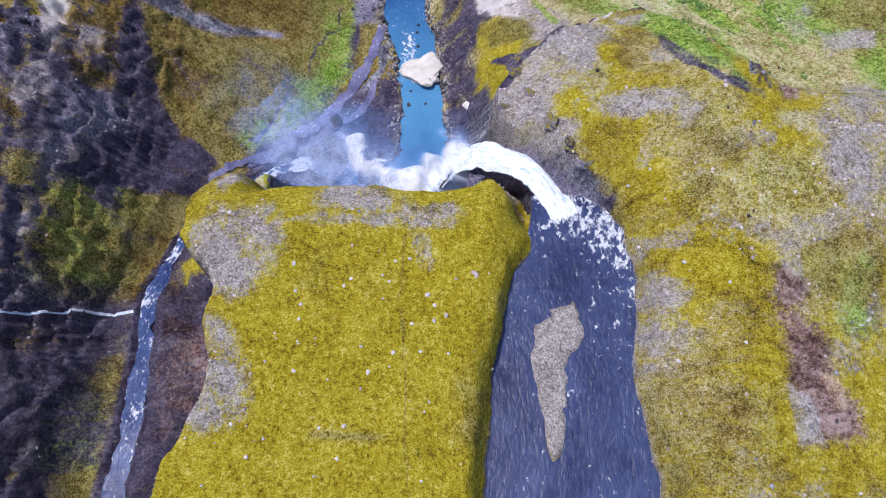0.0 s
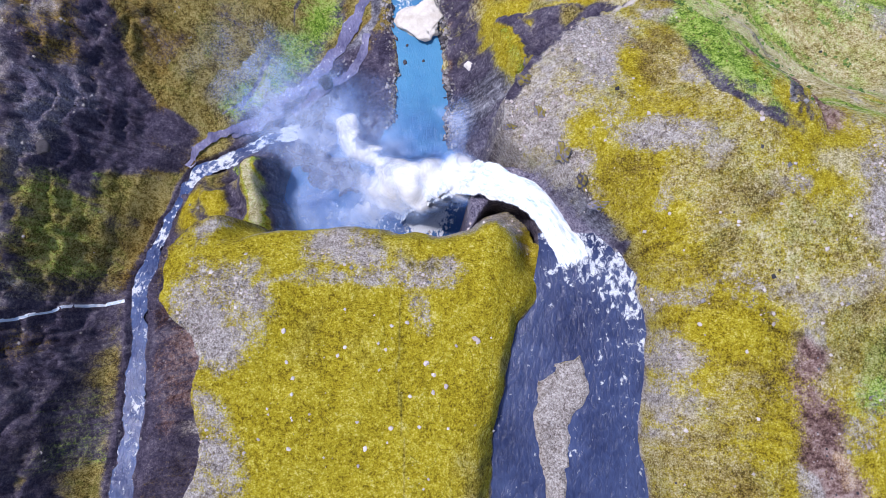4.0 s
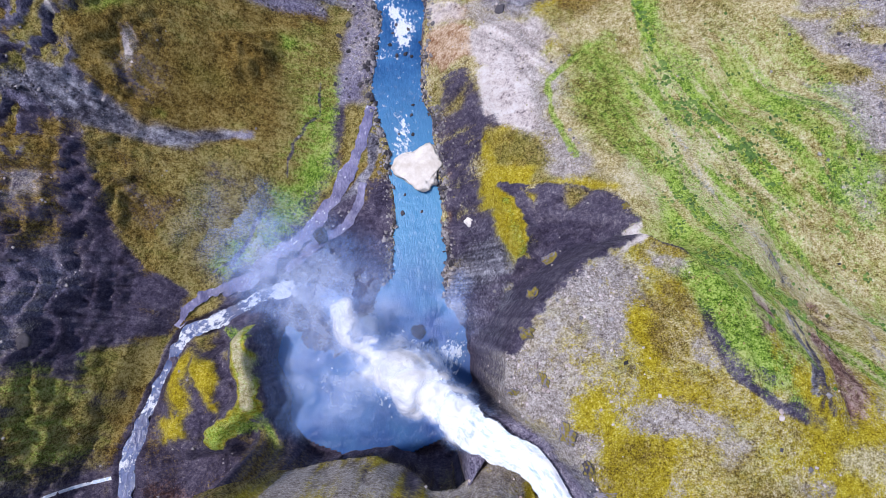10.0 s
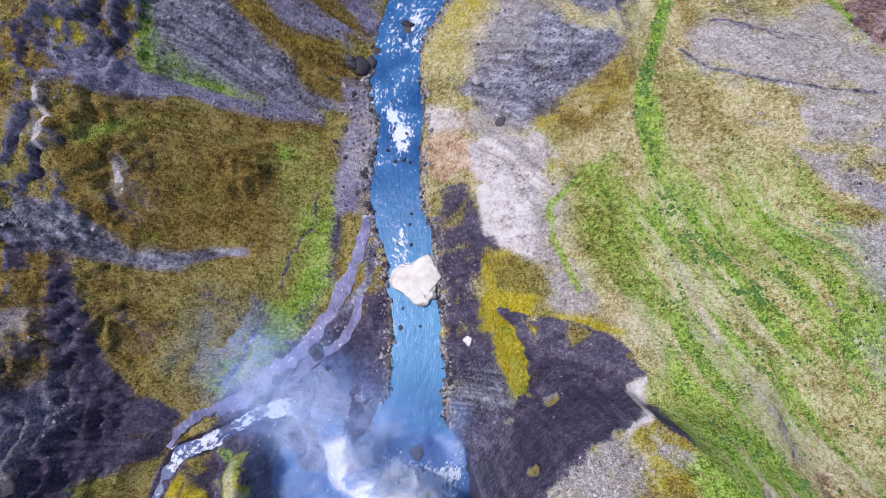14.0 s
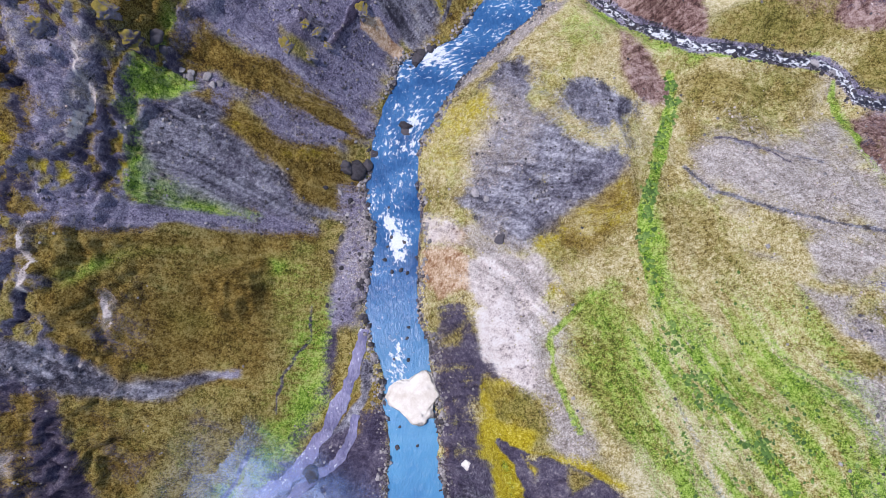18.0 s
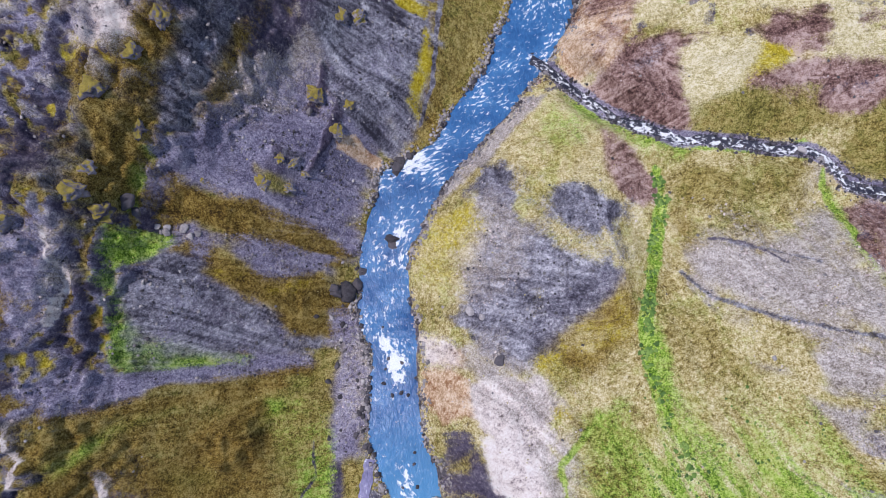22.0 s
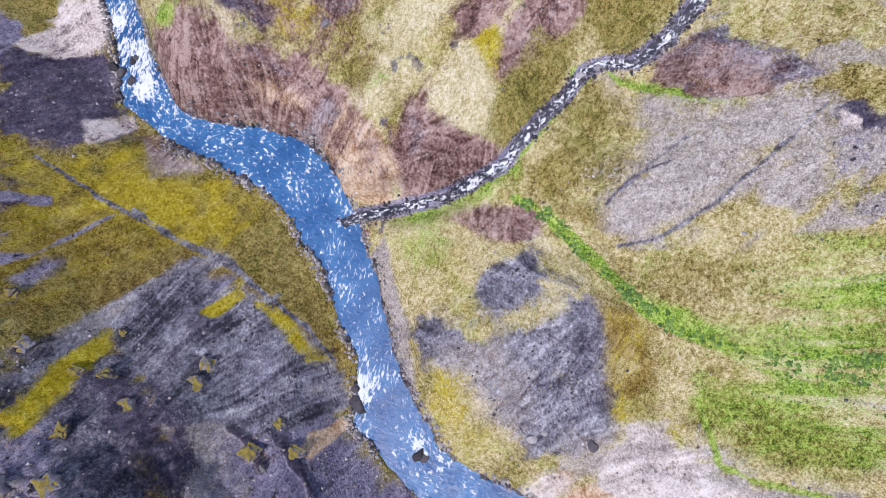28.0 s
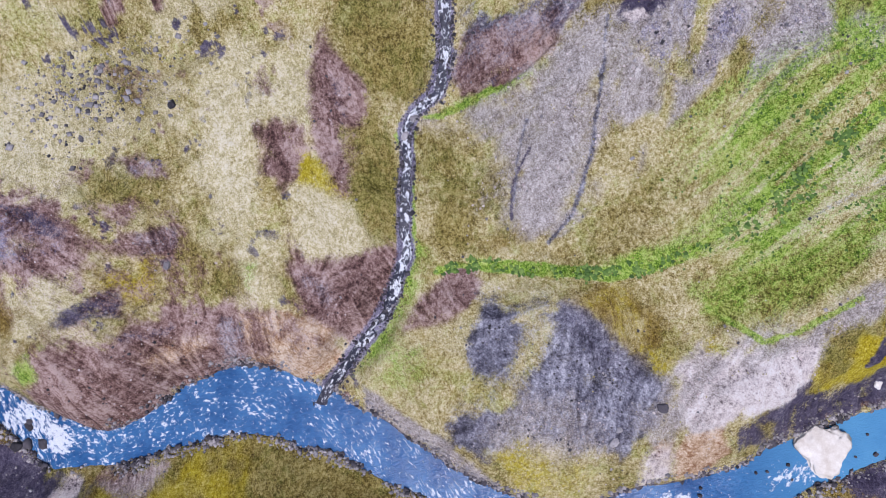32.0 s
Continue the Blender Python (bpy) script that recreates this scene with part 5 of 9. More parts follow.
patch("olive", [(-15.6, 276.5), (30.8, 273.6), (30.4, 265.9), (30.7, 252.6), (25.2, 238.6), (15.0, 225.3), (5.3, 216.2), (-0.1, 215.3), (4.8, 224.3), (7.1, 234.6), (9.3, 245.3), (8.3, 259.6), (-8.9, 263.2), (-17.4, 267.0)])
patch("rust", [(-15.6, 276.5), (30.8, 273.6), (30.4, 265.9), (30.7, 252.6), (25.2, 238.6), (15.0, 225.3), (5.3, 216.2), (-0.1, 215.3), (4.8, 224.3), (7.1, 234.6), (9.3, 245.3), (8.3, 259.6), (-8.9, 263.2), (-17.4, 267.0)], most=0.5, edge=3.0)
patch("moss", [(-15.6, 276.5), (13.4, 276.2), (8.4, 262.6), (-8.6, 263.9), (-17.4, 267.0)], most=0.35, edge=3.0)
patch("scree", [(-16.7, 258.7), (12.8, 249.7), (5.6, 228.9), (1.2, 214.8), (-8.7, 208.0), (-18.4, 191.5), (-19.7, 182.6), (-40.2, 192.2), (-54.0, 199.5), (-45.7, 209.0), (-38.2, 218.3), (-30.8, 226.5), (-19.9, 232.5), (-20.7, 241.5)])
patch("gravel", [(-31.3, 226.4), (-20.5, 231.5), (-22.8, 224.1), (-30.4, 215.7), (-37.7, 213.1), (-43.3, 210.4), (-37.5, 219.2)], most=0.45, edge=4.0)
patch("rock", [(-30.1, 252.7), (-22.5, 253.4), (-21.2, 246.0), (-24.9, 234.5), (-33.5, 226.9), (-37.5, 225.2), (-40.3, 223.4), (-35.9, 233.1), (-31.9, 243.3)])
patch("rust", [(-37.3, 227.1), (-33.5, 226.9), (-39.1, 219.6), (-40.2, 221.0)], most=0.7)
patch("olive", [(-43.9, 217.7), (-41.2, 217.9), (-45.8, 210.3), (-47.7, 210.0)], most=0.7)
patch("rock", [(-21.4, 226.2), (-20.6, 223.1), (-24.8, 214.6), (-26.9, 214.1)], lift=1.6)
patch("rock", [(-19.0, 217.8), (-17.6, 214.2), (-24.8, 201.1), (-29.0, 197.3), (-23.7, 206.4)], lift=2.0)
patch("rock", [(-32.5, 205.0), (-28.4, 202.9), (-32.1, 197.5), (-31.8, 192.9), (-36.0, 194.0), (-36.4, 199.9)], most=0.8, lift=1.4)
patch("olive", [(-37.8, 200.7), (-34.1, 197.3), (-30.8, 193.8), (-34.9, 194.1), (-38.6, 198.3)], most=0.8, lift=0.8)
patch("slate", [(-31.1, 204.2), (-26.4, 204.8), (-29.0, 197.3), (-31.5, 198.7)], most=0.5)
patch("cream", [(-19.3, 209.8), (-10.1, 205.4), (-11.5, 202.7), (-20.8, 206.0)])
patch("slate", [(-23.3, 262.5), (-10.0, 263.2), (7.6, 257.8), (10.8, 251.9), (11.4, 246.6), (5.5, 253.5), (-10.7, 258.9), (-24.5, 260.4)])
patch("slate", [(-6.5, 278.0), (-1.9, 278.4), (-3.3, 272.6), (-7.9, 273.0)], most=0.7)
patch("moss", [(-33.0, 257.4), (-24.5, 260.4), (-15.6, 258.2), (-18.7, 255.8), (-28.3, 255.7)])
patch("moss", [(-2.4, 247.9), (9.3, 245.3), (7.9, 242.3), (-3.6, 245.0)])
patch("moss", [(4.6, 238.6), (7.7, 232.7), (0.6, 216.6), (-1.8, 217.4), (3.0, 229.7)])
patch("moss", [(-5.2, 224.7), (1.6, 223.9), (0.2, 221.3)], most=0.8)
patch("straw", [(17.1, 258.5), (26.4, 257.5), (28.3, 247.7), (25.3, 241.9), (15.3, 241.4), (16.2, 250.0)], most=0.6)
patch("green", [(38.5, 220.6), (45.3, 214.6), (46.5, 206.4), (41.5, 203.7), (38.5, 211.9)])
patch("green", [(48.7, 204.9), (62.9, 197.7), (62.9, 194.7), (56.9, 193.9), (52.6, 200.8)])
patch("red", [(49.6, 260.9), (63.2, 248.2), (59.9, 242.4), (49.9, 248.4), (49.2, 253.4)])
patch("red", [(50.8, 246.8), (59.4, 241.3), (59.4, 235.5), (53.5, 230.6), (49.9, 241.9)], most=0.7)
patch("cream", [(48.9, 243.3), (57.5, 240.8), (56.3, 232.6), (49.3, 229.0), (47.8, 222.7), (42.9, 225.5), (41.8, 231.5)])
patch("red", [(56.9, 228.0), (68.0, 227.8), (73.8, 227.2), (67.4, 221.1), (64.9, 214.8), (65.7, 208.7), (63.8, 202.0), (55.3, 210.3), (47.2, 221.3), (51.5, 224.2)])
patch("sand", [(72.3, 224.6), (83.3, 221.0), (81.1, 213.9), (72.7, 210.7), (68.0, 207.3), (66.3, 212.0), (66.8, 219.9)])
patch("sand", [(62.8, 241.9), (75.1, 232.7), (76.4, 226.7), (66.3, 230.6), (58.0, 232.9)], most=0.8)
patch("red", [(79.4, 210.4), (93.7, 213.8), (106.9, 211.8), (117.6, 208.2), (118.8, 205.7), (106.6, 203.9), (95.8, 204.5), (85.0, 207.2)])
patch("olive", [(69.7, 207.8), (79.2, 207.4), (87.0, 201.9), (97.0, 203.9), (99.3, 197.8), (89.1, 196.6), (78.0, 197.2), (68.6, 202.4)])
patch("olive", [(99.8, 196.0), (111.7, 202.5), (122.6, 203.0), (129.9, 198.2), (120.6, 183.7), (111.1, 181.2), (101.6, 185.1)])
patch("sand", [(99.8, 196.0), (105.6, 192.1), (104.2, 185.0), (97.5, 188.4)], most=0.6)
patch("moss", [(86.8, 222.0), (94.1, 219.0), (85.5, 213.3), (79.3, 213.4)], most=0.7)
patch("slate", [(100.3, 179.3), (110.6, 170.9), (102.1, 161.9), (98.8, 169.4)])
patch("red", [(96.6, 179.2), (95.6, 171.6), (98.4, 166.3), (101.5, 159.8), (97.8, 157.2), (95.5, 162.2), (92.8, 168.5)], lift=-2.5)
patch("green", [(94.4, 183.7), (96.3, 178.6), (94.5, 170.5), (94.2, 161.9), (96.9, 157.4), (93.3, 160.6), (90.7, 169.1), (91.8, 176.7)], most=0.8)
patch("sand", [(121.3, 290.1), (123.5, 277.9), (108.7, 269.9), (99.2, 271.7), (99.5, 283.1), (108.6, 292.5)])
patch("sand", [(99.5, 240.3), (101.5, 230.7), (92.6, 229.0), (84.9, 232.5), (82.9, 239.7), (90.9, 242.9)], most=0.7)
patch("sand", [(74.8, 222.4), (75.7, 212.0), (70.4, 207.2), (67.2, 214.4), (71.0, 222.8)], most=0.7)
patch("olive", [(122.6, 270.7), (119.3, 232.3), (112.0, 241.1), (107.3, 264.9), (111.4, 271.0)], most=0.7)
patch("olive", [(77.9, 267.5), (77.2, 252.9), (72.1, 240.6), (62.9, 241.9), (64.2, 256.6), (63.3, 269.5)], most=0.7)
patch("olive", [(92.7, 205.6), (96.5, 198.6), (86.0, 196.7), (72.9, 200.4), (76.6, 205.3), (83.2, 207.5)], most=0.6)
patch("olive", [(116.0, 203.8), (113.2, 182.8), (106.0, 182.0), (98.5, 186.4), (97.9, 193.2), (99.1, 198.5), (108.3, 201.8)], most=0.9)
patch("red", [(112.1, 298.3), (104.3, 292.4), (95.4, 284.4), (89.5, 275.5), (84.2, 273.4), (87.1, 284.2), (93.4, 297.4)])
patch("rock", [(96.6, 292.2), (94.7, 284.4), (89.5, 276.6), (84.8, 275.0), (86.8, 281.4), (92.1, 289.3)], most=0.8)
patch("red", [(83.1, 284.5), (86.7, 274.2), (82.9, 266.4), (81.1, 252.3), (77.5, 255.9), (79.1, 267.1), (77.6, 275.2), (72.6, 278.5), (74.2, 285.6)])
patch("slate", [(82.8, 261.4), (82.3, 252.1), (78.5, 253.3), (78.4, 262.3)], most=0.7)
patch("rock", [(68.9, 284.8), (70.1, 280.0), (70.2, 270.3), (64.7, 270.5), (66.0, 274.6), (65.5, 282.8)], most=0.8)
patch("red", [(80.7, 299.3), (78.4, 290.5), (69.5, 293.1), (67.6, 300.9)])
patch("red", [(101.1, 226.6), (98.2, 220.2), (88.8, 219.5), (84.2, 224.2), (90.0, 229.3)])
patch("red", [(111.5, 210.9), (108.4, 203.1), (99.1, 199.8), (90.0, 204.4), (79.3, 210.4), (90.4, 212.4), (102.2, 211.5)])
patch("red", [(67.4, 227.5), (64.6, 214.7), (66.4, 203.6), (63.6, 199.7), (53.7, 207.6), (46.3, 218.8), (53.5, 227.1), (60.5, 228.7)])
patch("red", [(57.2, 286.4), (62.0, 271.9), (62.5, 252.5), (60.4, 243.8), (48.5, 248.7), (46.8, 264.8), (38.9, 280.7), (42.5, 289.5), (51.1, 292.5)])
patch("cream", [(56.6, 269.4), (56.2, 251.7), (52.8, 252.4), (51.1, 268.3)])
patch("cream", [(58.9, 242.6), (56.7, 231.4), (50.5, 221.9), (42.3, 222.4), (39.9, 229.8), (44.9, 238.5), (49.6, 244.8)])
patch("slate", [(57.9, 246.4), (57.6, 242.8), (46.9, 246.4), (48.0, 250.9)], most=0.8)
patch("green", [(70.7, 239.4), (70.5, 235.3), (66.4, 237.0), (68.1, 239.7)])
patch("green", [(60.3, 292.8), (58.6, 288.7), (53.7, 292.5), (55.4, 296.5)], most=0.9)
patch("rock", [(76.5, 259.0), (76.2, 255.4), (73.9, 258.2)], most=0.8)
patch("rock", [(101.7, 260.1), (100.9, 254.2), (95.4, 254.4), (96.7, 260.0)], most=0.6)
patch("moss", [(92.8, 219.2), (87.6, 212.5), (77.9, 207.8), (78.1, 211.8), (85.5, 218.1)], most=0.6)
patch("green", [(92.7, 194.9), (91.0, 190.9), (83.1, 192.9), (76.9, 196.0)], most=0.8)
patch("green", [(61.0, 199.9), (63.2, 194.3), (56.6, 193.4), (54.0, 197.7), (50.2, 202.0), (42.3, 205.3), (41.4, 211.3), (48.2, 208.1)], most=0.9)
patch("red", [(109.1, 176.5), (104.6, 163.0), (102.8, 151.7), (100.6, 154.7), (98.1, 156.8), (97.1, 165.2), (94.5, 173.7), (95.0, 178.5), (100.9, 179.6)])
patch("slate", [(109.4, 174.1), (102.8, 151.7), (101.0, 155.7), (100.7, 165.4), (101.8, 177.0)], most=0.7)
patch("rock", [(96.0, 174.8), (97.1, 165.2), (94.7, 171.3)], most=0.8)
patch("cream", [(101.5, 160.5), (99.2, 156.7), (95.2, 157.9), (96.0, 165.1)], most=0.6)
patch("gravel", [(91.9, 188.2), (89.6, 171.7), (89.3, 161.3), (96.9, 153.8), (98.4, 147.7), (91.9, 146.6), (83.1, 149.5), (73.9, 156.5), (66.3, 159.9), (62.5, 167.1), (65.7, 173.2), (75.8, 171.2), (81.4, 178.2), (85.9, 170.6)], most=0.6, edge=3.0)
patch("gravel", [(91.9, 146.6), (93.3, 138.6), (95.7, 130.9), (88.1, 133.6), (80.5, 137.2), (75.9, 143.7), (77.4, 148.4)])
patch("gravel", [(89.0, 128.9), (93.9, 123.4), (95.3, 119.4), (88.6, 120.9), (81.4, 127.5), (73.5, 135.0), (75.1, 138.2)])
patch("gravel", [(93.6, 113.0), (93.9, 105.8), (83.1, 106.4), (80.6, 113.5), (75.0, 118.6), (73.9, 121.7), (81.8, 122.3)])
patch("gravel", [(72.6, 146.2), (72.2, 142.7), (66.7, 143.9), (67.0, 146.6)], most=0.6)
patch("rock", [(99.9, 145.7), (98.6, 134.7), (95.8, 135.6), (94.0, 142.7), (95.5, 145.4)])
patch("pale", [(96.6, 144.7), (96.4, 140.5), (94.9, 140.4), (94.8, 143.7)])
patch("green", [(65.2, 126.1), (71.7, 117.2), (77.6, 106.8), (74.4, 106.9), (68.5, 114.1), (63.6, 120.2), (61.5, 125.3)], most=0.8)
patch("green", [(50.8, 139.4), (56.1, 132.5), (57.7, 124.7), (53.5, 129.2)], most=0.6)
patch("green", [(57.3, 114.5), (61.8, 105.9), (52.7, 106.8), (53.6, 112.7)], most=0.8)
patch("green", [(34.6, 135.1), (40.8, 122.4), (42.2, 112.8), (35.9, 120.8), (32.0, 133.1)], most=0.5, edge=3.0)
patch("rust", [(35.2, 161.7), (38.6, 156.7), (31.8, 149.2), (21.7, 150.9), (28.4, 155.4)], most=0.7)
patch("olive", [(10.6, 303.1), (19.4, 293.5), (28.0, 269.1), (28.0, 248.6), (19.7, 231.0), (9.0, 218.3), (1.8, 211.5), (7.4, 251.8), (8.6, 277.2)])
patch("rust", [(10.6, 303.1), (19.4, 293.5), (28.0, 269.1), (28.0, 248.6), (19.7, 231.0), (9.0, 218.3), (1.8, 211.5), (7.4, 251.8), (8.6, 277.2)], most=0.5, edge=2.0)
patch("rock", [(29.7, 311.1), (32.0, 307.3), (28.5, 298.5), (21.4, 301.7), (18.0, 305.7)])
patch("pale", [(23.9, 303.4), (27.4, 300.3), (28.2, 294.3), (20.8, 295.1), (18.6, 298.5)], most=0.9)
patch("pale", [(29.0, 285.9), (27.6, 273.2), (19.5, 277.6), (22.4, 284.1)], most=0.8)
patch("scree", [(6.0, 235.6), (4.0, 219.8), (-1.3, 217.0), (1.0, 232.7)], most=0.6)
patch("rust", [(10.4, 311.6), (13.8, 300.0), (26.3, 290.2), (24.2, 273.5), (30.9, 263.5), (27.4, 246.6), (21.1, 232.2), (6.0, 216.2), (3.5, 224.0), (8.7, 238.2), (7.4, 255.2), (-4.9, 264.4), (-19.5, 263.5), (-20.3, 274.9)], most=0.9)
patch("olive", [(24.2, 273.5), (30.9, 263.5), (27.4, 246.6), (21.1, 232.2), (6.0, 216.2), (3.5, 224.0), (8.7, 238.2), (7.4, 255.2), (13.3, 263.3)], most=0.5, edge=2.0)
patch("moss", [(14.4, 302.1), (26.3, 290.2), (20.7, 275.6), (10.3, 278.7), (8.6, 293.1)], most=0.3, edge=2.0)
patch("scree", [(-0.7, 300.2), (4.0, 290.8), (1.7, 290.6), (-2.8, 298.0)], most=0.7)
patch("scree", [(-14.5, 279.4), (-7.4, 278.6), (-4.4, 271.7), (-11.2, 274.4), (-15.3, 275.9)], most=0.8)
patch("gravel", [(-11.0, 286.3), (-1.9, 283.5), (7.0, 278.8), (6.4, 277.8), (-3.3, 281.4), (-11.6, 282.6)], most=0.6)
patch("slate", [(-24.3, 263.0), (-15.4, 261.1), (-1.5, 258.6), (7.3, 258.3), (8.8, 250.0), (1.4, 256.7), (-12.7, 258.9), (-24.1, 259.9), (-32.8, 257.2)], most=0.9)
patch("rock", [(29.1, 332.1), (44.3, 313.2), (32.0, 302.2), (22.3, 300.5), (12.9, 307.0), (12.7, 315.0)])
patch("pale", [(33.5, 330.8), (44.6, 326.8), (51.0, 335.1), (58.4, 323.5), (48.9, 317.2), (44.2, 315.0), (34.7, 326.3)])
patch("pale", [(23.6, 303.4), (31.8, 297.4), (22.6, 294.2), (19.7, 297.8)])
patch("red", [(29.1, 293.2), (29.4, 286.3), (27.7, 271.6), (22.0, 276.9), (21.7, 283.3)], most=0.7)
patch("red", [(53.6, 298.8), (58.1, 281.5), (59.8, 272.8), (61.7, 263.4), (61.4, 247.9), (51.6, 246.4), (45.6, 266.7), (39.3, 285.2), (44.9, 296.9)])
patch("cream", [(55.2, 271.1), (59.5, 255.6), (53.2, 252.3), (50.7, 265.7)])
patch("green", [(59.7, 297.8), (61.4, 286.7), (54.7, 291.6), (54.3, 297.4)], most=0.9)
patch("green", [(66.5, 241.8), (71.9, 239.6), (70.1, 237.1), (63.5, 238.6)], most=0.8)
patch("rust", [(-76.8, 136.5), (-69.7, 139.7), (-71.2, 128.6), (-69.2, 125.0), (-71.5, 120.2), (-75.9, 123.1), (-77.4, 129.3)])
patch("rust", [(-50.4, 143.3), (-42.7, 145.5), (-41.1, 134.0), (-46.9, 130.3), (-50.5, 134.2)], most=0.9, lift=2.0)
patch("rust", [(-43.0, 152.9), (-30.6, 156.6), (-29.8, 149.2), (-34.8, 139.3), (-38.9, 147.5)])
patch("green", [(-41.5, 146.4), (-37.0, 147.1), (-37.0, 142.8), (-40.9, 141.6)])
patch("green", [(-30.9, 141.3), (-28.1, 137.1), (-29.1, 122.2), (-27.3, 110.5), (-34.2, 104.7), (-42.1, 101.8), (-39.3, 112.9), (-35.7, 124.5), (-37.2, 130.2)], most=0.9)
patch("green", [(-61.4, 135.1), (-56.4, 137.5), (-55.9, 131.6), (-60.9, 129.3)], most=0.8)
patch("green", [(-67.8, 123.5), (-64.2, 124.5), (-64.6, 120.2), (-67.4, 119.2)])
patch("green", [(-66.0, 162.3), (-62.9, 158.1), (-56.7, 157.3), (-57.5, 155.4), (-64.5, 156.0)], most=0.7)
patch("rust", [(-76.6, 112.2), (-69.7, 114.3), (-64.9, 103.6), (-64.0, 90.7), (-69.9, 85.5), (-74.5, 95.8)], most=0.5)
patch("rust", [(24.8, 158.1), (36.3, 163.2), (43.7, 164.8), (42.4, 155.5), (36.0, 149.4), (29.0, 142.1), (24.0, 145.4)], most=0.6)
patch("pale", [(8.2, 146.1), (22.9, 147.3), (26.4, 140.9), (22.1, 133.7), (15.5, 125.6), (20.3, 116.1), (15.4, 117.7), (10.6, 130.3)], most=0.9)
patch("gravel", [(19.3, 122.8), (22.8, 118.6), (27.0, 113.0), (31.6, 105.1), (29.6, 105.2), (23.6, 111.9)], most=0.6)
patch("green", [(45.0, 158.1), (49.3, 159.9), (51.0, 141.7), (53.3, 130.5), (50.7, 129.1), (46.5, 144.9)], most=0.8)
patch("green", [(48.7, 123.7), (54.6, 118.2), (59.3, 111.6), (63.4, 105.6), (58.5, 108.0), (51.4, 114.4)], most=0.9)
patch("green", [(46.9, 89.4), (48.5, 83.1), (47.3, 76.8), (46.4, 72.2), (42.9, 74.3), (40.6, 80.1), (42.7, 84.0)], most=0.9)
patch("green", [(61.9, 126.1), (67.8, 124.8), (65.9, 119.7), (61.5, 121.1)], most=0.8)
patch("green", [(67.5, 121.1), (71.5, 114.9), (72.0, 109.8), (67.9, 112.6)], most=0.8)
patch("sand", [(35.0, 108.5), (41.4, 106.0), (43.2, 99.0), (43.8, 91.4), (39.7, 93.5), (36.0, 101.3)], most=0.8)
patch("sand", [(57.5, 91.4), (65.1, 95.6), (67.3, 87.4), (70.0, 77.7), (64.2, 76.2), (61.1, 83.6)], most=0.7)
patch("red", [(64.9, 74.4), (64.9, 70.7), (62.9, 67.6), (57.0, 68.7), (58.7, 71.7)])
patch("red", [(50.1, 78.5), (51.0, 74.2), (50.2, 72.4), (47.5, 75.4)], most=0.9)
patch("rock", [(20.9, 100.8), (26.3, 102.3), (34.0, 100.2), (37.2, 95.6), (35.9, 91.3), (27.8, 87.1), (21.3, 82.5), (18.3, 81.1), (17.0, 86.3), (19.5, 93.5)])
patch("olive", [(23.2, 101.9), (29.5, 100.5), (28.2, 95.8), (24.7, 97.1)], most=0.8)
patch("olive", [(27.7, 88.9), (31.8, 90.1), (28.6, 87.2), (25.8, 85.3)], most=0.6)
patch("pale", [(33.8, 89.2), (38.4, 91.4), (37.5, 87.3), (30.8, 86.3)], most=0.9)
patch("moss", [(13.0, 102.5), (15.3, 101.1), (19.9, 91.1), (18.1, 86.4), (15.5, 86.2), (12.9, 94.8)], most=0.9, lift=2.0)
patch("moss", [(18.2, 101.9), (20.9, 100.8), (21.4, 97.4), (19.2, 98.4)], most=0.9)
patch("gravel", [(21.4, 82.0), (25.7, 83.5), (27.5, 80.4), (24.3, 74.8), (19.7, 70.2), (15.0, 68.0), (10.9, 67.6), (15.4, 75.0), (18.7, 78.9)], most=0.9)
patch("rock", [(-49.2, 212.6), (-43.3, 217.9), (-36.0, 225.3), (-27.5, 233.0), (-20.6, 232.9), (-31.3, 225.3), (-38.8, 219.3), (-46.4, 210.1), (-51.0, 204.3)])
patch("olive", [(-47.1, 213.6), (-43.7, 215.9), (-44.6, 211.8), (-47.6, 210.4)], most=0.7)
patch("gravel", [(-39.4, 217.5), (-21.0, 230.8), (-22.8, 225.9), (-32.9, 217.7), (-40.3, 211.9)], most=0.5, edge=3.0)
patch("rock", [(-26.0, 215.6), (-21.0, 224.7), (-19.3, 227.0), (-20.6, 222.1), (-24.1, 214.1)], most=0.9)
patch("olive", [(-37.8, 199.2), (-30.4, 197.5), (-30.9, 194.3), (-36.1, 194.2)], most=0.7)
patch("cream", [(-19.5, 209.2), (-15.8, 210.0), (-11.3, 204.5), (-15.4, 204.7)])
patch("green", [(-60.6, 192.5), (-58.4, 196.8), (-56.7, 198.2), (-59.5, 193.2)], most=0.9)
patch("green", [(-62.9, 182.0), (-59.7, 184.8), (-55.2, 184.1), (-56.1, 181.6), (-62.0, 178.8)], most=0.8)
patch("green", [(-65.1, 165.4), (-62.7, 167.6), (-60.3, 165.0), (-64.9, 160.8)], most=0.8)
patch("green", [(-65.3, 158.6), (-55.5, 159.1), (-43.1, 156.2), (-44.5, 154.4), (-57.5, 155.7)], most=0.9)
patch("rust", [(-55.7, 194.6), (-48.3, 192.7), (-39.0, 187.8), (-27.7, 181.9), (-23.2, 177.7), (-32.2, 181.6), (-42.6, 183.9), (-49.9, 187.8)])
patch("rust", [(-49.5, 176.5), (-45.5, 177.7), (-37.4, 173.7), (-27.7, 169.3), (-27.2, 160.8), (-34.1, 162.8), (-40.8, 171.1)], most=0.9)
patch("rock", [(11.7, 193.2), (19.4, 198.4), (22.8, 192.6), (19.4, 187.1), (12.6, 188.9)], most=0.7)
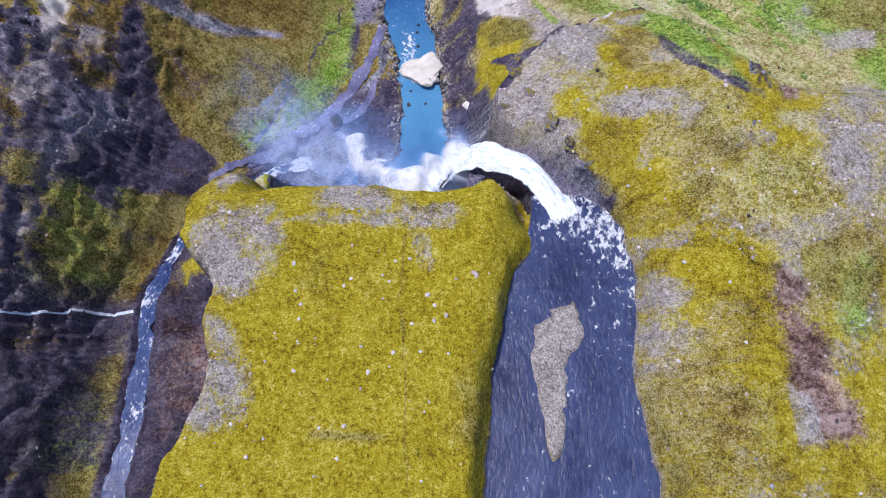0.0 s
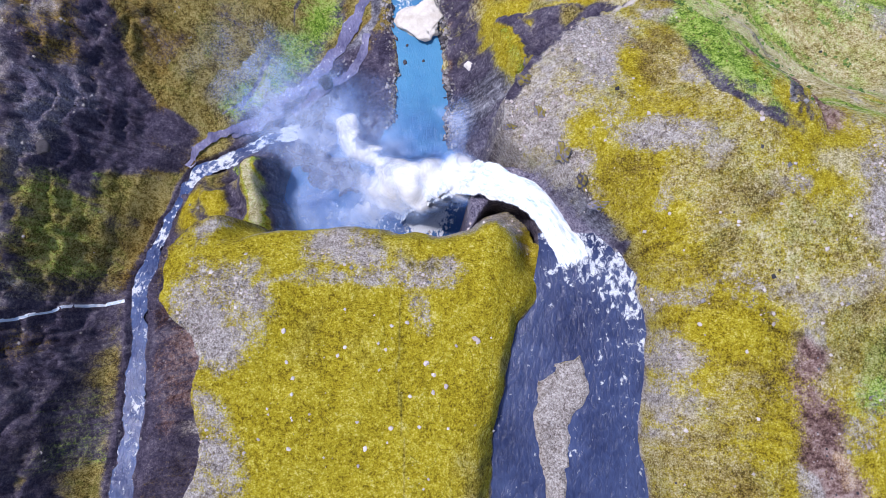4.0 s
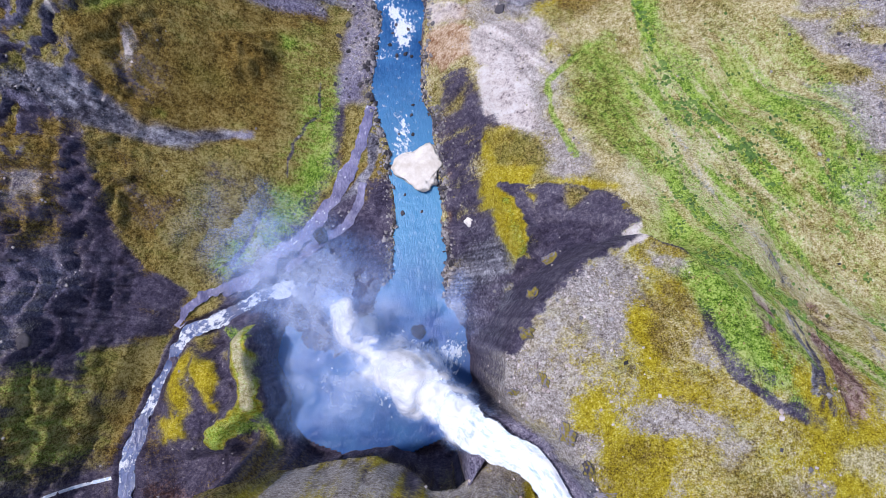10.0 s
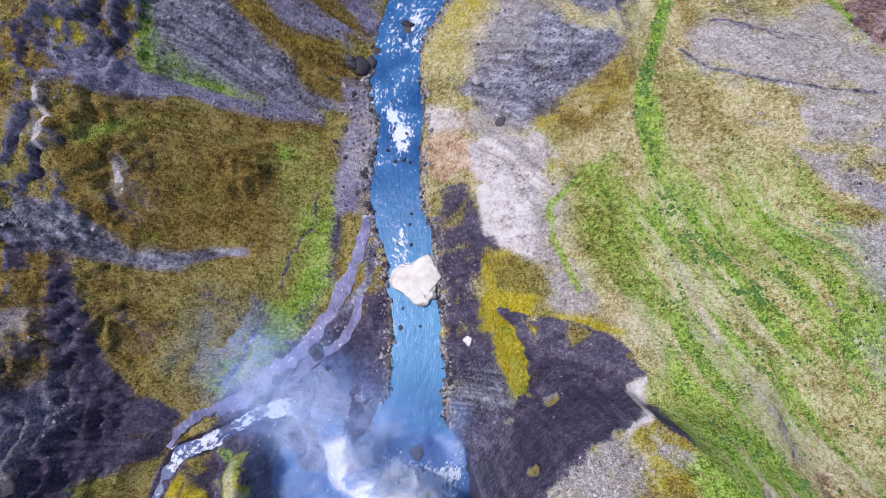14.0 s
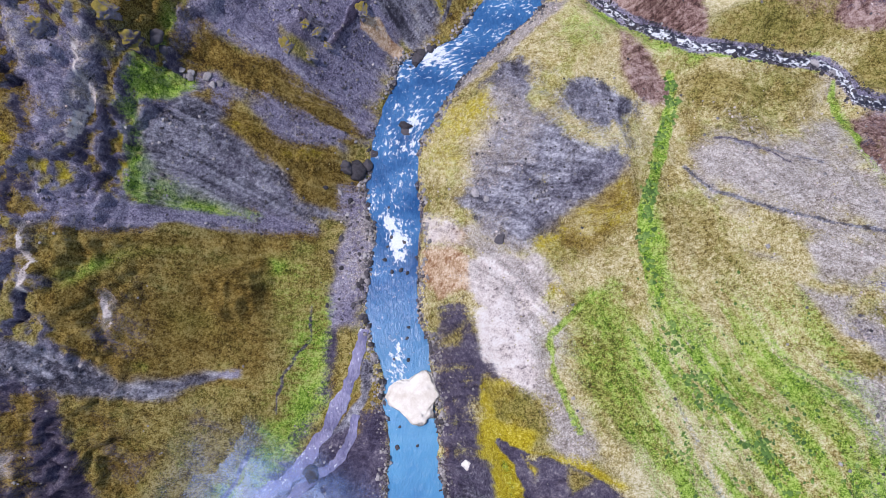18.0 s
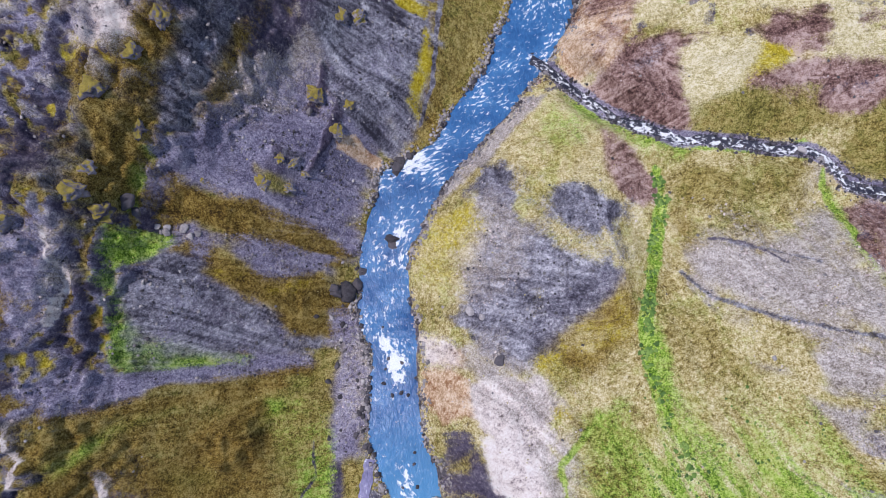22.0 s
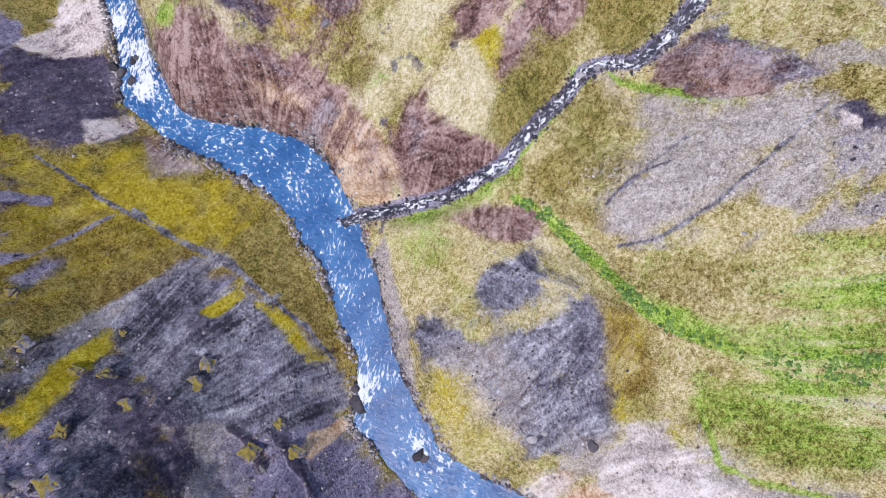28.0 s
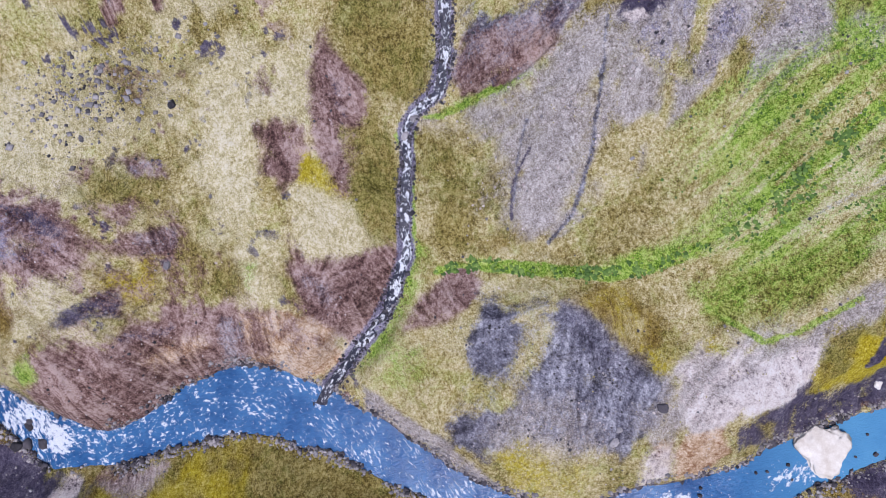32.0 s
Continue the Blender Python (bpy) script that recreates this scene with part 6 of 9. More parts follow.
patch("rock", [(16.4, 173.1), (27.1, 175.9), (30.7, 164.7), (25.3, 160.0), (18.0, 163.4)], most=0.45, edge=2.0)
patch("red", [(46.9, 213.8), (53.9, 223.0), (66.9, 228.3), (67.1, 220.5), (63.5, 212.2), (65.1, 204.7), (58.1, 203.9), (52.7, 210.1)])
patch("sand", [(67.5, 223.5), (75.2, 224.5), (85.0, 223.6), (80.7, 215.3), (72.2, 211.8), (67.5, 205.4), (64.8, 212.0)], most=0.8)
patch("red", [(79.9, 211.0), (95.3, 215.1), (110.2, 212.5), (108.7, 204.4), (98.6, 203.5), (85.9, 207.5)])
patch("olive", [(65.0, 200.8), (76.0, 207.7), (88.5, 206.0), (98.6, 203.5), (88.3, 198.4), (76.3, 197.8)])
patch("olive", [(97.7, 195.6), (108.5, 200.6), (106.5, 187.5), (97.8, 188.8)])
patch("green", [(40.2, 218.2), (46.9, 213.8), (49.8, 204.8), (58.0, 198.8), (64.1, 196.3), (58.0, 194.2), (49.9, 199.7), (40.4, 207.6)])
patch("slate", [(2.8, 96.4), (11.8, 98.7), (16.5, 86.3), (15.2, 79.2), (11.5, 71.3), (9.6, 66.1), (2.8, 52.3), (1.4, 76.9)])
patch("gravel", [(91.9, 146.6), (93.3, 138.6), (95.7, 130.9), (88.1, 133.6), (80.5, 137.2), (75.9, 143.7), (77.4, 148.4)])
patch("gravel", [(89.0, 128.9), (93.9, 123.4), (95.3, 119.4), (88.6, 120.9), (81.4, 127.5), (73.5, 135.0), (75.1, 138.2)])
patch("gravel", [(93.6, 113.0), (93.9, 105.8), (83.1, 106.4), (80.6, 113.5), (75.0, 118.6), (73.9, 121.7), (81.8, 122.3)])
patch("olive", [(75.4, 145.0), (80.3, 137.2), (87.9, 133.6), (90.1, 129.4), (87.7, 129.1), (73.3, 135.0), (72.1, 141.6)], most=0.85)
patch("olive", [(72.9, 133.8), (81.1, 127.0), (88.3, 120.4), (90.7, 116.8), (90.2, 113.6), (86.9, 114.7), (80.7, 122.2), (73.5, 122.1), (72.0, 127.3)], most=0.85)
patch("olive", [(70.2, 152.8), (76.0, 146.2), (70.8, 139.3), (70.0, 127.0), (60.8, 132.6), (57.6, 145.9), (56.2, 156.7)], most=0.7, edge=3.0)
patch("olive", [(32.4, 139.7), (41.5, 129.5), (49.4, 106.7), (34.9, 107.3), (31.2, 120.5), (27.1, 133.6)], most=0.5, edge=3.0)
patch("green", [(13.0, 102.5), (15.3, 101.1), (19.9, 91.1), (18.1, 86.4), (15.5, 86.2), (12.9, 94.8)], most=0.6)
patch("green", [(18.2, 101.9), (20.9, 100.8), (21.4, 97.4), (19.2, 98.4)], most=0.5)
patch("scree", [(91.9, 146.6), (93.3, 138.6), (95.7, 130.9), (88.1, 133.6), (80.5, 137.2), (75.9, 143.7), (77.4, 148.4)], most=0.45)
patch("scree", [(89.0, 128.9), (93.9, 123.4), (95.3, 119.4), (88.6, 120.9), (81.4, 127.5), (73.5, 135.0), (75.1, 138.2)], most=0.45)
patch("scree", [(93.6, 113.0), (93.9, 105.8), (83.1, 106.4), (80.6, 113.5), (75.0, 118.6), (73.9, 121.7), (81.8, 122.3)], most=0.45)
patch("straw", [(38.8, 218.3), (46.5, 206.4), (61.3, 194.2), (56.7, 178.6), (47.6, 156.6), (29.9, 143.8), (21.1, 142.7), (13.0, 150.2), (-1.9, 158.1), (-6.6, 169.1), (0.2, 184.9), (11.9, 191.2), (23.6, 201.2)], most=0.95, edge=2.5)
patch("straw", [(70.6, 184.4), (91.9, 185.6), (92.3, 165.4), (95.1, 154.5), (78.2, 128.2), (64.7, 127.1), (64.4, 142.5), (60.9, 157.9)], most=0.95, edge=3.0)
patch("sand", [(36.9, 214.9), (45.4, 204.8), (52.8, 180.8), (46.8, 168.5), (40.2, 172.0), (36.7, 192.8)], most=0.5, edge=4.0)
patch("moss", [(0.5, 186.4), (11.2, 188.4), (15.0, 182.3), (12.6, 175.1), (1.4, 168.6), (-3.1, 173.8)], most=0.55, edge=2.0)
patch("green", [(0.5, 186.4), (11.2, 188.4), (15.0, 182.3), (12.6, 175.1), (1.4, 168.6), (-3.1, 173.8)], most=0.35, edge=2.0)
patch("green", [(37.1, 218.2), (44.3, 205.6), (37.0, 196.0), (27.7, 198.5), (24.0, 202.8)], most=0.35, edge=2.0)
patch("red", [(45.9, 204.5), (51.8, 199.5), (57.7, 190.0), (55.1, 183.7), (48.6, 186.4), (43.7, 193.9)], edge=1.0)
patch("slate", [(32.4, 190.5), (38.5, 190.4), (49.0, 184.6), (44.7, 177.2), (36.2, 178.9), (30.1, 183.9)], most=0.85, edge=1.5)
patch("gravel", [(36.2, 178.9), (43.3, 176.4), (40.6, 170.3), (33.4, 174.4)], most=0.5, edge=2.0)
patch("slate", [(15.6, 199.3), (22.7, 197.4), (20.9, 187.6), (14.8, 189.2), (13.2, 194.7)], most=0.75, edge=1.0)
patch("rock", [(16.6, 198.7), (22.3, 196.8), (20.7, 188.6), (15.6, 190.8)], most=0.4, edge=1.0)
patch("slate", [(16.7, 188.5), (28.0, 177.4), (33.8, 170.4), (35.4, 163.1), (27.9, 154.2), (21.5, 150.5), (15.3, 149.2), (11.4, 152.4), (14.0, 162.5), (9.5, 170.7), (9.7, 179.7)], most=0.85, edge=2.5)
patch("gravel", [(13.6, 187.0), (24.0, 178.1), (18.8, 165.9), (10.4, 169.5), (7.2, 178.0)], most=0.6, edge=2.5)
patch("slate", [(36.2, 169.9), (42.9, 168.4), (40.7, 163.1), (31.9, 159.3)], most=0.8, edge=1.0)
patch("rock", [(22.1, 174.6), (34.9, 167.6), (41.7, 167.6), (40.5, 163.2), (31.3, 158.2), (23.9, 152.0), (16.0, 153.0), (17.5, 163.7)], most=0.4, edge=2.5)
patch("rock", [(37.7, 169.7), (42.6, 168.2), (40.6, 163.5), (36.1, 163.5)], most=0.5, edge=0.8)
patch("moss", [(35.1, 169.3), (36.1, 164.9), (34.2, 163.5)], most=0.9, edge=0.6)
patch("moss", [(41.7, 165.4), (47.4, 155.3), (35.8, 148.8), (24.5, 146.4), (22.3, 150.8), (33.0, 158.7)], most=0.45, edge=2.0)
patch("rust", [(41.6, 164.0), (46.9, 155.6), (39.1, 150.0), (28.0, 147.3), (31.7, 156.6)], most=0.4, edge=3.0)
patch("moss", [(21.8, 151.0), (28.5, 153.9), (28.8, 151.0), (23.0, 148.4)], most=0.8, edge=0.8)
patch("rock", [(6.9, 164.5), (14.6, 160.8), (13.6, 157.6), (6.0, 161.3)], most=0.7, edge=0.8)
patch("olive", [(-4.5, 169.7), (7.5, 164.2), (3.2, 158.9), (-6.3, 161.8)], most=0.6, edge=2.0)
patch("gravel", [(68.0, 178.0), (80.8, 171.9), (92.1, 185.5), (89.9, 176.2), (91.5, 166.0), (95.8, 155.4), (90.7, 149.0), (84.5, 152.7), (65.8, 156.5), (61.7, 160.4), (64.2, 172.4)], most=0.45, edge=4.0)
patch("gravel", [(87.4, 162.4), (94.0, 156.7), (89.7, 152.9), (85.1, 158.0)], most=0.5, edge=2.0)
patch("gravel", [(68.1, 170.0), (78.7, 166.6), (86.6, 158.5), (76.1, 160.5), (67.1, 164.6)], most=0.4, edge=2.0)
patch("olive", [(66.6, 157.5), (89.5, 147.1), (87.1, 144.5), (78.4, 147.5), (69.5, 150.4)], most=0.45, edge=3.0)
patch("gravel", [(76.4, 148.6), (82.4, 147.2), (88.0, 145.3), (83.7, 138.8), (78.2, 139.9), (76.1, 145.5)], most=0.85, edge=1.2)
patch("gravel", [(73.4, 139.2), (82.2, 135.9), (79.8, 131.0), (75.1, 135.2)], most=0.85, edge=1.2)
patch("gravel", [(65.3, 147.3), (72.7, 145.4), (72.1, 142.4), (66.5, 144.1)], most=0.6, edge=1.2)
patch("gravel", [(66.7, 128.6), (74.7, 126.1), (75.3, 122.1), (69.9, 123.1)], most=0.6, edge=2.0)
patch("olive", [(54.8, 158.4), (64.0, 145.3), (66.8, 131.1), (59.4, 127.4), (55.2, 139.4), (54.7, 150.1)], most=0.4, edge=4.0)
patch("green", [(49.6, 142.1), (58.2, 132.9), (66.2, 121.3), (69.0, 115.2), (66.9, 112.7), (57.3, 116.7), (51.4, 126.4), (47.9, 135.2)], most=0.35, edge=4.0)
patch("straw", [(8.4, 132.4), (15.6, 122.4), (24.2, 105.4), (32.7, 99.3), (23.7, 140.1), (22.6, 144.1)], most=0.8, edge=2.0)
patch("pale", [(-4.1, 158.1), (3.2, 156.4), (7.5, 148.8), (-4.0, 149.9)], most=0.6, edge=1.5)
patch("cream", [(-4.0, 149.9), (7.0, 147.4), (7.9, 137.7), (-2.4, 139.6)], most=0.9, edge=1.0)
patch("pale", [(8.6, 147.3), (22.7, 145.4), (23.5, 137.5), (24.2, 132.4), (21.6, 122.5), (24.7, 115.6), (29.1, 109.2), (28.1, 104.8), (23.2, 106.4), (19.1, 115.3), (14.4, 121.1), (8.4, 132.4), (7.4, 140.5)], most=0.9, edge=1.5)
patch("gravel", [(23.8, 121.4), (28.7, 111.4), (32.2, 105.4), (29.1, 103.8), (25.0, 112.2), (22.2, 121.3)], most=0.7, edge=1.5)
patch("olive", [(-3.8, 136.9), (8.4, 132.4), (13.2, 122.3), (0.5, 121.6), (-3.9, 127.0)], most=0.6, edge=1.5)
patch("rock", [(1.8, 135.2), (8.4, 132.4), (9.6, 124.7), (3.2, 127.2)], most=0.5, edge=1.5)
patch("rock", [(0.5, 120.2), (10.8, 124.2), (13.2, 119.2), (9.7, 111.8), (12.1, 104.7), (18.7, 101.3), (28.1, 102.8), (32.7, 99.3), (33.5, 97.3), (0.6, 88.7)], most=0.85, edge=1.5)
patch("moss", [(10.3, 117.1), (15.6, 119.3), (24.6, 113.3), (23.3, 108.7), (18.8, 103.6), (13.2, 104.9), (9.7, 110.5)], most=0.85, edge=1.0)
patch("olive", [(15.6, 115.1), (24.6, 113.3), (23.3, 108.7), (18.9, 105.8)], most=0.4, edge=1.0)
patch("moss", [(12.6, 101.2), (15.3, 99.6), (16.3, 94.1), (12.6, 92.5)], most=0.85, edge=0.7)
patch("moss", [(18.2, 101.2), (20.9, 100.5), (21.9, 94.9), (19.1, 97.0)], most=0.8, edge=0.7)
patch("olive", [(24.0, 101.1), (30.1, 100.8), (31.7, 97.0), (23.8, 95.7)], most=0.6, edge=1.5)
patch("moss", [(19.9, 103.8), (28.2, 103.8), (37.2, 100.0), (35.1, 98.9), (28.0, 101.7)], most=0.8, edge=0.7)
patch("green", [(31.7, 132.4), (38.0, 137.3), (44.2, 122.9), (43.3, 109.9), (39.0, 109.8), (34.1, 122.8)], most=0.5, edge=4.0)
patch("olive", [(-38.3, 276.6), (-27.7, 275.7), (-32.6, 260.9), (-38.5, 254.3), (-44.3, 259.1)], most=0.4, edge=2.0)
patch("scree", [(-45.8, 255.1), (-37.2, 255.0), (-29.8, 252.7), (-33.9, 235.3), (-39.4, 227.4), (-43.9, 226.1), (-52.5, 217.6), (-57.1, 220.0)], most=0.85, edge=2.0)
patch("pale", [(-47.9, 233.3), (-41.4, 231.7), (-43.3, 227.7), (-49.7, 225.6), (-52.9, 221.0), (-53.6, 227.6)], most=0.6, edge=1.0)
patch("gravel", [(-45.8, 255.1), (-41.1, 250.1), (-38.8, 247.7), (-41.1, 243.2), (-47.0, 246.4)], most=0.7, edge=1.5)
patch("slate", [(-30.4, 253.4), (-23.9, 252.4), (-29.7, 233.6), (-39.1, 221.1), (-46.8, 208.3), (-47.6, 206.2), (-50.7, 206.9), (-42.5, 222.2), (-33.4, 236.1)], most=0.85, edge=1.5)
patch("rock", [(-32.7, 246.1), (-32.0, 239.6), (-41.9, 222.1), (-49.8, 207.6), (-50.3, 207.9), (-41.5, 223.9)], most=0.5, edge=1.5)
patch("rust", [(-49.7, 224.6), (-40.3, 226.5), (-45.4, 218.9), (-54.5, 204.5), (-62.2, 209.3), (-53.8, 216.1)], most=0.6, edge=2.0)
patch("rust", [(-29.5, 235.7), (-29.0, 233.6), (-36.7, 220.5), (-40.7, 212.6), (-47.9, 205.2), (-44.0, 214.0), (-36.9, 225.2)], most=0.75, edge=1.0)
patch("moss", [(-29.6, 235.7), (-29.0, 234.1), (-32.0, 229.9), (-32.1, 230.9)], most=0.6, edge=1.0)
patch("rust", [(-39.0, 228.9), (-37.2, 230.7), (-41.5, 223.9), (-43.2, 223.2)], most=0.6, edge=1.0)
patch("olive", [(-59.5, 213.0), (-51.7, 206.3), (-62.1, 186.6), (-70.3, 194.0)], most=0.5, edge=2.0)
patch("slate", [(-62.6, 208.5), (-60.3, 205.0), (-64.8, 190.1), (-70.3, 194.0)], most=0.5, edge=2.0)
patch("green", [(-54.8, 201.1), (-53.7, 200.8), (-60.3, 190.0), (-61.5, 190.9)], most=0.8, edge=0.8)
patch("slate", [(-32.1, 262.1), (-21.5, 265.4), (6.6, 257.9), (7.0, 254.3), (-14.8, 260.0), (-26.4, 260.3)], most=0.7, edge=1.5)
patch("moss", [(-33.2, 258.1), (-26.7, 259.9), (-14.2, 260.7), (-15.3, 256.9), (-27.4, 254.4), (-34.2, 253.8)], most=0.8, edge=1.0)
patch("slate", [(-20.2, 255.2), (-2.7, 248.9), (5.4, 240.3), (0.4, 232.8), (-17.4, 240.4), (-21.6, 246.0)], most=0.6, edge=1.5)
patch("rock", [(-24.2, 246.0), (-20.0, 237.7), (-26.4, 229.9), (-32.1, 229.0)], most=0.35, edge=2.0)
patch("gravel", [(-19.5, 233.3), (-23.9, 227.0), (-35.1, 221.6), (-39.1, 216.7), (-36.0, 221.6)], most=0.45, edge=1.5)
patch("green", [(-64.7, 176.6), (-57.3, 183.4), (-53.9, 182.8), (-63.6, 176.2)], most=0.7, edge=0.8)
patch("green", [(-58.1, 197.6), (-56.2, 198.7), (-59.7, 192.5), (-61.0, 191.5)], most=0.7, edge=0.8)
patch("slate", [(-64.4, 176.6), (-53.0, 182.5), (-48.9, 177.3), (-42.7, 171.2), (-35.9, 166.3), (-36.9, 162.0), (-29.8, 159.6), (-31.2, 154.1), (-43.9, 156.8), (-51.8, 158.0), (-57.1, 162.8), (-64.4, 164.2)], most=0.85, edge=1.5)
patch("rock", [(-57.8, 173.1), (-49.0, 173.7), (-36.7, 165.2), (-39.2, 161.1), (-51.5, 163.9)], most=0.35, edge=2.0)
patch("green", [(-64.9, 174.9), (-64.1, 176.2), (-64.3, 163.0), (-57.8, 162.6), (-51.7, 159.1), (-43.9, 157.0), (-45.1, 155.1), (-54.7, 156.3), (-65.6, 155.9)], most=0.6, edge=1.5)
patch("rust", [(-55.5, 196.5), (-51.0, 195.1), (-40.2, 192.5), (-33.9, 189.9), (-25.0, 186.8), (-23.2, 181.8), (-29.7, 182.4), (-37.3, 183.7), (-49.0, 188.4), (-55.7, 193.5)], most=0.8, edge=1.0)
patch("scree", [(-51.1, 185.5), (-34.1, 183.6), (-24.9, 179.6), (-29.8, 175.8), (-38.5, 174.7), (-44.7, 179.2)], most=0.7, edge=1.0)
patch("rust", [(-49.8, 176.3), (-43.7, 179.0), (-38.5, 173.4), (-27.4, 175.8), (-26.2, 168.6), (-29.9, 161.1), (-34.5, 161.6), (-36.5, 167.6), (-47.0, 174.1)], most=0.7, edge=1.0)
patch("moss", [(-49.8, 176.3), (-43.7, 179.0), (-38.5, 173.4), (-27.4, 175.8), (-29.7, 171.7), (-38.6, 170.8), (-47.0, 174.1)], most=0.4, edge=1.0)
patch("scree", [(-74.8, 156.4), (-65.4, 155.9), (-43.9, 156.6), (-30.5, 156.2), (-31.1, 152.7), (-51.8, 151.8), (-68.3, 152.6), (-74.6, 152.5)], most=0.8, edge=1.0)
patch("rust", [(-74.8, 148.6), (-67.0, 149.3), (-31.1, 152.1), (-29.3, 136.4), (-33.9, 125.7), (-42.9, 118.2), (-62.1, 119.9), (-67.8, 120.2), (-76.6, 129.4), (-78.8, 134.5), (-76.8, 145.5)], most=0.6, edge=2.0)
patch("olive", [(-64.2, 146.3), (-52.0, 149.4), (-31.2, 151.4), (-30.7, 136.4), (-46.5, 120.8), (-62.1, 119.9)], most=0.5, edge=2.0)
patch("green", [(-76.9, 136.6), (-73.1, 141.0), (-65.8, 146.2), (-56.4, 148.8), (-55.4, 146.4), (-64.2, 143.8), (-71.5, 138.7), (-75.3, 135.5)], most=0.5, edge=1.5)
patch("rust", [(-55.2, 140.3), (-47.9, 143.5), (-41.5, 140.1), (-43.2, 132.8), (-50.9, 133.8)], most=0.85, edge=1.2)
patch("rust", [(-49.8, 149.6), (-41.7, 149.2), (-41.8, 144.0), (-49.0, 144.5)], most=0.75, edge=1.2)
patch("rock", [(-70.7, 137.1), (-60.3, 139.9), (-61.2, 128.3), (-67.3, 120.1), (-73.3, 126.1)], most=0.55, edge=1.2)
patch("rust", [(-76.5, 134.5), (-71.0, 138.0), (-70.5, 133.9), (-74.2, 129.4)], most=0.7, edge=1.0)
patch("gravel", [(-69.7, 137.1), (-67.5, 137.2), (-68.2, 130.6), (-71.3, 128.1)], most=0.8, edge=0.6)
patch("green", [(-41.2, 146.9), (-36.8, 145.8), (-38.1, 142.6), (-41.2, 143.3)], most=0.8, edge=1.0)
patch("slate", [(-85.9, 127.2), (-75.9, 124.0), (-68.6, 119.2), (-59.4, 119.7), (-50.9, 119.5), (-52.2, 117.6), (-59.1, 116.2), (-61.8, 112.5), (-67.5, 114.1), (-77.2, 119.5), (-85.7, 120.9)], most=0.85, edge=1.2)
patch("green", [(-28.6, 136.4), (-28.3, 125.7), (-33.7, 115.3), (-38.4, 105.2), (-42.0, 102.8), (-42.6, 110.7), (-40.6, 118.1), (-36.3, 125.7), (-34.2, 132.4)], most=0.65, edge=1.5)
patch("olive", [(-78.7, 115.2), (-66.7, 115.4), (-49.7, 115.8), (-40.6, 113.0), (-44.4, 101.5), (-54.5, 95.9), (-59.1, 90.5), (-75.9, 92.5), (-76.7, 101.5)], most=0.6, edge=2.0)
patch("rust", [(-76.6, 115.2), (-66.7, 115.4), (-49.5, 113.4), (-52.2, 98.3), (-73.4, 95.0)], most=0.35, edge=3.0)
patch("rock", [(-83.1, 112.0), (-79.1, 112.0), (-76.7, 101.5), (-75.9, 92.5), (-83.4, 95.1)], most=0.9, edge=1.0)
patch("rock", [(1.2, 79.9), (15.1, 83.2), (14.0, 71.4), (10.7, 66.0), (9.8, 57.7), (2.6, 51.7), (0.4, 67.2)], most=0.85, edge=1.2)
patch("scree", [(1.9, 78.5), (12.8, 81.0), (12.3, 72.4), (8.5, 62.1), (2.6, 55.8)], most=0.4, edge=2.0)
patch("rock", [(14.5, 77.1), (14.0, 73.4), (9.7, 60.4), (6.5, 54.2), (5.1, 55.0), (8.9, 62.3)], most=0.8, edge=0.8)
patch("rust", [(-76.9, 132.2), (-38.6, 148.9), (-33.1, 141.1), (-43.0, 125.0), (-63.9, 114.2), (-70.0, 114.6), (-73.0, 121.5), (-65.3, 127.5)], most=0.5, edge=3.0)
patch("green", [(-46.0, 146.5), (-30.6, 151.5), (-27.2, 132.5), (-32.8, 128.8), (-43.2, 138.1)], most=0.45, edge=2.0)
patch("green", [(-62.7, 134.0), (-51.7, 134.1), (-50.5, 128.0), (-59.2, 126.7)], most=0.4, edge=2.0)
patch("sand", [(124.5, 297.9), (123.9, 284.0), (105.2, 269.9), (93.3, 271.3), (97.9, 281.4), (107.8, 290.4), (112.5, 298.2)], most=0.75, edge=2.0)
patch("sand", [(114.2, 235.1), (112.9, 210.2), (103.0, 212.3), (97.8, 220.7), (97.0, 228.5), (81.3, 232.9), (58.5, 238.4), (60.4, 245.0), (81.8, 239.7), (94.5, 244.6)], most=0.65, edge=3.0)
patch("red", [(111.8, 298.2), (103.7, 292.5), (95.2, 283.7), (91.6, 276.3), (84.4, 274.2), (75.7, 276.6), (77.7, 291.0), (78.6, 299.5)], most=0.85, edge=1.2)
patch("scree", [(108.3, 298.1), (99.6, 292.5), (89.8, 283.6), (83.1, 277.8), (81.3, 290.3), (82.4, 299.2)], most=0.45, edge=2.0)
patch("rock", [(96.7, 289.8), (92.9, 281.0), (86.8, 274.5), (84.7, 276.4), (91.4, 286.2)], most=0.75, edge=0.8)
patch("rust", [(79.9, 299.4), (78.4, 291.5), (69.1, 293.4), (59.0, 293.7), (59.7, 316.8)], most=0.5, edge=1.0)
patch("olive", [(103.9, 272.3), (99.9, 261.6), (95.0, 253.6), (83.8, 252.4), (82.9, 257.9), (88.0, 266.9), (95.9, 272.4)], most=0.6, edge=2.0)
patch("red", [(101.3, 262.1), (102.0, 256.1), (97.4, 249.6), (93.6, 250.5), (95.3, 257.8)], most=0.8, edge=1.0)
patch("slate", [(101.3, 262.1), (102.0, 256.1), (97.4, 249.6), (93.6, 250.5), (95.3, 257.8)], most=0.4, edge=1.0)
patch("red", [(90.6, 266.6), (90.5, 259.3), (85.4, 262.3), (86.2, 265.8)], most=0.7, edge=1.0)
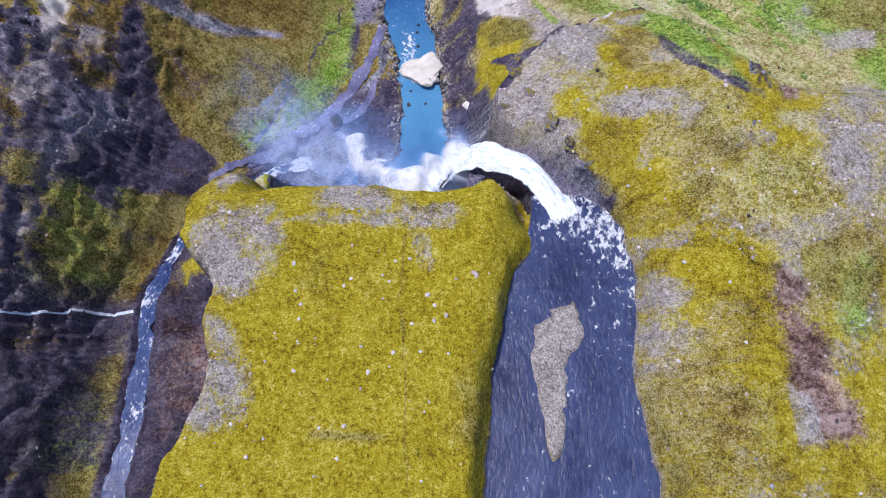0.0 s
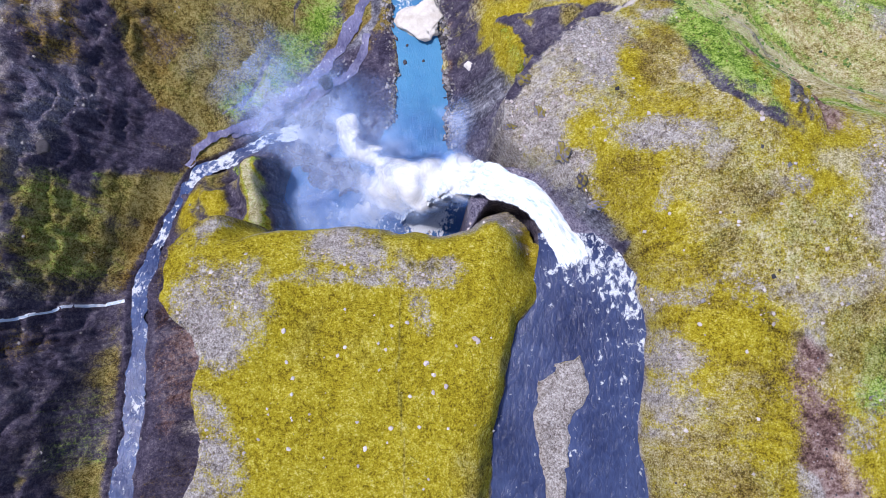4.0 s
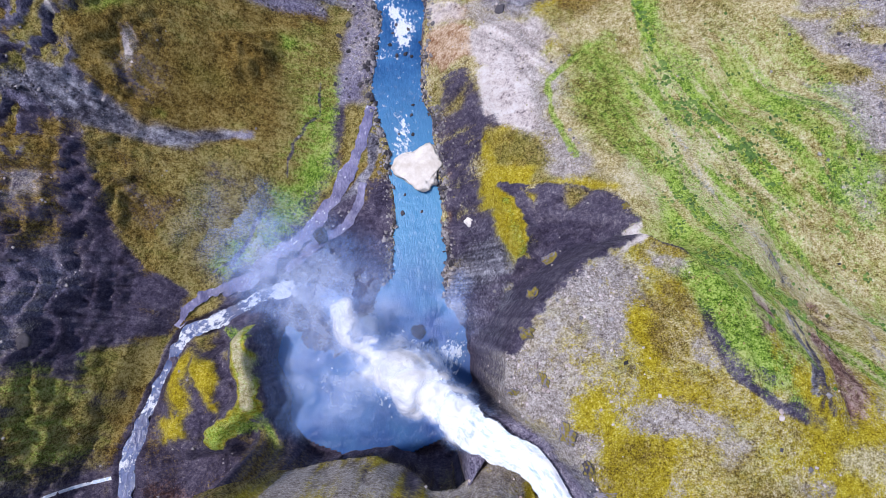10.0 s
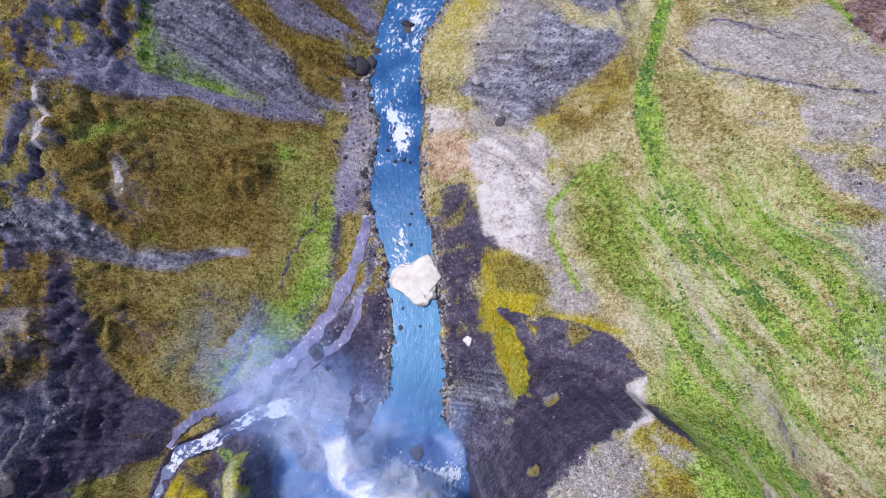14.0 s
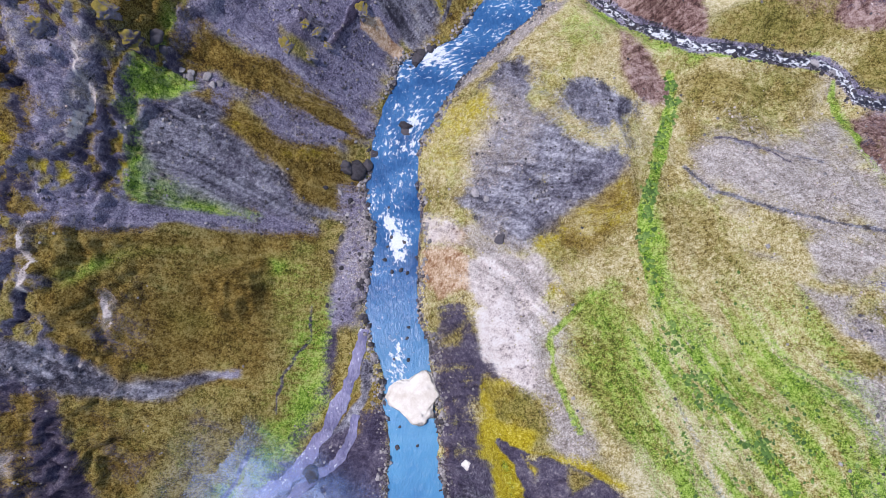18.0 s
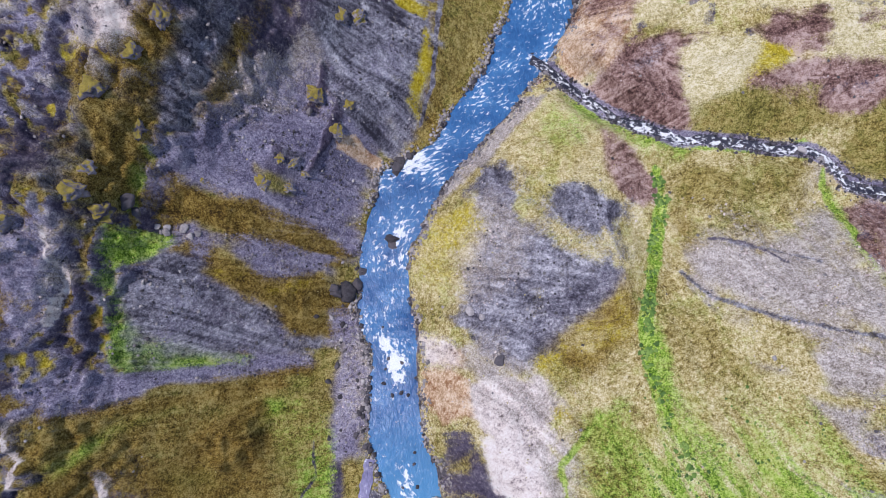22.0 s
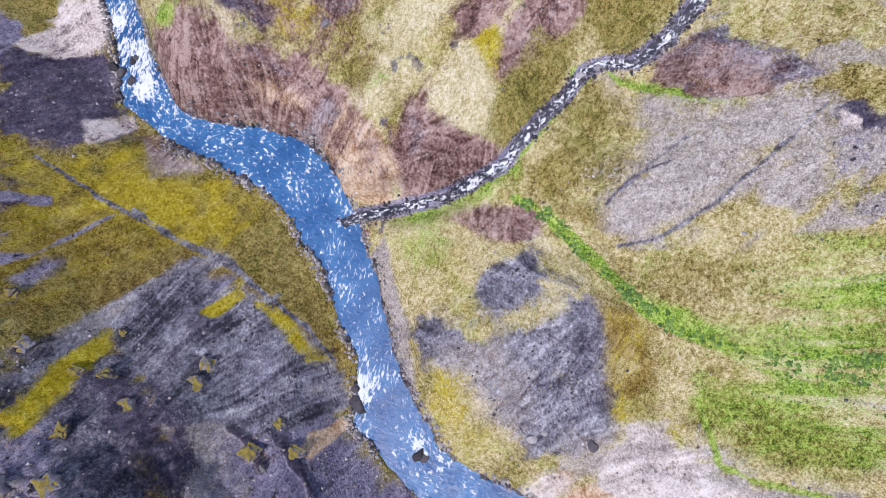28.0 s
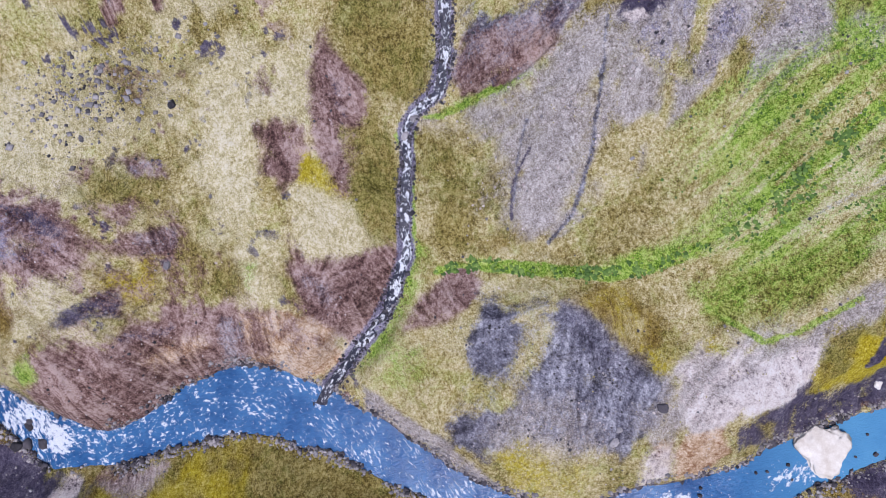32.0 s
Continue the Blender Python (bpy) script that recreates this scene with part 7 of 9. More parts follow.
patch("red", [(83.2, 270.5), (83.0, 261.6), (82.6, 252.6), (78.9, 252.7), (78.8, 261.3), (78.1, 269.7)], most=0.8, edge=1.0)
patch("slate", [(83.0, 262.7), (82.6, 252.6), (78.9, 252.7), (78.8, 261.3)], most=0.45, edge=1.0)
patch("moss", [(74.7, 271.4), (78.3, 260.3), (70.7, 260.4), (67.1, 266.1), (69.7, 271.5)], most=0.6, edge=1.5)
patch("rock", [(68.5, 284.9), (69.5, 278.5), (64.4, 277.8), (65.0, 283.4)], most=0.7, edge=0.8)
patch("rock", [(71.0, 275.5), (72.2, 269.3), (68.4, 268.7), (67.0, 273.5)], most=0.6, edge=0.8)
patch("sand", [(76.5, 291.3), (76.9, 276.2), (68.3, 278.6), (65.9, 286.8), (66.4, 292.2)], most=0.6, edge=1.5)
patch("sand", [(64.7, 285.8), (65.6, 272.4), (60.5, 272.0), (58.4, 284.6)], most=0.6, edge=1.5)
patch("olive", [(78.8, 250.6), (76.9, 240.3), (63.7, 240.2), (64.9, 253.0)], most=0.7, edge=2.0)
patch("red", [(100.8, 227.5), (99.8, 217.7), (92.3, 215.9), (86.5, 222.9), (89.8, 228.2)], most=0.75, edge=1.2)
patch("red", [(112.9, 210.2), (111.2, 204.0), (101.0, 199.6), (92.3, 204.1), (80.1, 209.9), (90.5, 213.3)], most=0.9, edge=1.2)
patch("rock", [(108.9, 209.3), (106.3, 204.3), (88.5, 206.9), (83.2, 209.7)], most=0.35, edge=2.0)
patch("olive", [(95.2, 207.7), (94.8, 198.8), (74.6, 200.2), (66.0, 207.3), (80.7, 208.6)], most=0.8, edge=1.5)
patch("sand", [(78.7, 221.0), (77.2, 210.2), (68.4, 205.9), (67.9, 215.2), (74.0, 221.6)], most=0.6, edge=2.0)
patch("red", [(58.6, 289.2), (59.5, 279.2), (59.1, 271.1), (65.4, 260.0), (61.6, 245.0), (48.7, 248.2), (45.8, 265.5), (39.6, 280.5), (40.5, 294.0), (51.2, 291.1)], most=0.92, edge=0.9)
patch("rust", [(57.9, 271.3), (59.6, 252.2), (49.2, 255.2), (47.4, 270.9)], most=0.35, edge=2.0)
patch("cream", [(54.0, 270.9), (57.0, 253.7), (53.7, 253.0), (51.7, 267.3)], most=0.75, edge=1.0)
patch("rock", [(61.9, 273.4), (60.4, 265.3), (61.5, 259.0), (58.8, 260.8), (58.3, 272.2)], most=0.65, edge=0.7)
patch("slate", [(60.7, 248.6), (59.0, 245.3), (48.7, 247.4), (49.0, 251.7)], most=0.75, edge=0.8)
patch("cream", [(58.8, 242.5), (55.3, 230.3), (45.4, 222.6), (41.5, 224.4), (42.1, 232.8), (48.4, 243.6)], most=0.8, edge=1.0)
patch("red", [(58.8, 242.5), (55.3, 230.3), (45.4, 222.6), (47.6, 234.4), (50.9, 242.6)], most=0.45, edge=1.5)
patch("red", [(66.9, 229.2), (66.4, 211.3), (65.8, 202.3), (58.5, 205.5), (48.9, 213.6), (42.7, 221.6), (51.8, 221.1), (60.3, 228.3)], most=0.85, edge=1.0)
patch("slate", [(65.6, 227.9), (64.7, 218.4), (53.1, 219.6), (60.2, 227.1)], most=0.35, edge=2.0)
patch("rock", [(36.4, 314.6), (32.4, 300.6), (27.7, 289.4), (24.1, 290.0), (13.0, 296.3), (11.1, 303.2)], most=0.7, edge=1.0)
patch("pale", [(24.6, 303.6), (30.7, 298.8), (29.3, 294.1), (21.0, 296.0), (20.0, 299.3)], most=0.75, edge=0.8)
patch("pale", [(26.1, 287.8), (29.3, 272.5), (23.1, 274.6), (19.8, 280.3), (23.5, 285.8)], most=0.55, edge=1.0)
patch("red", [(27.5, 284.9), (28.6, 272.2), (21.8, 275.8), (19.9, 281.6)], most=0.4, edge=1.0)
patch("moss", [(20.9, 294.6), (22.5, 285.1), (27.8, 270.8), (28.3, 254.2), (23.6, 239.8), (13.4, 221.9), (10.7, 241.2), (14.4, 273.9)], most=0.35, edge=3.0)
patch("green", [(27.6, 267.8), (27.3, 262.0), (18.3, 261.9), (19.8, 266.3)], most=0.35, edge=1.5)
patch("slate", [(111.2, 174.9), (105.5, 159.1), (102.0, 152.4), (98.8, 157.1), (97.5, 167.9), (98.0, 178.0), (100.7, 180.5)], most=0.6, edge=1.5)
patch("rock", [(111.2, 174.9), (105.5, 159.1), (102.0, 152.4), (98.8, 157.1), (97.5, 167.9), (98.0, 178.0), (100.7, 180.5)], most=0.5, edge=1.5)
patch("red", [(108.9, 175.1), (104.5, 159.1), (101.7, 154.2), (99.8, 159.0), (97.5, 167.9), (98.0, 178.0), (100.7, 180.5)], most=0.5, edge=1.5)
patch("red", [(96.7, 178.0), (97.7, 165.6), (100.7, 159.0), (97.0, 156.1), (95.0, 162.4), (94.4, 172.4)], most=0.9, edge=0.9)
patch("rock", [(96.5, 177.0), (96.5, 167.9), (96.1, 164.2), (94.3, 171.3)], most=0.5, edge=0.8)
patch("gravel", [(92.9, 187.4), (90.8, 164.9), (98.3, 146.6), (93.3, 146.6), (76.0, 154.8), (63.5, 160.3), (58.5, 167.4), (65.2, 174.3), (79.7, 170.9)], most=0.5, edge=3.0)
patch("gravel", [(88.2, 149.2), (87.7, 147.1), (70.7, 155.6), (62.2, 160.3), (57.0, 167.5), (63.7, 161.4), (78.9, 151.4)], most=0.8, edge=0.8)
patch("olive", [(89.6, 191.6), (88.5, 176.3), (74.9, 172.6), (60.9, 175.6), (62.8, 193.5)], most=0.6, edge=3.0)
patch("slate", [(33.9, 191.6), (47.6, 185.4), (45.6, 178.2), (38.0, 176.4), (32.1, 182.9), (32.3, 187.9)], most=0.8, edge=1.2)
patch("rock", [(36.3, 188.9), (45.5, 184.4), (43.2, 179.6), (33.4, 182.7)], most=0.35, edge=1.5)
patch("slate", [(23.3, 183.4), (32.9, 174.3), (40.8, 167.0), (41.8, 163.6), (31.8, 158.7), (21.5, 150.7), (16.6, 154.2), (11.1, 148.2), (7.8, 162.7), (12.4, 175.1), (20.9, 186.1)], most=0.85, edge=1.5)
patch("rock", [(39.9, 169.5), (41.8, 164.0), (30.5, 157.6), (22.1, 150.6), (21.8, 157.6), (26.1, 166.1)], most=0.5, edge=1.5)
patch("slate", [(21.3, 200.3), (23.7, 193.5), (20.9, 186.8), (14.4, 189.0), (15.8, 196.8)], most=0.8, edge=0.9)
patch("rock", [(20.6, 200.3), (23.0, 193.6), (20.2, 187.4), (15.7, 192.8)], most=0.45, edge=0.9)
patch("gravel", [(16.1, 157.7), (13.7, 146.1), (7.3, 147.1), (10.2, 159.1)], most=0.6, edge=1.5)
patch("moss", [(11.8, 190.5), (15.4, 182.6), (7.2, 176.6), (0.0, 177.9), (1.5, 185.7)], most=0.65, edge=1.2)
patch("pale", [(22.5, 146.0), (24.5, 139.3), (20.8, 136.3), (22.0, 115.6), (20.5, 113.2), (11.4, 121.9), (8.3, 132.6), (8.5, 141.5), (12.5, 146.0)], most=0.85, edge=1.0)
patch("gravel", [(21.6, 133.0), (28.5, 105.7), (23.8, 104.5), (21.9, 114.5), (19.2, 132.9)], most=0.6, edge=1.2)
patch("moss", [(14.8, 118.2), (22.9, 109.6), (18.9, 102.9), (10.1, 99.9), (8.5, 110.5)], most=0.85, edge=0.9)
patch("cream", [(4.7, 148.3), (7.1, 139.1), (-0.4, 136.4), (-2.8, 146.0)], most=0.9, edge=0.8)
patch("rock", [(6.8, 139.1), (8.7, 115.0), (-0.4, 109.6), (-2.9, 117.1), (-0.5, 135.1)], most=0.8, edge=1.0)
patch("olive", [(6.8, 132.2), (4.6, 125.9), (-0.7, 124.8)], most=0.6, edge=0.8)
patch("rust", [(43.9, 168.0), (36.8, 159.9), (29.3, 157.5), (21.5, 150.7), (31.4, 152.7), (41.7, 162.3)], most=0.5, edge=2.0)
patch("rust", [(-78.9, 115.4), (-67.0, 117.0), (-59.9, 109.6), (-72.4, 86.4), (-75.7, 97.8)], most=0.45, edge=3.0)
patch("slate", [(-92.1, 126.4), (-85.5, 125.5), (-75.9, 121.8), (-68.7, 116.4), (-51.4, 119.2), (-51.5, 117.2), (-63.2, 113.5), (-69.0, 114.2), (-80.6, 117.4), (-90.7, 121.1)], most=0.85, edge=1.0)
patch("rock", [(-82.2, 114.5), (-78.4, 111.6), (-77.9, 97.6), (-71.9, 82.8), (-64.6, 80.7), (-68.7, 70.1), (-77.6, 67.2), (-85.4, 69.1), (-83.7, 78.6), (-81.8, 85.2), (-82.0, 96.8)], most=0.9, edge=1.0)
patch("pale", [(-79.7, 95.7), (-78.6, 96.1), (-80.0, 84.1), (-81.3, 82.5)], most=0.5, edge=0.6)
patch("gravel", [(-89.3, 81.0), (-86.1, 87.3), (-82.6, 89.8), (-81.8, 82.5), (-85.7, 74.8), (-88.8, 66.8)], most=0.75, edge=1.0)
patch("rust", [(-85.8, 116.2), (-82.1, 115.6), (-82.2, 105.9), (-83.2, 89.2), (-86.5, 88.5), (-87.1, 94.8), (-90.2, 94.3), (-90.7, 97.8), (-84.2, 100.6)], most=0.8, edge=1.0)
patch("gravel", [(-90.2, 103.1), (-85.5, 105.2), (-85.1, 99.4), (-90.7, 97.8)], most=0.6, edge=1.0)
patch("rock", [(-90.0, 43.8), (-77.1, 39.3), (-73.9, 25.6), (-90.6, 29.6)], most=0.6, edge=2.0)
patch("olive", [(-89.1, 58.1), (-86.1, 63.5), (-83.3, 57.6), (-81.3, 55.1), (-75.9, 53.3), (-78.5, 48.3), (-85.3, 44.5), (-89.2, 45.6)], most=0.7, edge=1.5)
patch("green", [(-89.1, 58.1), (-86.1, 63.5), (-83.3, 57.6), (-81.3, 55.1), (-84.8, 45.8), (-88.6, 46.9)], most=0.4, edge=1.5)
patch("olive", [(-78.4, 65.9), (-73.7, 66.6), (-70.6, 64.8), (-75.0, 58.3), (-77.9, 59.7)], most=0.7, edge=1.0)
patch("rock", [(13.5, 105.1), (22.4, 102.7), (36.8, 98.7), (38.2, 92.4), (27.4, 82.7), (20.1, 79.5), (15.5, 74.0), (15.3, 77.1), (17.8, 87.0)], most=0.95, edge=0.6)
patch("moss", [(12.8, 103.5), (16.9, 100.5), (19.0, 90.5), (16.3, 85.0), (13.3, 90.9)], most=0.9, edge=0.6)
patch("green", [(14.6, 100.8), (18.4, 90.5), (16.3, 85.5)], most=0.35, edge=0.8)
patch("moss", [(17.9, 102.8), (21.2, 100.7), (20.5, 98.3)], most=0.8, edge=0.6)
patch("olive", [(26.5, 101.7), (31.3, 100.2), (27.5, 96.9)], most=0.7, edge=0.8)
patch("gravel", [(10.2, 66.3), (17.0, 73.1), (28.1, 82.1), (32.4, 82.0), (28.6, 75.5), (19.8, 69.5), (18.2, 56.6), (21.1, 48.2), (16.1, 53.5), (10.6, 59.2)], most=0.8, edge=1.5)
patch("sand", [(53.5, 118.3), (60.6, 107.7), (66.4, 96.2), (70.4, 87.0), (76.6, 77.6), (74.5, 77.5), (68.1, 85.9), (63.0, 97.8), (53.6, 113.7)], most=0.5, edge=1.0)
patch("sand", [(57.8, 83.8), (65.9, 84.9), (54.3, 67.7), (50.2, 67.6)], most=0.5, edge=1.0)
patch("green", [(51.6, 136.2), (65.4, 123.0), (72.0, 109.7), (69.2, 109.6), (61.7, 117.1)], most=0.8, edge=1.5)
patch("green", [(46.0, 84.6), (43.0, 75.8), (45.0, 69.1), (42.7, 69.9), (40.3, 76.8)], most=0.9, edge=1.0)
patch("green", [(78.9, 78.6), (80.7, 76.4), (75.1, 71.0)], most=0.8, edge=1.0)
patch("red", [(65.3, 75.1), (64.4, 70.0), (62.5, 63.7), (59.6, 59.1), (56.0, 61.4), (56.7, 67.8)], most=0.95, edge=0.8)
patch("red", [(45.5, 77.7), (48.7, 71.6), (47.3, 69.1), (45.4, 75.0)], most=0.6, edge=0.8)
patch("rock", [(39.7, 74.2), (42.3, 67.5), (46.1, 64.5), (43.0, 64.5), (39.4, 70.7)], most=0.55, edge=1.0)
patch("rock", [(47.4, 63.6), (54.8, 58.5), (59.6, 56.3), (53.1, 56.9), (47.9, 60.6)], most=0.6, edge=1.0)
patch("gravel", [(69.9, 127.5), (79.9, 122.0), (89.1, 123.1), (86.1, 106.4), (77.2, 107.9), (76.3, 112.9)], most=0.7, edge=1.5)
patch("scree", [(73.5, 107.1), (85.5, 102.0), (85.5, 98.9), (78.9, 102.5)], most=0.5, edge=1.5)
patch("olive", [(11.7, 313.6), (13.9, 301.0), (26.5, 290.9), (23.1, 273.8), (31.5, 267.8), (29.6, 249.1), (19.8, 229.4), (5.5, 214.4), (6.5, 227.1), (9.0, 242.1), (7.2, 259.5), (-8.5, 266.6), (-18.6, 267.0), (-24.3, 270.4)], most=0.7, edge=1.5)
patch("moss", [(9.6, 311.0), (12.7, 299.8), (25.8, 290.1), (22.5, 273.3), (28.8, 265.3), (25.6, 249.6), (12.7, 252.9), (8.8, 262.2), (-6.4, 268.2), (-21.5, 274.3)], most=0.5, edge=2.0)
patch("rust", [(-4.7, 295.3), (6.1, 279.6), (6.5, 260.6), (-8.5, 266.6), (-18.5, 278.2)], most=0.4, edge=3.0)
patch("scree", [(-0.4, 300.3), (4.5, 292.8), (1.8, 290.1), (-3.4, 297.5)], most=0.75, edge=0.6)
patch("scree", [(-10.7, 286.6), (-8.0, 282.6), (-0.1, 281.2), (7.0, 278.3), (-9.4, 282.0), (-13.1, 284.1)], most=0.75, edge=0.6)
patch("scree", [(-14.1, 280.2), (-8.1, 280.3), (-5.9, 277.1), (-9.9, 276.1), (-14.9, 276.7)], most=0.85, edge=0.8)
patch("rock", [(29.7, 333.0), (43.5, 314.6), (33.1, 301.1), (22.0, 301.2), (14.2, 308.1), (14.0, 316.2)], most=0.9, edge=1.0)
patch("pale", [(33.9, 331.6), (50.5, 335.8), (56.5, 325.1), (49.0, 318.2), (43.4, 316.3), (33.1, 327.8)], most=0.95, edge=0.8)
patch("pale", [(23.5, 303.8), (31.8, 297.8), (27.4, 294.6), (19.6, 297.5)], most=0.8, edge=0.8)
patch("gravel", [(27.3, 290.0), (27.3, 271.1), (18.8, 279.4)], most=0.6, edge=1.0)
patch("red", [(27.3, 290.0), (27.3, 271.1), (18.8, 279.4)], most=0.4, edge=1.0)
patch("slate", [(-13.9, 261.0), (2.8, 255.8), (6.3, 238.6), (3.1, 224.7), (-1.0, 212.0), (-8.5, 206.2), (-15.8, 211.7), (-20.4, 224.4), (-20.9, 233.3), (-17.7, 243.2), (-19.8, 254.3)], most=0.85, edge=1.5)
patch("rock", [(-13.6, 257.9), (0.7, 253.8), (3.3, 240.9), (-6.6, 237.2), (-16.1, 244.9)], most=0.3, edge=2.0)
patch("slate", [(-20.4, 265.3), (-8.9, 262.2), (3.8, 259.5), (11.6, 252.2), (10.6, 248.2), (3.6, 256.5), (-6.6, 260.4), (-19.5, 261.2), (-23.7, 261.9), (-32.3, 260.0), (-30.2, 262.1), (-23.5, 264.5)], most=0.7, edge=1.0)
patch("gravel", [(-20.4, 265.3), (-8.9, 262.2), (3.8, 259.5), (11.6, 252.2), (10.6, 248.2), (3.6, 256.5), (-6.6, 260.4), (-19.5, 261.2)], most=0.4, edge=1.0)
patch("moss", [(-3.1, 246.7), (6.1, 243.0), (4.8, 240.6), (-3.4, 244.2)], most=0.9, edge=0.6)
patch("moss", [(4.5, 238.9), (5.3, 229.2), (0.8, 220.4), (0.6, 214.7), (-2.3, 219.9), (1.1, 227.8)], most=0.8, edge=0.8)
patch("moss", [(-32.6, 258.7), (-24.7, 259.5), (-15.7, 259.2), (-17.2, 256.9), (-27.3, 255.2), (-33.2, 253.7), (-34.8, 255.3)], most=0.7, edge=1.0)
patch("rock", [(-29.9, 254.7), (-22.0, 249.7), (-17.7, 243.2), (-21.7, 232.6), (-34.3, 224.3), (-35.0, 232.4)], most=0.5, edge=2.0)
patch("scree", [(-77.3, 189.4), (-72.2, 185.9), (-68.0, 186.0), (-67.3, 180.0), (-70.4, 170.3), (-74.7, 163.3), (-78.3, 162.6)], most=0.85, edge=2.0)
patch("gravel", [(-69.8, 184.8), (-67.8, 182.0), (-69.1, 176.7), (-70.7, 170.8), (-71.7, 170.8), (-70.1, 177.2)], most=0.7, edge=0.7)
patch("olive", [(-64.8, 197.0), (-59.4, 198.8), (-61.2, 192.6), (-64.1, 189.1)], most=0.6, edge=2.0)
patch("rust", [(-59.6, 204.2), (-50.1, 209.9), (-52.0, 204.0), (-58.3, 198.8), (-62.2, 190.1), (-62.1, 195.5)], most=0.7, edge=1.5)
patch("rock", [(-75.3, 200.3), (-66.0, 203.8), (-66.5, 196.6), (-72.4, 193.1)], most=0.6, edge=1.5)
patch("olive", [(-66.6, 185.0), (-61.9, 191.1), (-65.0, 178.4), (-68.0, 175.0)], most=0.5, edge=2.0)
patch("olive", [(-61.8, 195.1), (-59.1, 198.6), (-61.7, 187.7)], most=0.7, edge=0.8)
patch("scree", [(-56.0, 198.7), (-54.1, 196.1), (-56.6, 191.1), (-58.1, 191.6)], most=0.8, edge=0.8)
patch("slate", [(-50.8, 209.4), (-42.7, 214.4), (-45.4, 207.5), (-50.2, 202.4)], most=0.6, edge=2.0)
patch("green", [(24.6, 127.3), (45.4, 131.3), (65.4, 123.0), (73.5, 107.1), (84.7, 95.5), (80.7, 76.4), (69.9, 82.8), (44.7, 75.8), (38.9, 83.1), (42.6, 100.8), (33.5, 111.2)], most=0.45, edge=4.0)
patch("sand", [(35.6, 110.9), (44.5, 100.6), (42.9, 96.8), (35.8, 105.1)], most=0.6, edge=1.0)
patch("olive", [(11.2, 119.0), (25.1, 114.5), (23.6, 106.7), (11.2, 108.8)], most=0.6, edge=1.0)
patch("olive", [(-40.6, 150.1), (-27.9, 150.3), (-28.6, 128.0), (-39.8, 104.5), (-42.7, 104.9)], most=0.45, edge=2.0)
patch("gravel", [(-77.0, 188.2), (-72.0, 185.4), (-73.9, 178.6), (-77.6, 176.5)], most=0.5, edge=1.0)
patch("gravel", [(-54.6, 239.5), (-37.4, 239.2), (-37.4, 228.9), (-49.1, 225.4), (-56.4, 225.0)], most=0.7, edge=1.2)
patch("pale", [(-55.9, 227.8), (-47.4, 227.4), (-52.9, 215.5), (-59.4, 215.3)], most=0.5, edge=1.0)
patch("rust", [(-60.0, 210.4), (-49.0, 211.8), (-57.9, 192.1), (-65.3, 192.4)], most=0.5, edge=1.5)
patch("slate", [(-37.9, 238.8), (-32.3, 247.5), (-38.5, 222.1), (-49.5, 205.6), (-45.9, 219.5)], most=0.7, edge=1.5)
patch("slate", [(16.1, 200.8), (49.0, 184.6), (41.7, 165.4), (29.0, 153.7), (19.0, 146.2), (9.0, 150.6), (5.7, 166.5), (9.8, 182.8)], most=0.4, edge=4.0)
patch("gravel", [(15.1, 192.7), (28.8, 181.5), (17.7, 166.5), (6.3, 164.8), (6.0, 178.6)], most=0.5, edge=3.0)
patch("gravel", [(11.4, 155.2), (22.9, 145.8), (22.2, 135.9), (11.2, 147.0)], most=0.5, edge=2.0)
patch("straw", [(1.2, 187.6), (11.2, 188.4), (15.0, 182.3), (12.6, 175.1), (0.8, 167.4), (-3.8, 172.6)], most=0.4, edge=2.0)
patch("straw", [(30.6, 182.1), (43.3, 176.4), (38.5, 171.5), (30.2, 176.2)], most=0.5, edge=1.0)
patch("gravel", [(9.0, 150.6), (23.8, 142.8), (21.4, 132.2), (2.8, 139.3)], most=0.4, edge=4.0)
patch("gravel", [(64.5, 180.5), (81.7, 176.4), (91.1, 177.3), (96.6, 156.4), (88.0, 145.3), (65.2, 155.5), (61.2, 163.6)], most=0.35, edge=5.0)
patch("gravel", [(21.5, 146.9), (28.7, 142.6), (29.2, 115.7), (33.0, 104.5), (26.2, 104.6), (22.9, 125.0)], most=0.5, edge=3.0)
patch("olive", [(38.8, 138.8), (48.5, 118.3), (53.5, 106.7), (33.0, 107.1), (29.5, 123.2)], most=0.5, edge=4.0)
patch("straw", [(59.5, 145.8), (65.6, 126.7), (71.4, 106.5), (65.2, 106.1), (55.9, 123.4), (51.7, 138.5)], most=0.45, edge=4.0)
patch("rust", [(56.2, 180.9), (45.6, 149.8), (35.4, 138.9), (23.9, 150.5), (41.7, 162.3)], most=0.25, edge=4.0)
patch("red", [(63.9, 292.6), (64.2, 245.7), (49.3, 220.3), (41.7, 227.3), (46.2, 249.8), (38.1, 280.7), (51.7, 295.7)], most=0.35, edge=4.0)
patch("sand", [(124.5, 297.9), (119.3, 232.3), (103.9, 235.8), (102.5, 266.3), (96.6, 285.0)], most=0.4, edge=4.0)
patch("red", [(90.9, 275.1), (87.3, 250.6), (67.9, 254.3), (65.6, 275.5)], most=0.35, edge=3.0)
patch("rust", [(74.8, 300.0), (73.6, 286.3), (60.9, 285.2), (59.7, 316.8)], most=0.3, edge=3.0)
patch("green", [(31.9, 134.9), (39.4, 139.9), (45.8, 125.2), (47.4, 110.1), (41.4, 100.3), (36.7, 109.8), (34.1, 122.8)], most=0.4, edge=3.0)
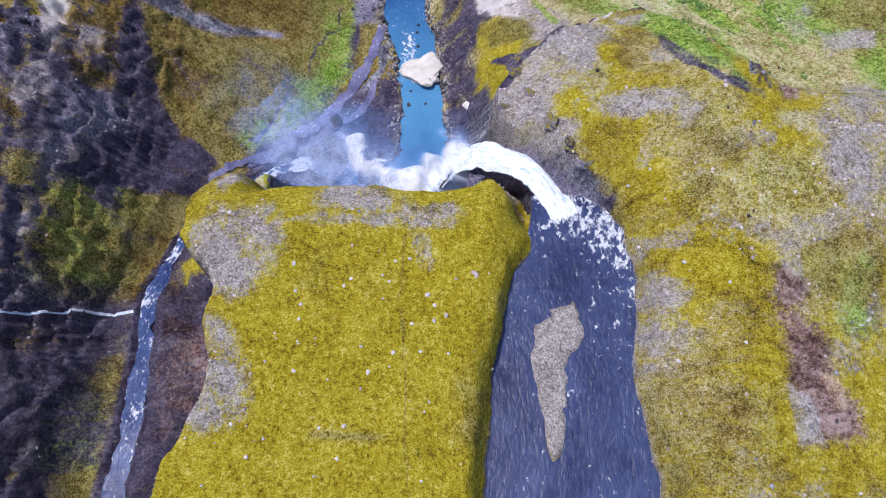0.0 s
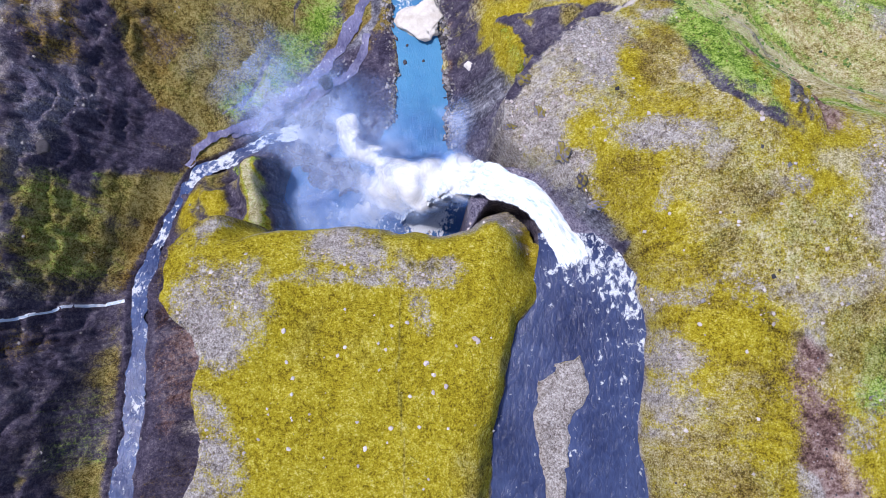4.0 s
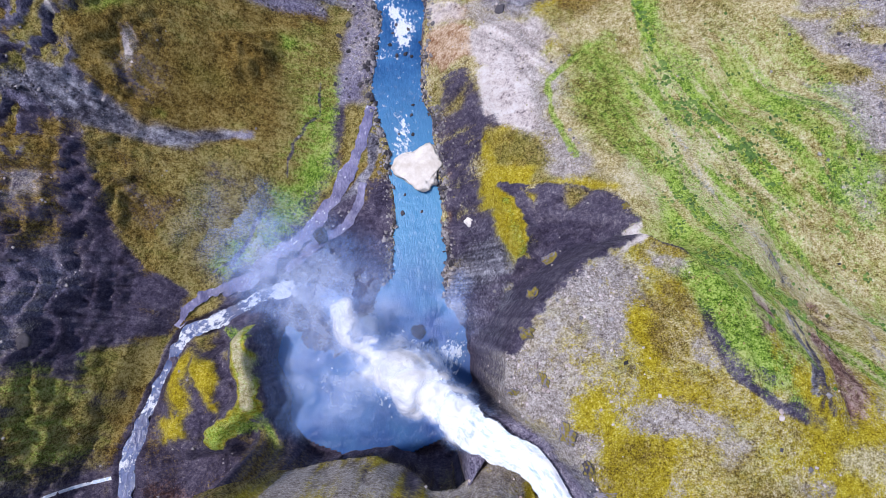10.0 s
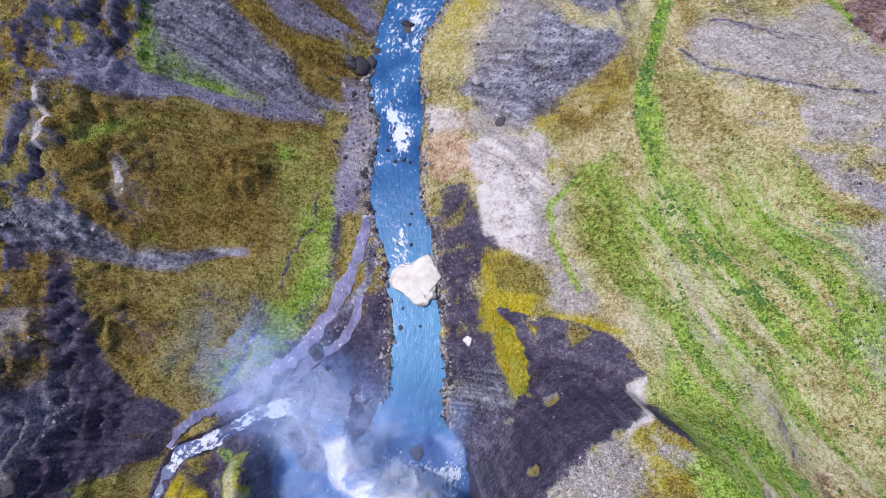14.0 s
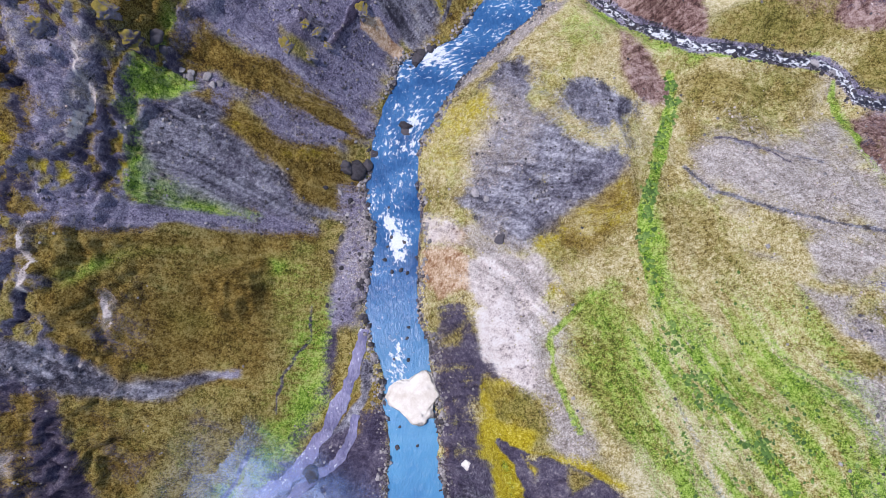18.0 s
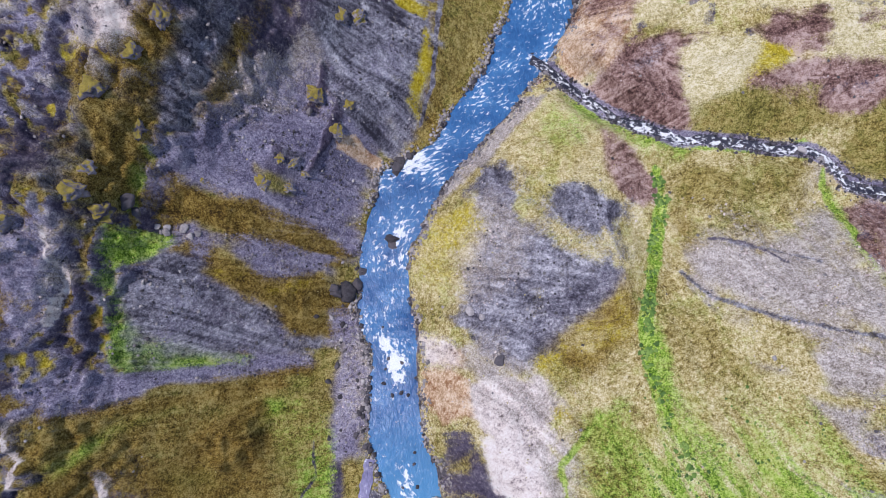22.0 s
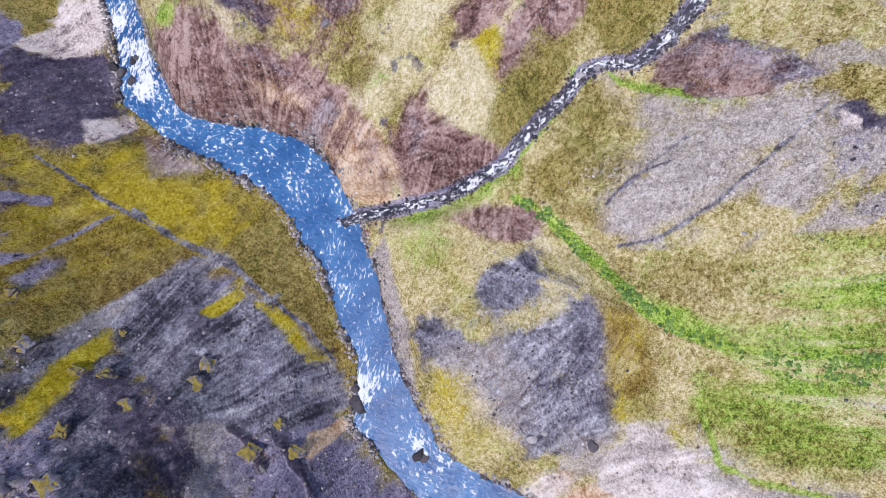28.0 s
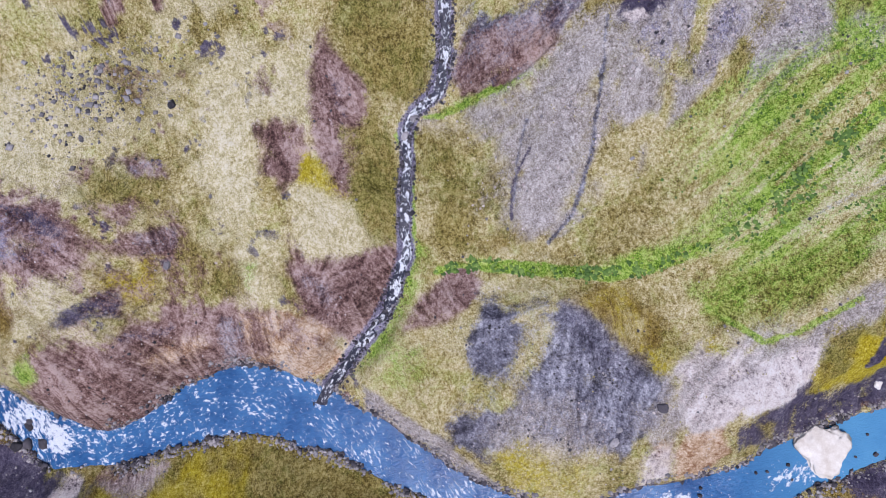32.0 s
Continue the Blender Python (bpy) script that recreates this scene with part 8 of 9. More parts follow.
patch("green", [(52.7, 127.6), (61.3, 123.1), (73.2, 113.1), (81.1, 103.8), (80.8, 99.6), (71.8, 107.2), (63.1, 114.5), (53.9, 120.8)], most=0.45, edge=3.0)
patch("rust", [(-64.2, 147.5), (-41.9, 151.9), (-36.8, 141.5), (-43.1, 125.8), (-62.1, 121.1), (-70.8, 126.0)], most=0.4, edge=3.0)
patch("rock", [(-75.6, 113.0), (-51.8, 113.5), (-49.7, 98.2), (-73.4, 95.0)], most=0.3, edge=3.0)
patch("green", [(-41.6, 141.3), (-34.5, 144.3), (-31.8, 136.3), (-38.8, 130.9)], most=0.4, edge=1.5)
patch("scree", [(-89.8, 82.1), (-86.1, 87.9), (-82.2, 90.7), (-81.1, 80.3), (-85.5, 72.7), (-88.9, 64.7)], most=0.8, edge=1.5)
patch("rock", [(-88.9, 68.9), (-82.5, 76.5), (-80.2, 69.6), (-86.1, 62.3), (-89.4, 60.2)], most=0.4, edge=2.0)
patch("rock", [(-92.7, 37.2), (-81.6, 38.2), (-72.4, 1.1), (-87.1, 1.7)], most=0.6, edge=2.0)
patch("rock", [(-99.8, 94.7), (-87.5, 107.3), (-76.4, 99.3), (-81.3, 76.7), (-94.2, 64.9)], most=0.45, edge=2.0)
patch("slate", [(-64.4, 164.2), (-57.8, 162.6), (-45.0, 156.7), (-52.0, 155.7), (-65.6, 155.3)], most=0.45, edge=1.5)
patch("olive", [(-41.6, 141.3), (-28.4, 148.7), (-27.8, 125.7), (-38.4, 105.2), (-43.2, 102.8)], most=0.4, edge=2.0)
# seams, paths and rills
trail("green", [(58.3, 190.5), (54.9, 178.8), (50.2, 167.7), (46.7, 156.7), (45.8, 146.2), (47.0, 134.8), (48.9, 127.6), (52.1, 117.5), (56.3, 109.4), (61.5, 103.6), (65.4, 99.0)], 1.0, 1.0)
trail("rock", [(-45.1, 100.4), (-47.7, 93.7), (-51.0, 89.8)], 0.4, 0.7)
trail("rock", [(-31.4, 135.4), (-31.9, 127.0), (-37.8, 118.8), (-38.8, 109.5)], 0.35, 0.7)
trail("pale", [(-78.3, 149.5), (-78.6, 143.9), (-77.4, 142.0), (-80.3, 136.8)], 0.45, 0.9)
trail("pale", [(-68.8, 184.1), (-70.2, 179.4), (-68.9, 176.4), (-69.6, 172.2), (-71.6, 166.3)], 0.35, 0.8)
trail("slate", [(-45.6, 99.4), (-48.4, 92.4), (-52.6, 86.7)], 0.35, 0.7)
trail("slate", [(47.2, 116.1), (51.4, 102.9), (56.7, 90.8), (61.8, 78.1)], 0.8, 0.6)
trail("sand", [(58.6, 106.5), (65.0, 96.0), (71.2, 85.4), (78.6, 76.6)], 0.5, 0.6)
trail("green", [(46.5, 133.8), (47.0, 114.7), (49.4, 103.1), (51.5, 90.9)], 0.8, 0.7)
trail("rock", [(56.6, 73.3), (53.3, 65.8), (54.2, 59.5)], 0.35, 0.6)
trail("rock", [(58.1, 79.9), (54.9, 69.3), (52.7, 61.1)], 0.35, 0.6)
trail("slate", [(57.6, 86.7), (60.3, 80.2), (53.7, 71.1), (52.0, 62.6)], 0.5, 0.8)
trail("pale", [(-70.0, 135.4), (-69.3, 132.2)], 0.4, 0.9)
trail("slate", [(10.0, 276.7), (9.1, 264.1), (10.1, 250.5), (7.1, 234.6), (4.8, 224.3)], 0.35, 0.8)
trail("rock", [(64.5, 174.6), (72.4, 172.2), (78.8, 166.8)], 0.4, 0.7)
trail("green", [(57.9, 193.3), (56.7, 182.6), (52.9, 172.6), (49.3, 163.1), (47.3, 154.7), (46.0, 146.5), (47.1, 138.4), (49.9, 129.4), (53.6, 119.8), (59.3, 112.5), (62.9, 105.9)], 1.0, 1.0)
trail("slate", [(97.4, 147.7), (85.5, 150.6), (72.7, 155.2), (61.8, 161.0), (57.6, 167.2)], 0.45, 0.7)
trail("slate", [(84.4, 166.1), (76.9, 169.9), (68.2, 173.1)], 0.35, 0.6)
trail("slate", [(10.1, 302.9), (8.8, 285.9), (8.8, 273.8), (8.5, 258.7), (9.2, 252.1), (7.5, 238.4), (5.4, 225.1), (0.7, 214.4)], 0.4, 0.8)
trail("green", [(34.8, 137.5), (24.4, 128.1), (25.1, 120.0), (29.2, 108.6)], 0.7, 0.7)
trail("rock", [(21.6, 82.4), (17.4, 78.4), (14.0, 73.7), (10.9, 68.3)], 1.1, 1.0)
trail("rock", [(17.6, 85.2), (16.9, 80.4), (15.9, 77.5)], 1.0, 0.9)
trail("slate", [(-45.1, 98.9), (-48.4, 92.7), (-52.4, 87.9), (-56.3, 85.2)], 0.3, 0.7)
trail("green", [(91.3, 195.0), (83.5, 193.5), (76.6, 195.4), (67.3, 197.4), (59.7, 200.7)], 0.7, 0.8)
trail("green", [(93.1, 188.1), (93.8, 177.4), (93.7, 170.0)], 0.6, 0.7)
PATH_LINES = [[(58.3, 190.5), (54.9, 178.8), (50.2, 167.7), (46.7, 156.7), (45.8, 146.2), (47.0, 134.8), (48.9, 127.6), (52.1, 117.5), (56.3, 109.4), (61.5, 103.6), (65.4, 99.0)], [(57.9, 193.3), (56.7, 182.6), (52.9, 172.6), (49.3, 163.1), (47.3, 154.7), (46.0, 146.5), (47.1, 138.4), (49.9, 129.4), (53.6, 119.8), (59.3, 112.5), (62.9, 105.9)]]
# streaks down the east slope, and thin growth on the gravel
curl = 5 * fbm(GX, GY, 30, 2, 141)
across, down = 0.89 * GX + 0.45 * GY + curl, 0.10 * (0.89 * GY - 0.45 * GX)
fan = east * smooth(36, 48, GX) * smooth(88, 74, GX) * smooth(55, 66, GY) * smooth(150, 120, GY)
lay("green", 0.75 * fan * smooth(-0.05, 0.15, fbm(across, down, 3.0, 4, 143)))
C["fan"] = fan
lay("sand", 0.5 * fan * smooth(0.06, 0.2, fbm(across, down, 2.4, 4, 145, 0.65)))
lay("straw", 0.6 * fan * smooth(0.1, 0.28, fbm(across, down, 2.0, 4, 147, 0.6)))
for cover, seed, most in (("moss", 175, C["ma"]), ("straw", 179, C["mb"]), ("moss", 181, 0.7 * C["mb"])):
    m = 0.4 * smooth(-0.1, 0.35, fbm(GX, GY, 3, 5, seed, 0.7)) * most * W["gravel"]
    W["gravel"] = W["gravel"] - m
    W[cover] = W[cover] + m
lay("gravel", 0.8 * smooth(-0.25, 0.1, fbm(GX, GY, 5, 4, 121)) * smooth(5.5, 3.0, C["da"]) * smooth(-0.5, 0.8, C["da"]) * smooth(40, 44, GY))
trail("olive", [(-5.9, 34), (-5.9, 28.4), (-6, 21.3), (-5.5, 13.8), (-5.2, 6.1), (-4.8, -6)], 0.22, 0.55)
front = smooth(-12, -2, C["da"]) * smooth(1.5, -0.5, C["da"]) * smooth(36, 42, GY) * smooth(8, 2, GX)
lay("rust", 0.5 * front * smooth(-0.2, 0.2, fbm(GX, GY, 5, 4, 231, 0.65)))
lay("olive", 0.5 * front * smooth(-0.05, 0.25, fbm(GX, GY, 4, 4, 233, 0.65)))
trail("moss", [p[:2] for p in RIB], 1.6, 0.85)
trail("green", [p[:2] for p in RIB], 1.5, 0.55)
trail("sand", [p[:2] for p in RIB[:3]], 1.0, 0.6)
lay("scree", smooth(-0.2, 0.6, C["edge"]) * smooth(66, 74, GY))
lay("rock", smooth(-1.5, 0.5, C["pool"]) * (1 - C["shelf"]))
lay("scree", smooth(-0.5, 1, C["bed"]) * smooth(60, 57, GY) * 0.9 * (1 - smooth(-1, 1, inside(GX, GY, GRAVEL_BAR))))
lay("gravel", smooth(-0.6, 0.8, inside(C["wx"], C["wy"], GRAVEL_BAR)))
for key in ("side", "trib"):
    lay("scree" if key == "trib" else "rock", smooth(1.8, 1.0, C[key]) * 0.9 * (1 - C["shelf"]))

# relief by cover: hummocks in moss, ribs and ledges in rock, rubble in gravel
bare = np.clip(1 - sum(W.values()), 0, 1)
soft_cover = W["moss"] + W["olive"] + W["rust"] + W["green"]
loose = W["gravel"] + W["scree"] + W["pale"] + W["slate"]
rolling = CORE * (1 - C["shelf"]) * (1 - west) * smooth(-4, -12, C["edge"]) * smooth(2, 5, C["trib"]) * smooth(80, 95, GY)
Z = Z + rolling * (1.5 * ridged(GX + 4 * fbm(GX, GY, 14, 3, 221), GY, 20, 4, 223) + 0.5 * ridged(GX, GY, 7, 3, 225))
Z = Z + CORE * LIFT * (0.75 + 0.6 * ridged(GX, GY, 3, 3, 57))
ribs = ridged(GX + 2 * fbm(GX, GY, 9, 2, 51), GY, 9, 5, 53)
Z = Z + CORE * (
    bare * ((1.2 + 1.6 * C["wall"]) * ribs + 0.7 * fbm(GX, GY, 1.8, 3, 55)) * smooth(0.25, 1.0, slope)
    + bare * 0.35 * fbm(GX, GY, 3.5, 3, 57)
    + soft_cover * (0.28 * fbm(GX, GY, 1.6, 3, 59) + 0.28 * fbm(GX, GY, 7, 3, 61))
    + (W["rust"] + W["olive"]) * 0.9 * ridged(GX, GY, 6, 4, 63) * smooth(0.2, 0.7, slope)
    + loose * (0.13 * fbm(GX, GY, 1.0, 2, 65) + 0.25 * ridged(GX * 0.6, GY * 1.2, 7, 3, 67))
    + W["straw"] * (0.3 * fbm(GX, GY, 1.6, 3, 69) + 0.35 * fbm(GX, GY, 6, 3, 68))
    + W["red"] * 0.4 * ridged(GX, GY, 5, 4, 70)
)


SEAMS = downhill(Z)
RILLS = downhill(Z, 34, 6, 3)
Z = Z + CORE * (SEAMS - 0.5) * (0.4 * loose + 0.5 * W["red"] + 0.8 * bare) * smooth(0.15, 0.6, slope)
Z = Z + CORE * (RILLS - 0.5) * (1.6 * loose + 2.4 * W["red"] + 3.6 * bare + 2.6 * (W["rust"] + W["olive"]) + 2.2 * (W["green"] + W["straw"])) * smooth(0.1, 0.5, slope) * smooth(0, 3, np.abs(C["edge"] + 0.5))
SEAMS = np.clip(0.5 + 0.75 * (SEAMS - 0.5) + 0.55 * (RILLS - 0.5), 0, 1)
ny, nx = GX.shape
idx = np.arange(nx * ny).reshape(ny, nx)
quads = np.stack([idx[:-1, :-1], idx[:-1, 1:], idx[1:, 1:], idx[1:, :-1]], -1).reshape(-1, 4)
me = bpy.data.meshes.new("ground")
me.vertices.add(nx * ny)
me.vertices.foreach_set("co", np.stack([GX, GY - 8.0 * C["undercut"], Z], -1).astype(np.float32).ravel())
me.loops.add(quads.size)
me.loops.foreach_set("vertex_index", quads.astype(np.int32).ravel())
me.polygons.add(len(quads))
me.polygons.foreach_set("loop_start", np.arange(0, quads.size, 4, dtype=np.int32))
me.update(calc_edges=True)
for k in range(3):
    a = me.attributes.new("cover_%d" % (k + 1), "FLOAT_COLOR", "POINT")
    a.data.foreach_set("color", np.stack([W[c] for c in COVERS[4 * k:4 * k + 4]], -1).astype(np.float32).ravel())
me.attributes.new("seams", "FLOAT", "POINT").data.foreach_set("value", SEAMS.astype(np.float32).ravel())
me.shade_smooth()
me.materials.append(M_GROUND)
ground = tagged(new("ground", me), "mossy highland ground with a rocky gorge and gravel slopes", "ground", kind="structure")
XS, YS = GX[0], GY[:, 0]


def high(x, y):
    """The ground's height at a place."""
    j, i = int(np.searchsorted(XS, x)) - 1, int(np.searchsorted(YS, y)) - 1
    fx, fy = (x - XS[j]) / (XS[j + 1] - XS[j]), (y - YS[i]) / (YS[i + 1] - YS[i])
    return float((Z[i, j] * (1 - fx) + Z[i, j + 1] * fx) * (1 - fy) + (Z[i + 1, j] * (1 - fx) + Z[i + 1, j + 1] * fx) * fy)


# ---------------- water ----------------
def sheet(name, X, Y, H, U, V, foam, keep, material, label, waves=0.10):
    """A water surface on a grid of places, with flow coordinates and a foam mask."""
    H = H + waves * fbm(X, Y, 1.3, 2, 91) + 1.6 * waves * np.clip(foam, 0, 1) * ridged(X, Y, 2.2, 2, 93)
    ids = np.arange(X.size).reshape(X.shape)
    q = np.stack([ids[:-1, :-1], ids[:-1, 1:], ids[1:, 1:], ids[1:, :-1]], -1).reshape(-1, 4)
    if keep is not None:
        k = keep.ravel()
        q = q[k[q].all(1)]
    used = np.unique(q)
    remap = np.zeros(X.size, int)
    remap[used] = np.arange(len(used))
    co = np.stack([X, Y, H], -1).reshape(-1, 3)[used]
    ob = link(name, co.tolist(), remap[q].tolist(), material)
    uv = ob.data.uv_layers.new(name="flow")
    li = np.empty(len(ob.data.loops), np.int32)
    ob.data.loops.foreach_get("vertex_index", li)
    uv.data.foreach_set("uv", np.stack([U.ravel(), V.ravel()], -1)[used][li].astype(np.float32).ravel())
    f = ob.data.attributes.new("foam", "FLOAT", "POINT")
    f.data.foreach_set("value", foam.ravel()[used].astype(np.float32))
    return tagged(ob, label, "water", kind="structure")


def spots(X, Y, places):
    """A foam mask: rounds of (x, y, radius, strength)."""
    out = np.zeros(X.shape)
    for x, y, r, s in places:
        out = np.maximum(out, s * np.exp(-((X - x) ** 2 + (Y - y) ** 2) / (r * r)))
    return out


ry = np.arange(72, 338, 0.5)
line_at = lambda l, k: np.interp(ry, [p[0] for p in l], [p[k] for p in l])
xl, xr, lv = line_at(RIVER_LEFT, 1), line_at(RIVER_RIGHT, 1), line_at(RIVER_LEFT, 2)
u = np.linspace(0, 1, 44)[None]
RX = (xl - 2.2)[:, None] * (1 - u) + (xr + 2.2)[:, None] * u
RY = np.repeat(ry[:, None], 44, 1)
mid_x = (xl + xr) / 2
run = np.concatenate([[0], np.cumsum(np.hypot(np.diff(mid_x), np.diff(ry)))])
side = np.hypot(1, np.gradient(mid_x, ry))[:, None]
rapid = np.interp(ry, [72, 120, 140, 150, 162, 172, 185, 200, 205, 212, 225, 250, 275, 286, 292, 302, 330], [0.0, -0.03, 0.1, 0.17, 0.2, 0.15, 0.17, 0.24, 0.24, 0.19, 0.18, 0.2, 0.21, 0.2, 0.22, 0.24, 0.25])[:, None]
foam = rapid + 0.0 * RX + spots(RX, RY, [(-10.5, 148, 2.2, 0.4), (-12, 152.5, 1.8, 0.26), (-12.5, 156, 1.5, 0.3), (-10.5, 118.5, 3.2, 0.46), (-10, 123, 3, 0.42), (-11.5, 127, 2, 0.3), (-2, 205, 5, 0.12), (-9, 179, 4, 0.2), (47.8, 311.8, 4.5, 0.25), (45.0, 304.0, 4, 0.24), (39.4, 300.0, 3, 0.37), (53.6, 317.3, 4, 0.24), (48.7, 308.1, 3.5, 0.25), (43.0, 300.7, 3, 0.37), (-10.7, 151.8, 2.0, 0.6), (-13.1, 157.0, 1.6, 0.5), (-6.8, 184.7, 2.2, 0.3), (-3.1, 204.6, 3, 0.35)])
sheet("river", RX, RY, np.repeat(lv[:, None], 44, 1), (RX - mid_x[:, None]) / side, np.repeat(run[:, None], 44, 1), foam, None, M_RIVER, "milky blue river with white rapids", 0.07)

PX, PY = np.meshgrid(np.arange(-50, 12.1, 0.5), np.arange(38, 88, 0.5))
sheet("plunge_pool", PX, PY, -0.12 * smooth(70, 74, PY), PX, PY, spots(PX, PY, [(-5, 61, 7, 1.0), (-12, 56, 7, 0.3), (2, 66, 5, 0.4), (-13, 68, 8, 0.26), (-26, 64, 9, 0.14)]) - 0.03, inside(PX, PY, POOL) > -2.5, M_RIVER, "misty blue plunge pool below the waterfall", 0.06)

# upper river: y, left bank, right bank
UPPER_BANKS = [(-60, 5, 32), (-4, 6, 31.5), (7, 6.5, 30.5), (15, 7.5, 30), (23, 9.5, 30.5), (29, 12, 31), (37, 15, 30.5), (42, 16, 27), (44.4, 16, 25.2)]
uy = np.arange(-60, 44.5, 0.4)
ul, ur = (np.interp(uy, [p[0] for p in UPPER_BANKS], [p[k] for p in UPPER_BANKS]) for k in (1, 2))
u = np.linspace(0, 1, 60)[None]
UX = (ul - 0.9)[:, None] * (1 - u) + (ur + 0.9)[:, None] * u
UY = np.repeat(uy[:, None], 60, 1)
u_level = 60.35 - 2.8 * smooth(40, 50, UY)
u_foam = 0.03 + 0.11 * smooth(-12, 30, UY) * smooth(15, 24, UX) + 0.04 * smooth(20, 36, UY) + 0.14 * smooth(28.0, 44.5, UY + 0.25 * (UX - 22) + 1.5 * fbm(UX, UY, 2.5, 3, 95))
sheet("upper_river", UX, UY, u_level, UX, UY, u_foam, None, M_UPPER, "dark blue upper river breaking white at the lip", 0.08)


def ribbon(name, stations, material, label, foam_level, extra=0.7, rough=(), drape=False, ragged=0.15):
    """A stream's surface along its line."""
    pts = np.array(stations)
    s = np.concatenate([[0], np.cumsum(np.hypot(np.diff(pts[:, 0]), np.diff(pts[:, 1])))])
    t = np.arange(0, s[-1], 0.5)
    c = np.stack([np.interp(t, s, pts[:, k]) for k in range(4)], 1)
    for k in (0, 1):
        c[:, k] = np.convolve(np.pad(c[:, k], 3, mode="edge"), np.ones(7) / 7, "valid")
    dx, dy = np.gradient(c[:, 0]), np.gradient(c[:, 1])
    d = np.hypot(dx, dy)
    if drape:
        c[:, 3] = [high(x, y) + 0.25 for x, y in c[:, :2]]
    v = np.linspace(-1, 1, 11)[None]
    w = (c[:, 2] + extra)[:, None] * (1 + ragged * fbm(np.repeat(t[:, None], 11, 1), 40.0 * np.sign(v) + 0 * t[:, None], 3.0, 3, 97))
    X, Y = c[:, 0:1] + v * w * (-dy / d)[:, None], c[:, 1:2] + v * w * (dx / d)[:, None]
    return sheet(name, X, Y, np.repeat(c[:, 3:4], 11, 1), v * w, np.repeat(t[:, None], 11, 1), np.maximum(foam_level, spots(X, Y, rough)), None, material, label, 0.06)


ribbon("side_stream", SIDE_STREAM, M_STREAM, "narrow blue-white stream in the dark side gorge", 0.2, 0.15, ragged=0.8, rough=[(-70, 53, 6, 0.4), (-74, 40, 4, 0.32), (-64, 69, 4, 0.45), (-71, 12, 4, 0.34), (-56, 73, 6, 0.45), (-48, 77.5, 6, 0.48), (-40, 81, 6, 0.5)])
M_BRAID = water_material("shallow_water", (0.07, 0.068, 0.14), (0.25, 0.24, 0.38), size=1.3)
for line in (SHALLOW, SHALLOW_BRANCH, SHALLOW_SIDE):
    ribbon("shallow_braid", line, M_BRAID, "shallow lilac water spreading over dark gravel", 0.12, 0.0, drape=True, ragged=0.9)
ribbon("rill", [(-96, 30, 0.5, 33), (-89.2, 32.7, 0.4, 29), (-85.9, 35.2, 0.35, 24), (-80.7, 36, 0.4, 15.6), (-76, 37.1, 0.35, 9)], M_RILL, "thin white rill down the dark wall", 0.3, 0.0, drape=True)
ribbon("tributary", TRIBUTARY, M_BROOK, "small dark brook breaking white over stones", 0.3, -0.1, ragged=0.8)


# ---------------- the waterfall ----------------
def white_water(root, name, stations, first, last, bulge, seed, share=1.0, shift=0.0, lift=0.0):
    """A lumpy tongue of tumbling water along a falling line, thin and torn towards its rims."""
    P = np.array(stations)
    s = np.concatenate([[0], np.cumsum(np.linalg.norm(np.diff(P[:, :3], axis=0), axis=1))])
    t = np.arange(s[first], s[last], 0.3)
    c = np.stack([np.interp(t, s, P[:, k]) for k in range(4)], 1)
    for k in range(4):
        c[:, k] = np.convolve(np.pad(c[:, k], 9, mode="edge"), np.ones(19) / 19, "valid")
    T = np.gradient(c[:, :3], axis=0)
    T /= np.linalg.norm(T, axis=1)[:, None]
    S = np.cross(T, [0.0, 0.0, 1.0])
    S /= np.linalg.norm(S, axis=1)[:, None]
    U = np.cross(S, T)
    v = np.linspace(-1, 1, 44)
    V, R = np.meshgrid(v, t)
    w = c[:, 3:4] * share
    across = V * w * (1 + 0.3 * fbm(R, 30.0 * np.sign(V), 3.0, 4, seed)) + shift
    high_ = bulge * np.sqrt(np.clip(1 - V * V, 0, 1)) - 0.5 * V ** 4 + lift
    high_ = high_ + (0.55 * fbm(across, R * 0.5, 1.6, 4, seed + 1, 0.6) + 0.4 * ridged(across, R * 0.35, 2.2, 3, seed + 2)) * (1 - 0.5 * V * V)
    X = c[:, None, :3] + S[:, None] * across[..., None] + U[:, None] * high_[..., None]
    ids = np.arange(V.size).reshape(V.shape)
    q = np.stack([ids[:-1, :-1], ids[:-1, 1:], ids[1:, 1:], ids[1:, :-1]], -1).reshape(-1, 4)
    ob = link(name, X.reshape(-1, 3).tolist(), q.tolist(), M_FALL, root)
    uv = ob.data.uv_layers.new(name="flow")
    li = np.empty(len(ob.data.loops), np.int32)
    ob.data.loops.foreach_get("vertex_index", li)
    uv.data.foreach_set("uv", np.stack([across.ravel(), R.ravel()], -1)[li].astype(np.float32).ravel())
    thin = np.clip(smooth(0.55, 1.0, np.abs(V)) + 1.1 * smooth(t[0] + 7.5, t[0] + 0.5, R), 0, 1.15)
    ob.data.attributes.new("thin", "FLOAT", "POINT").data.foreach_set("value", thin.astype(np.float32).ravel())
    return ob


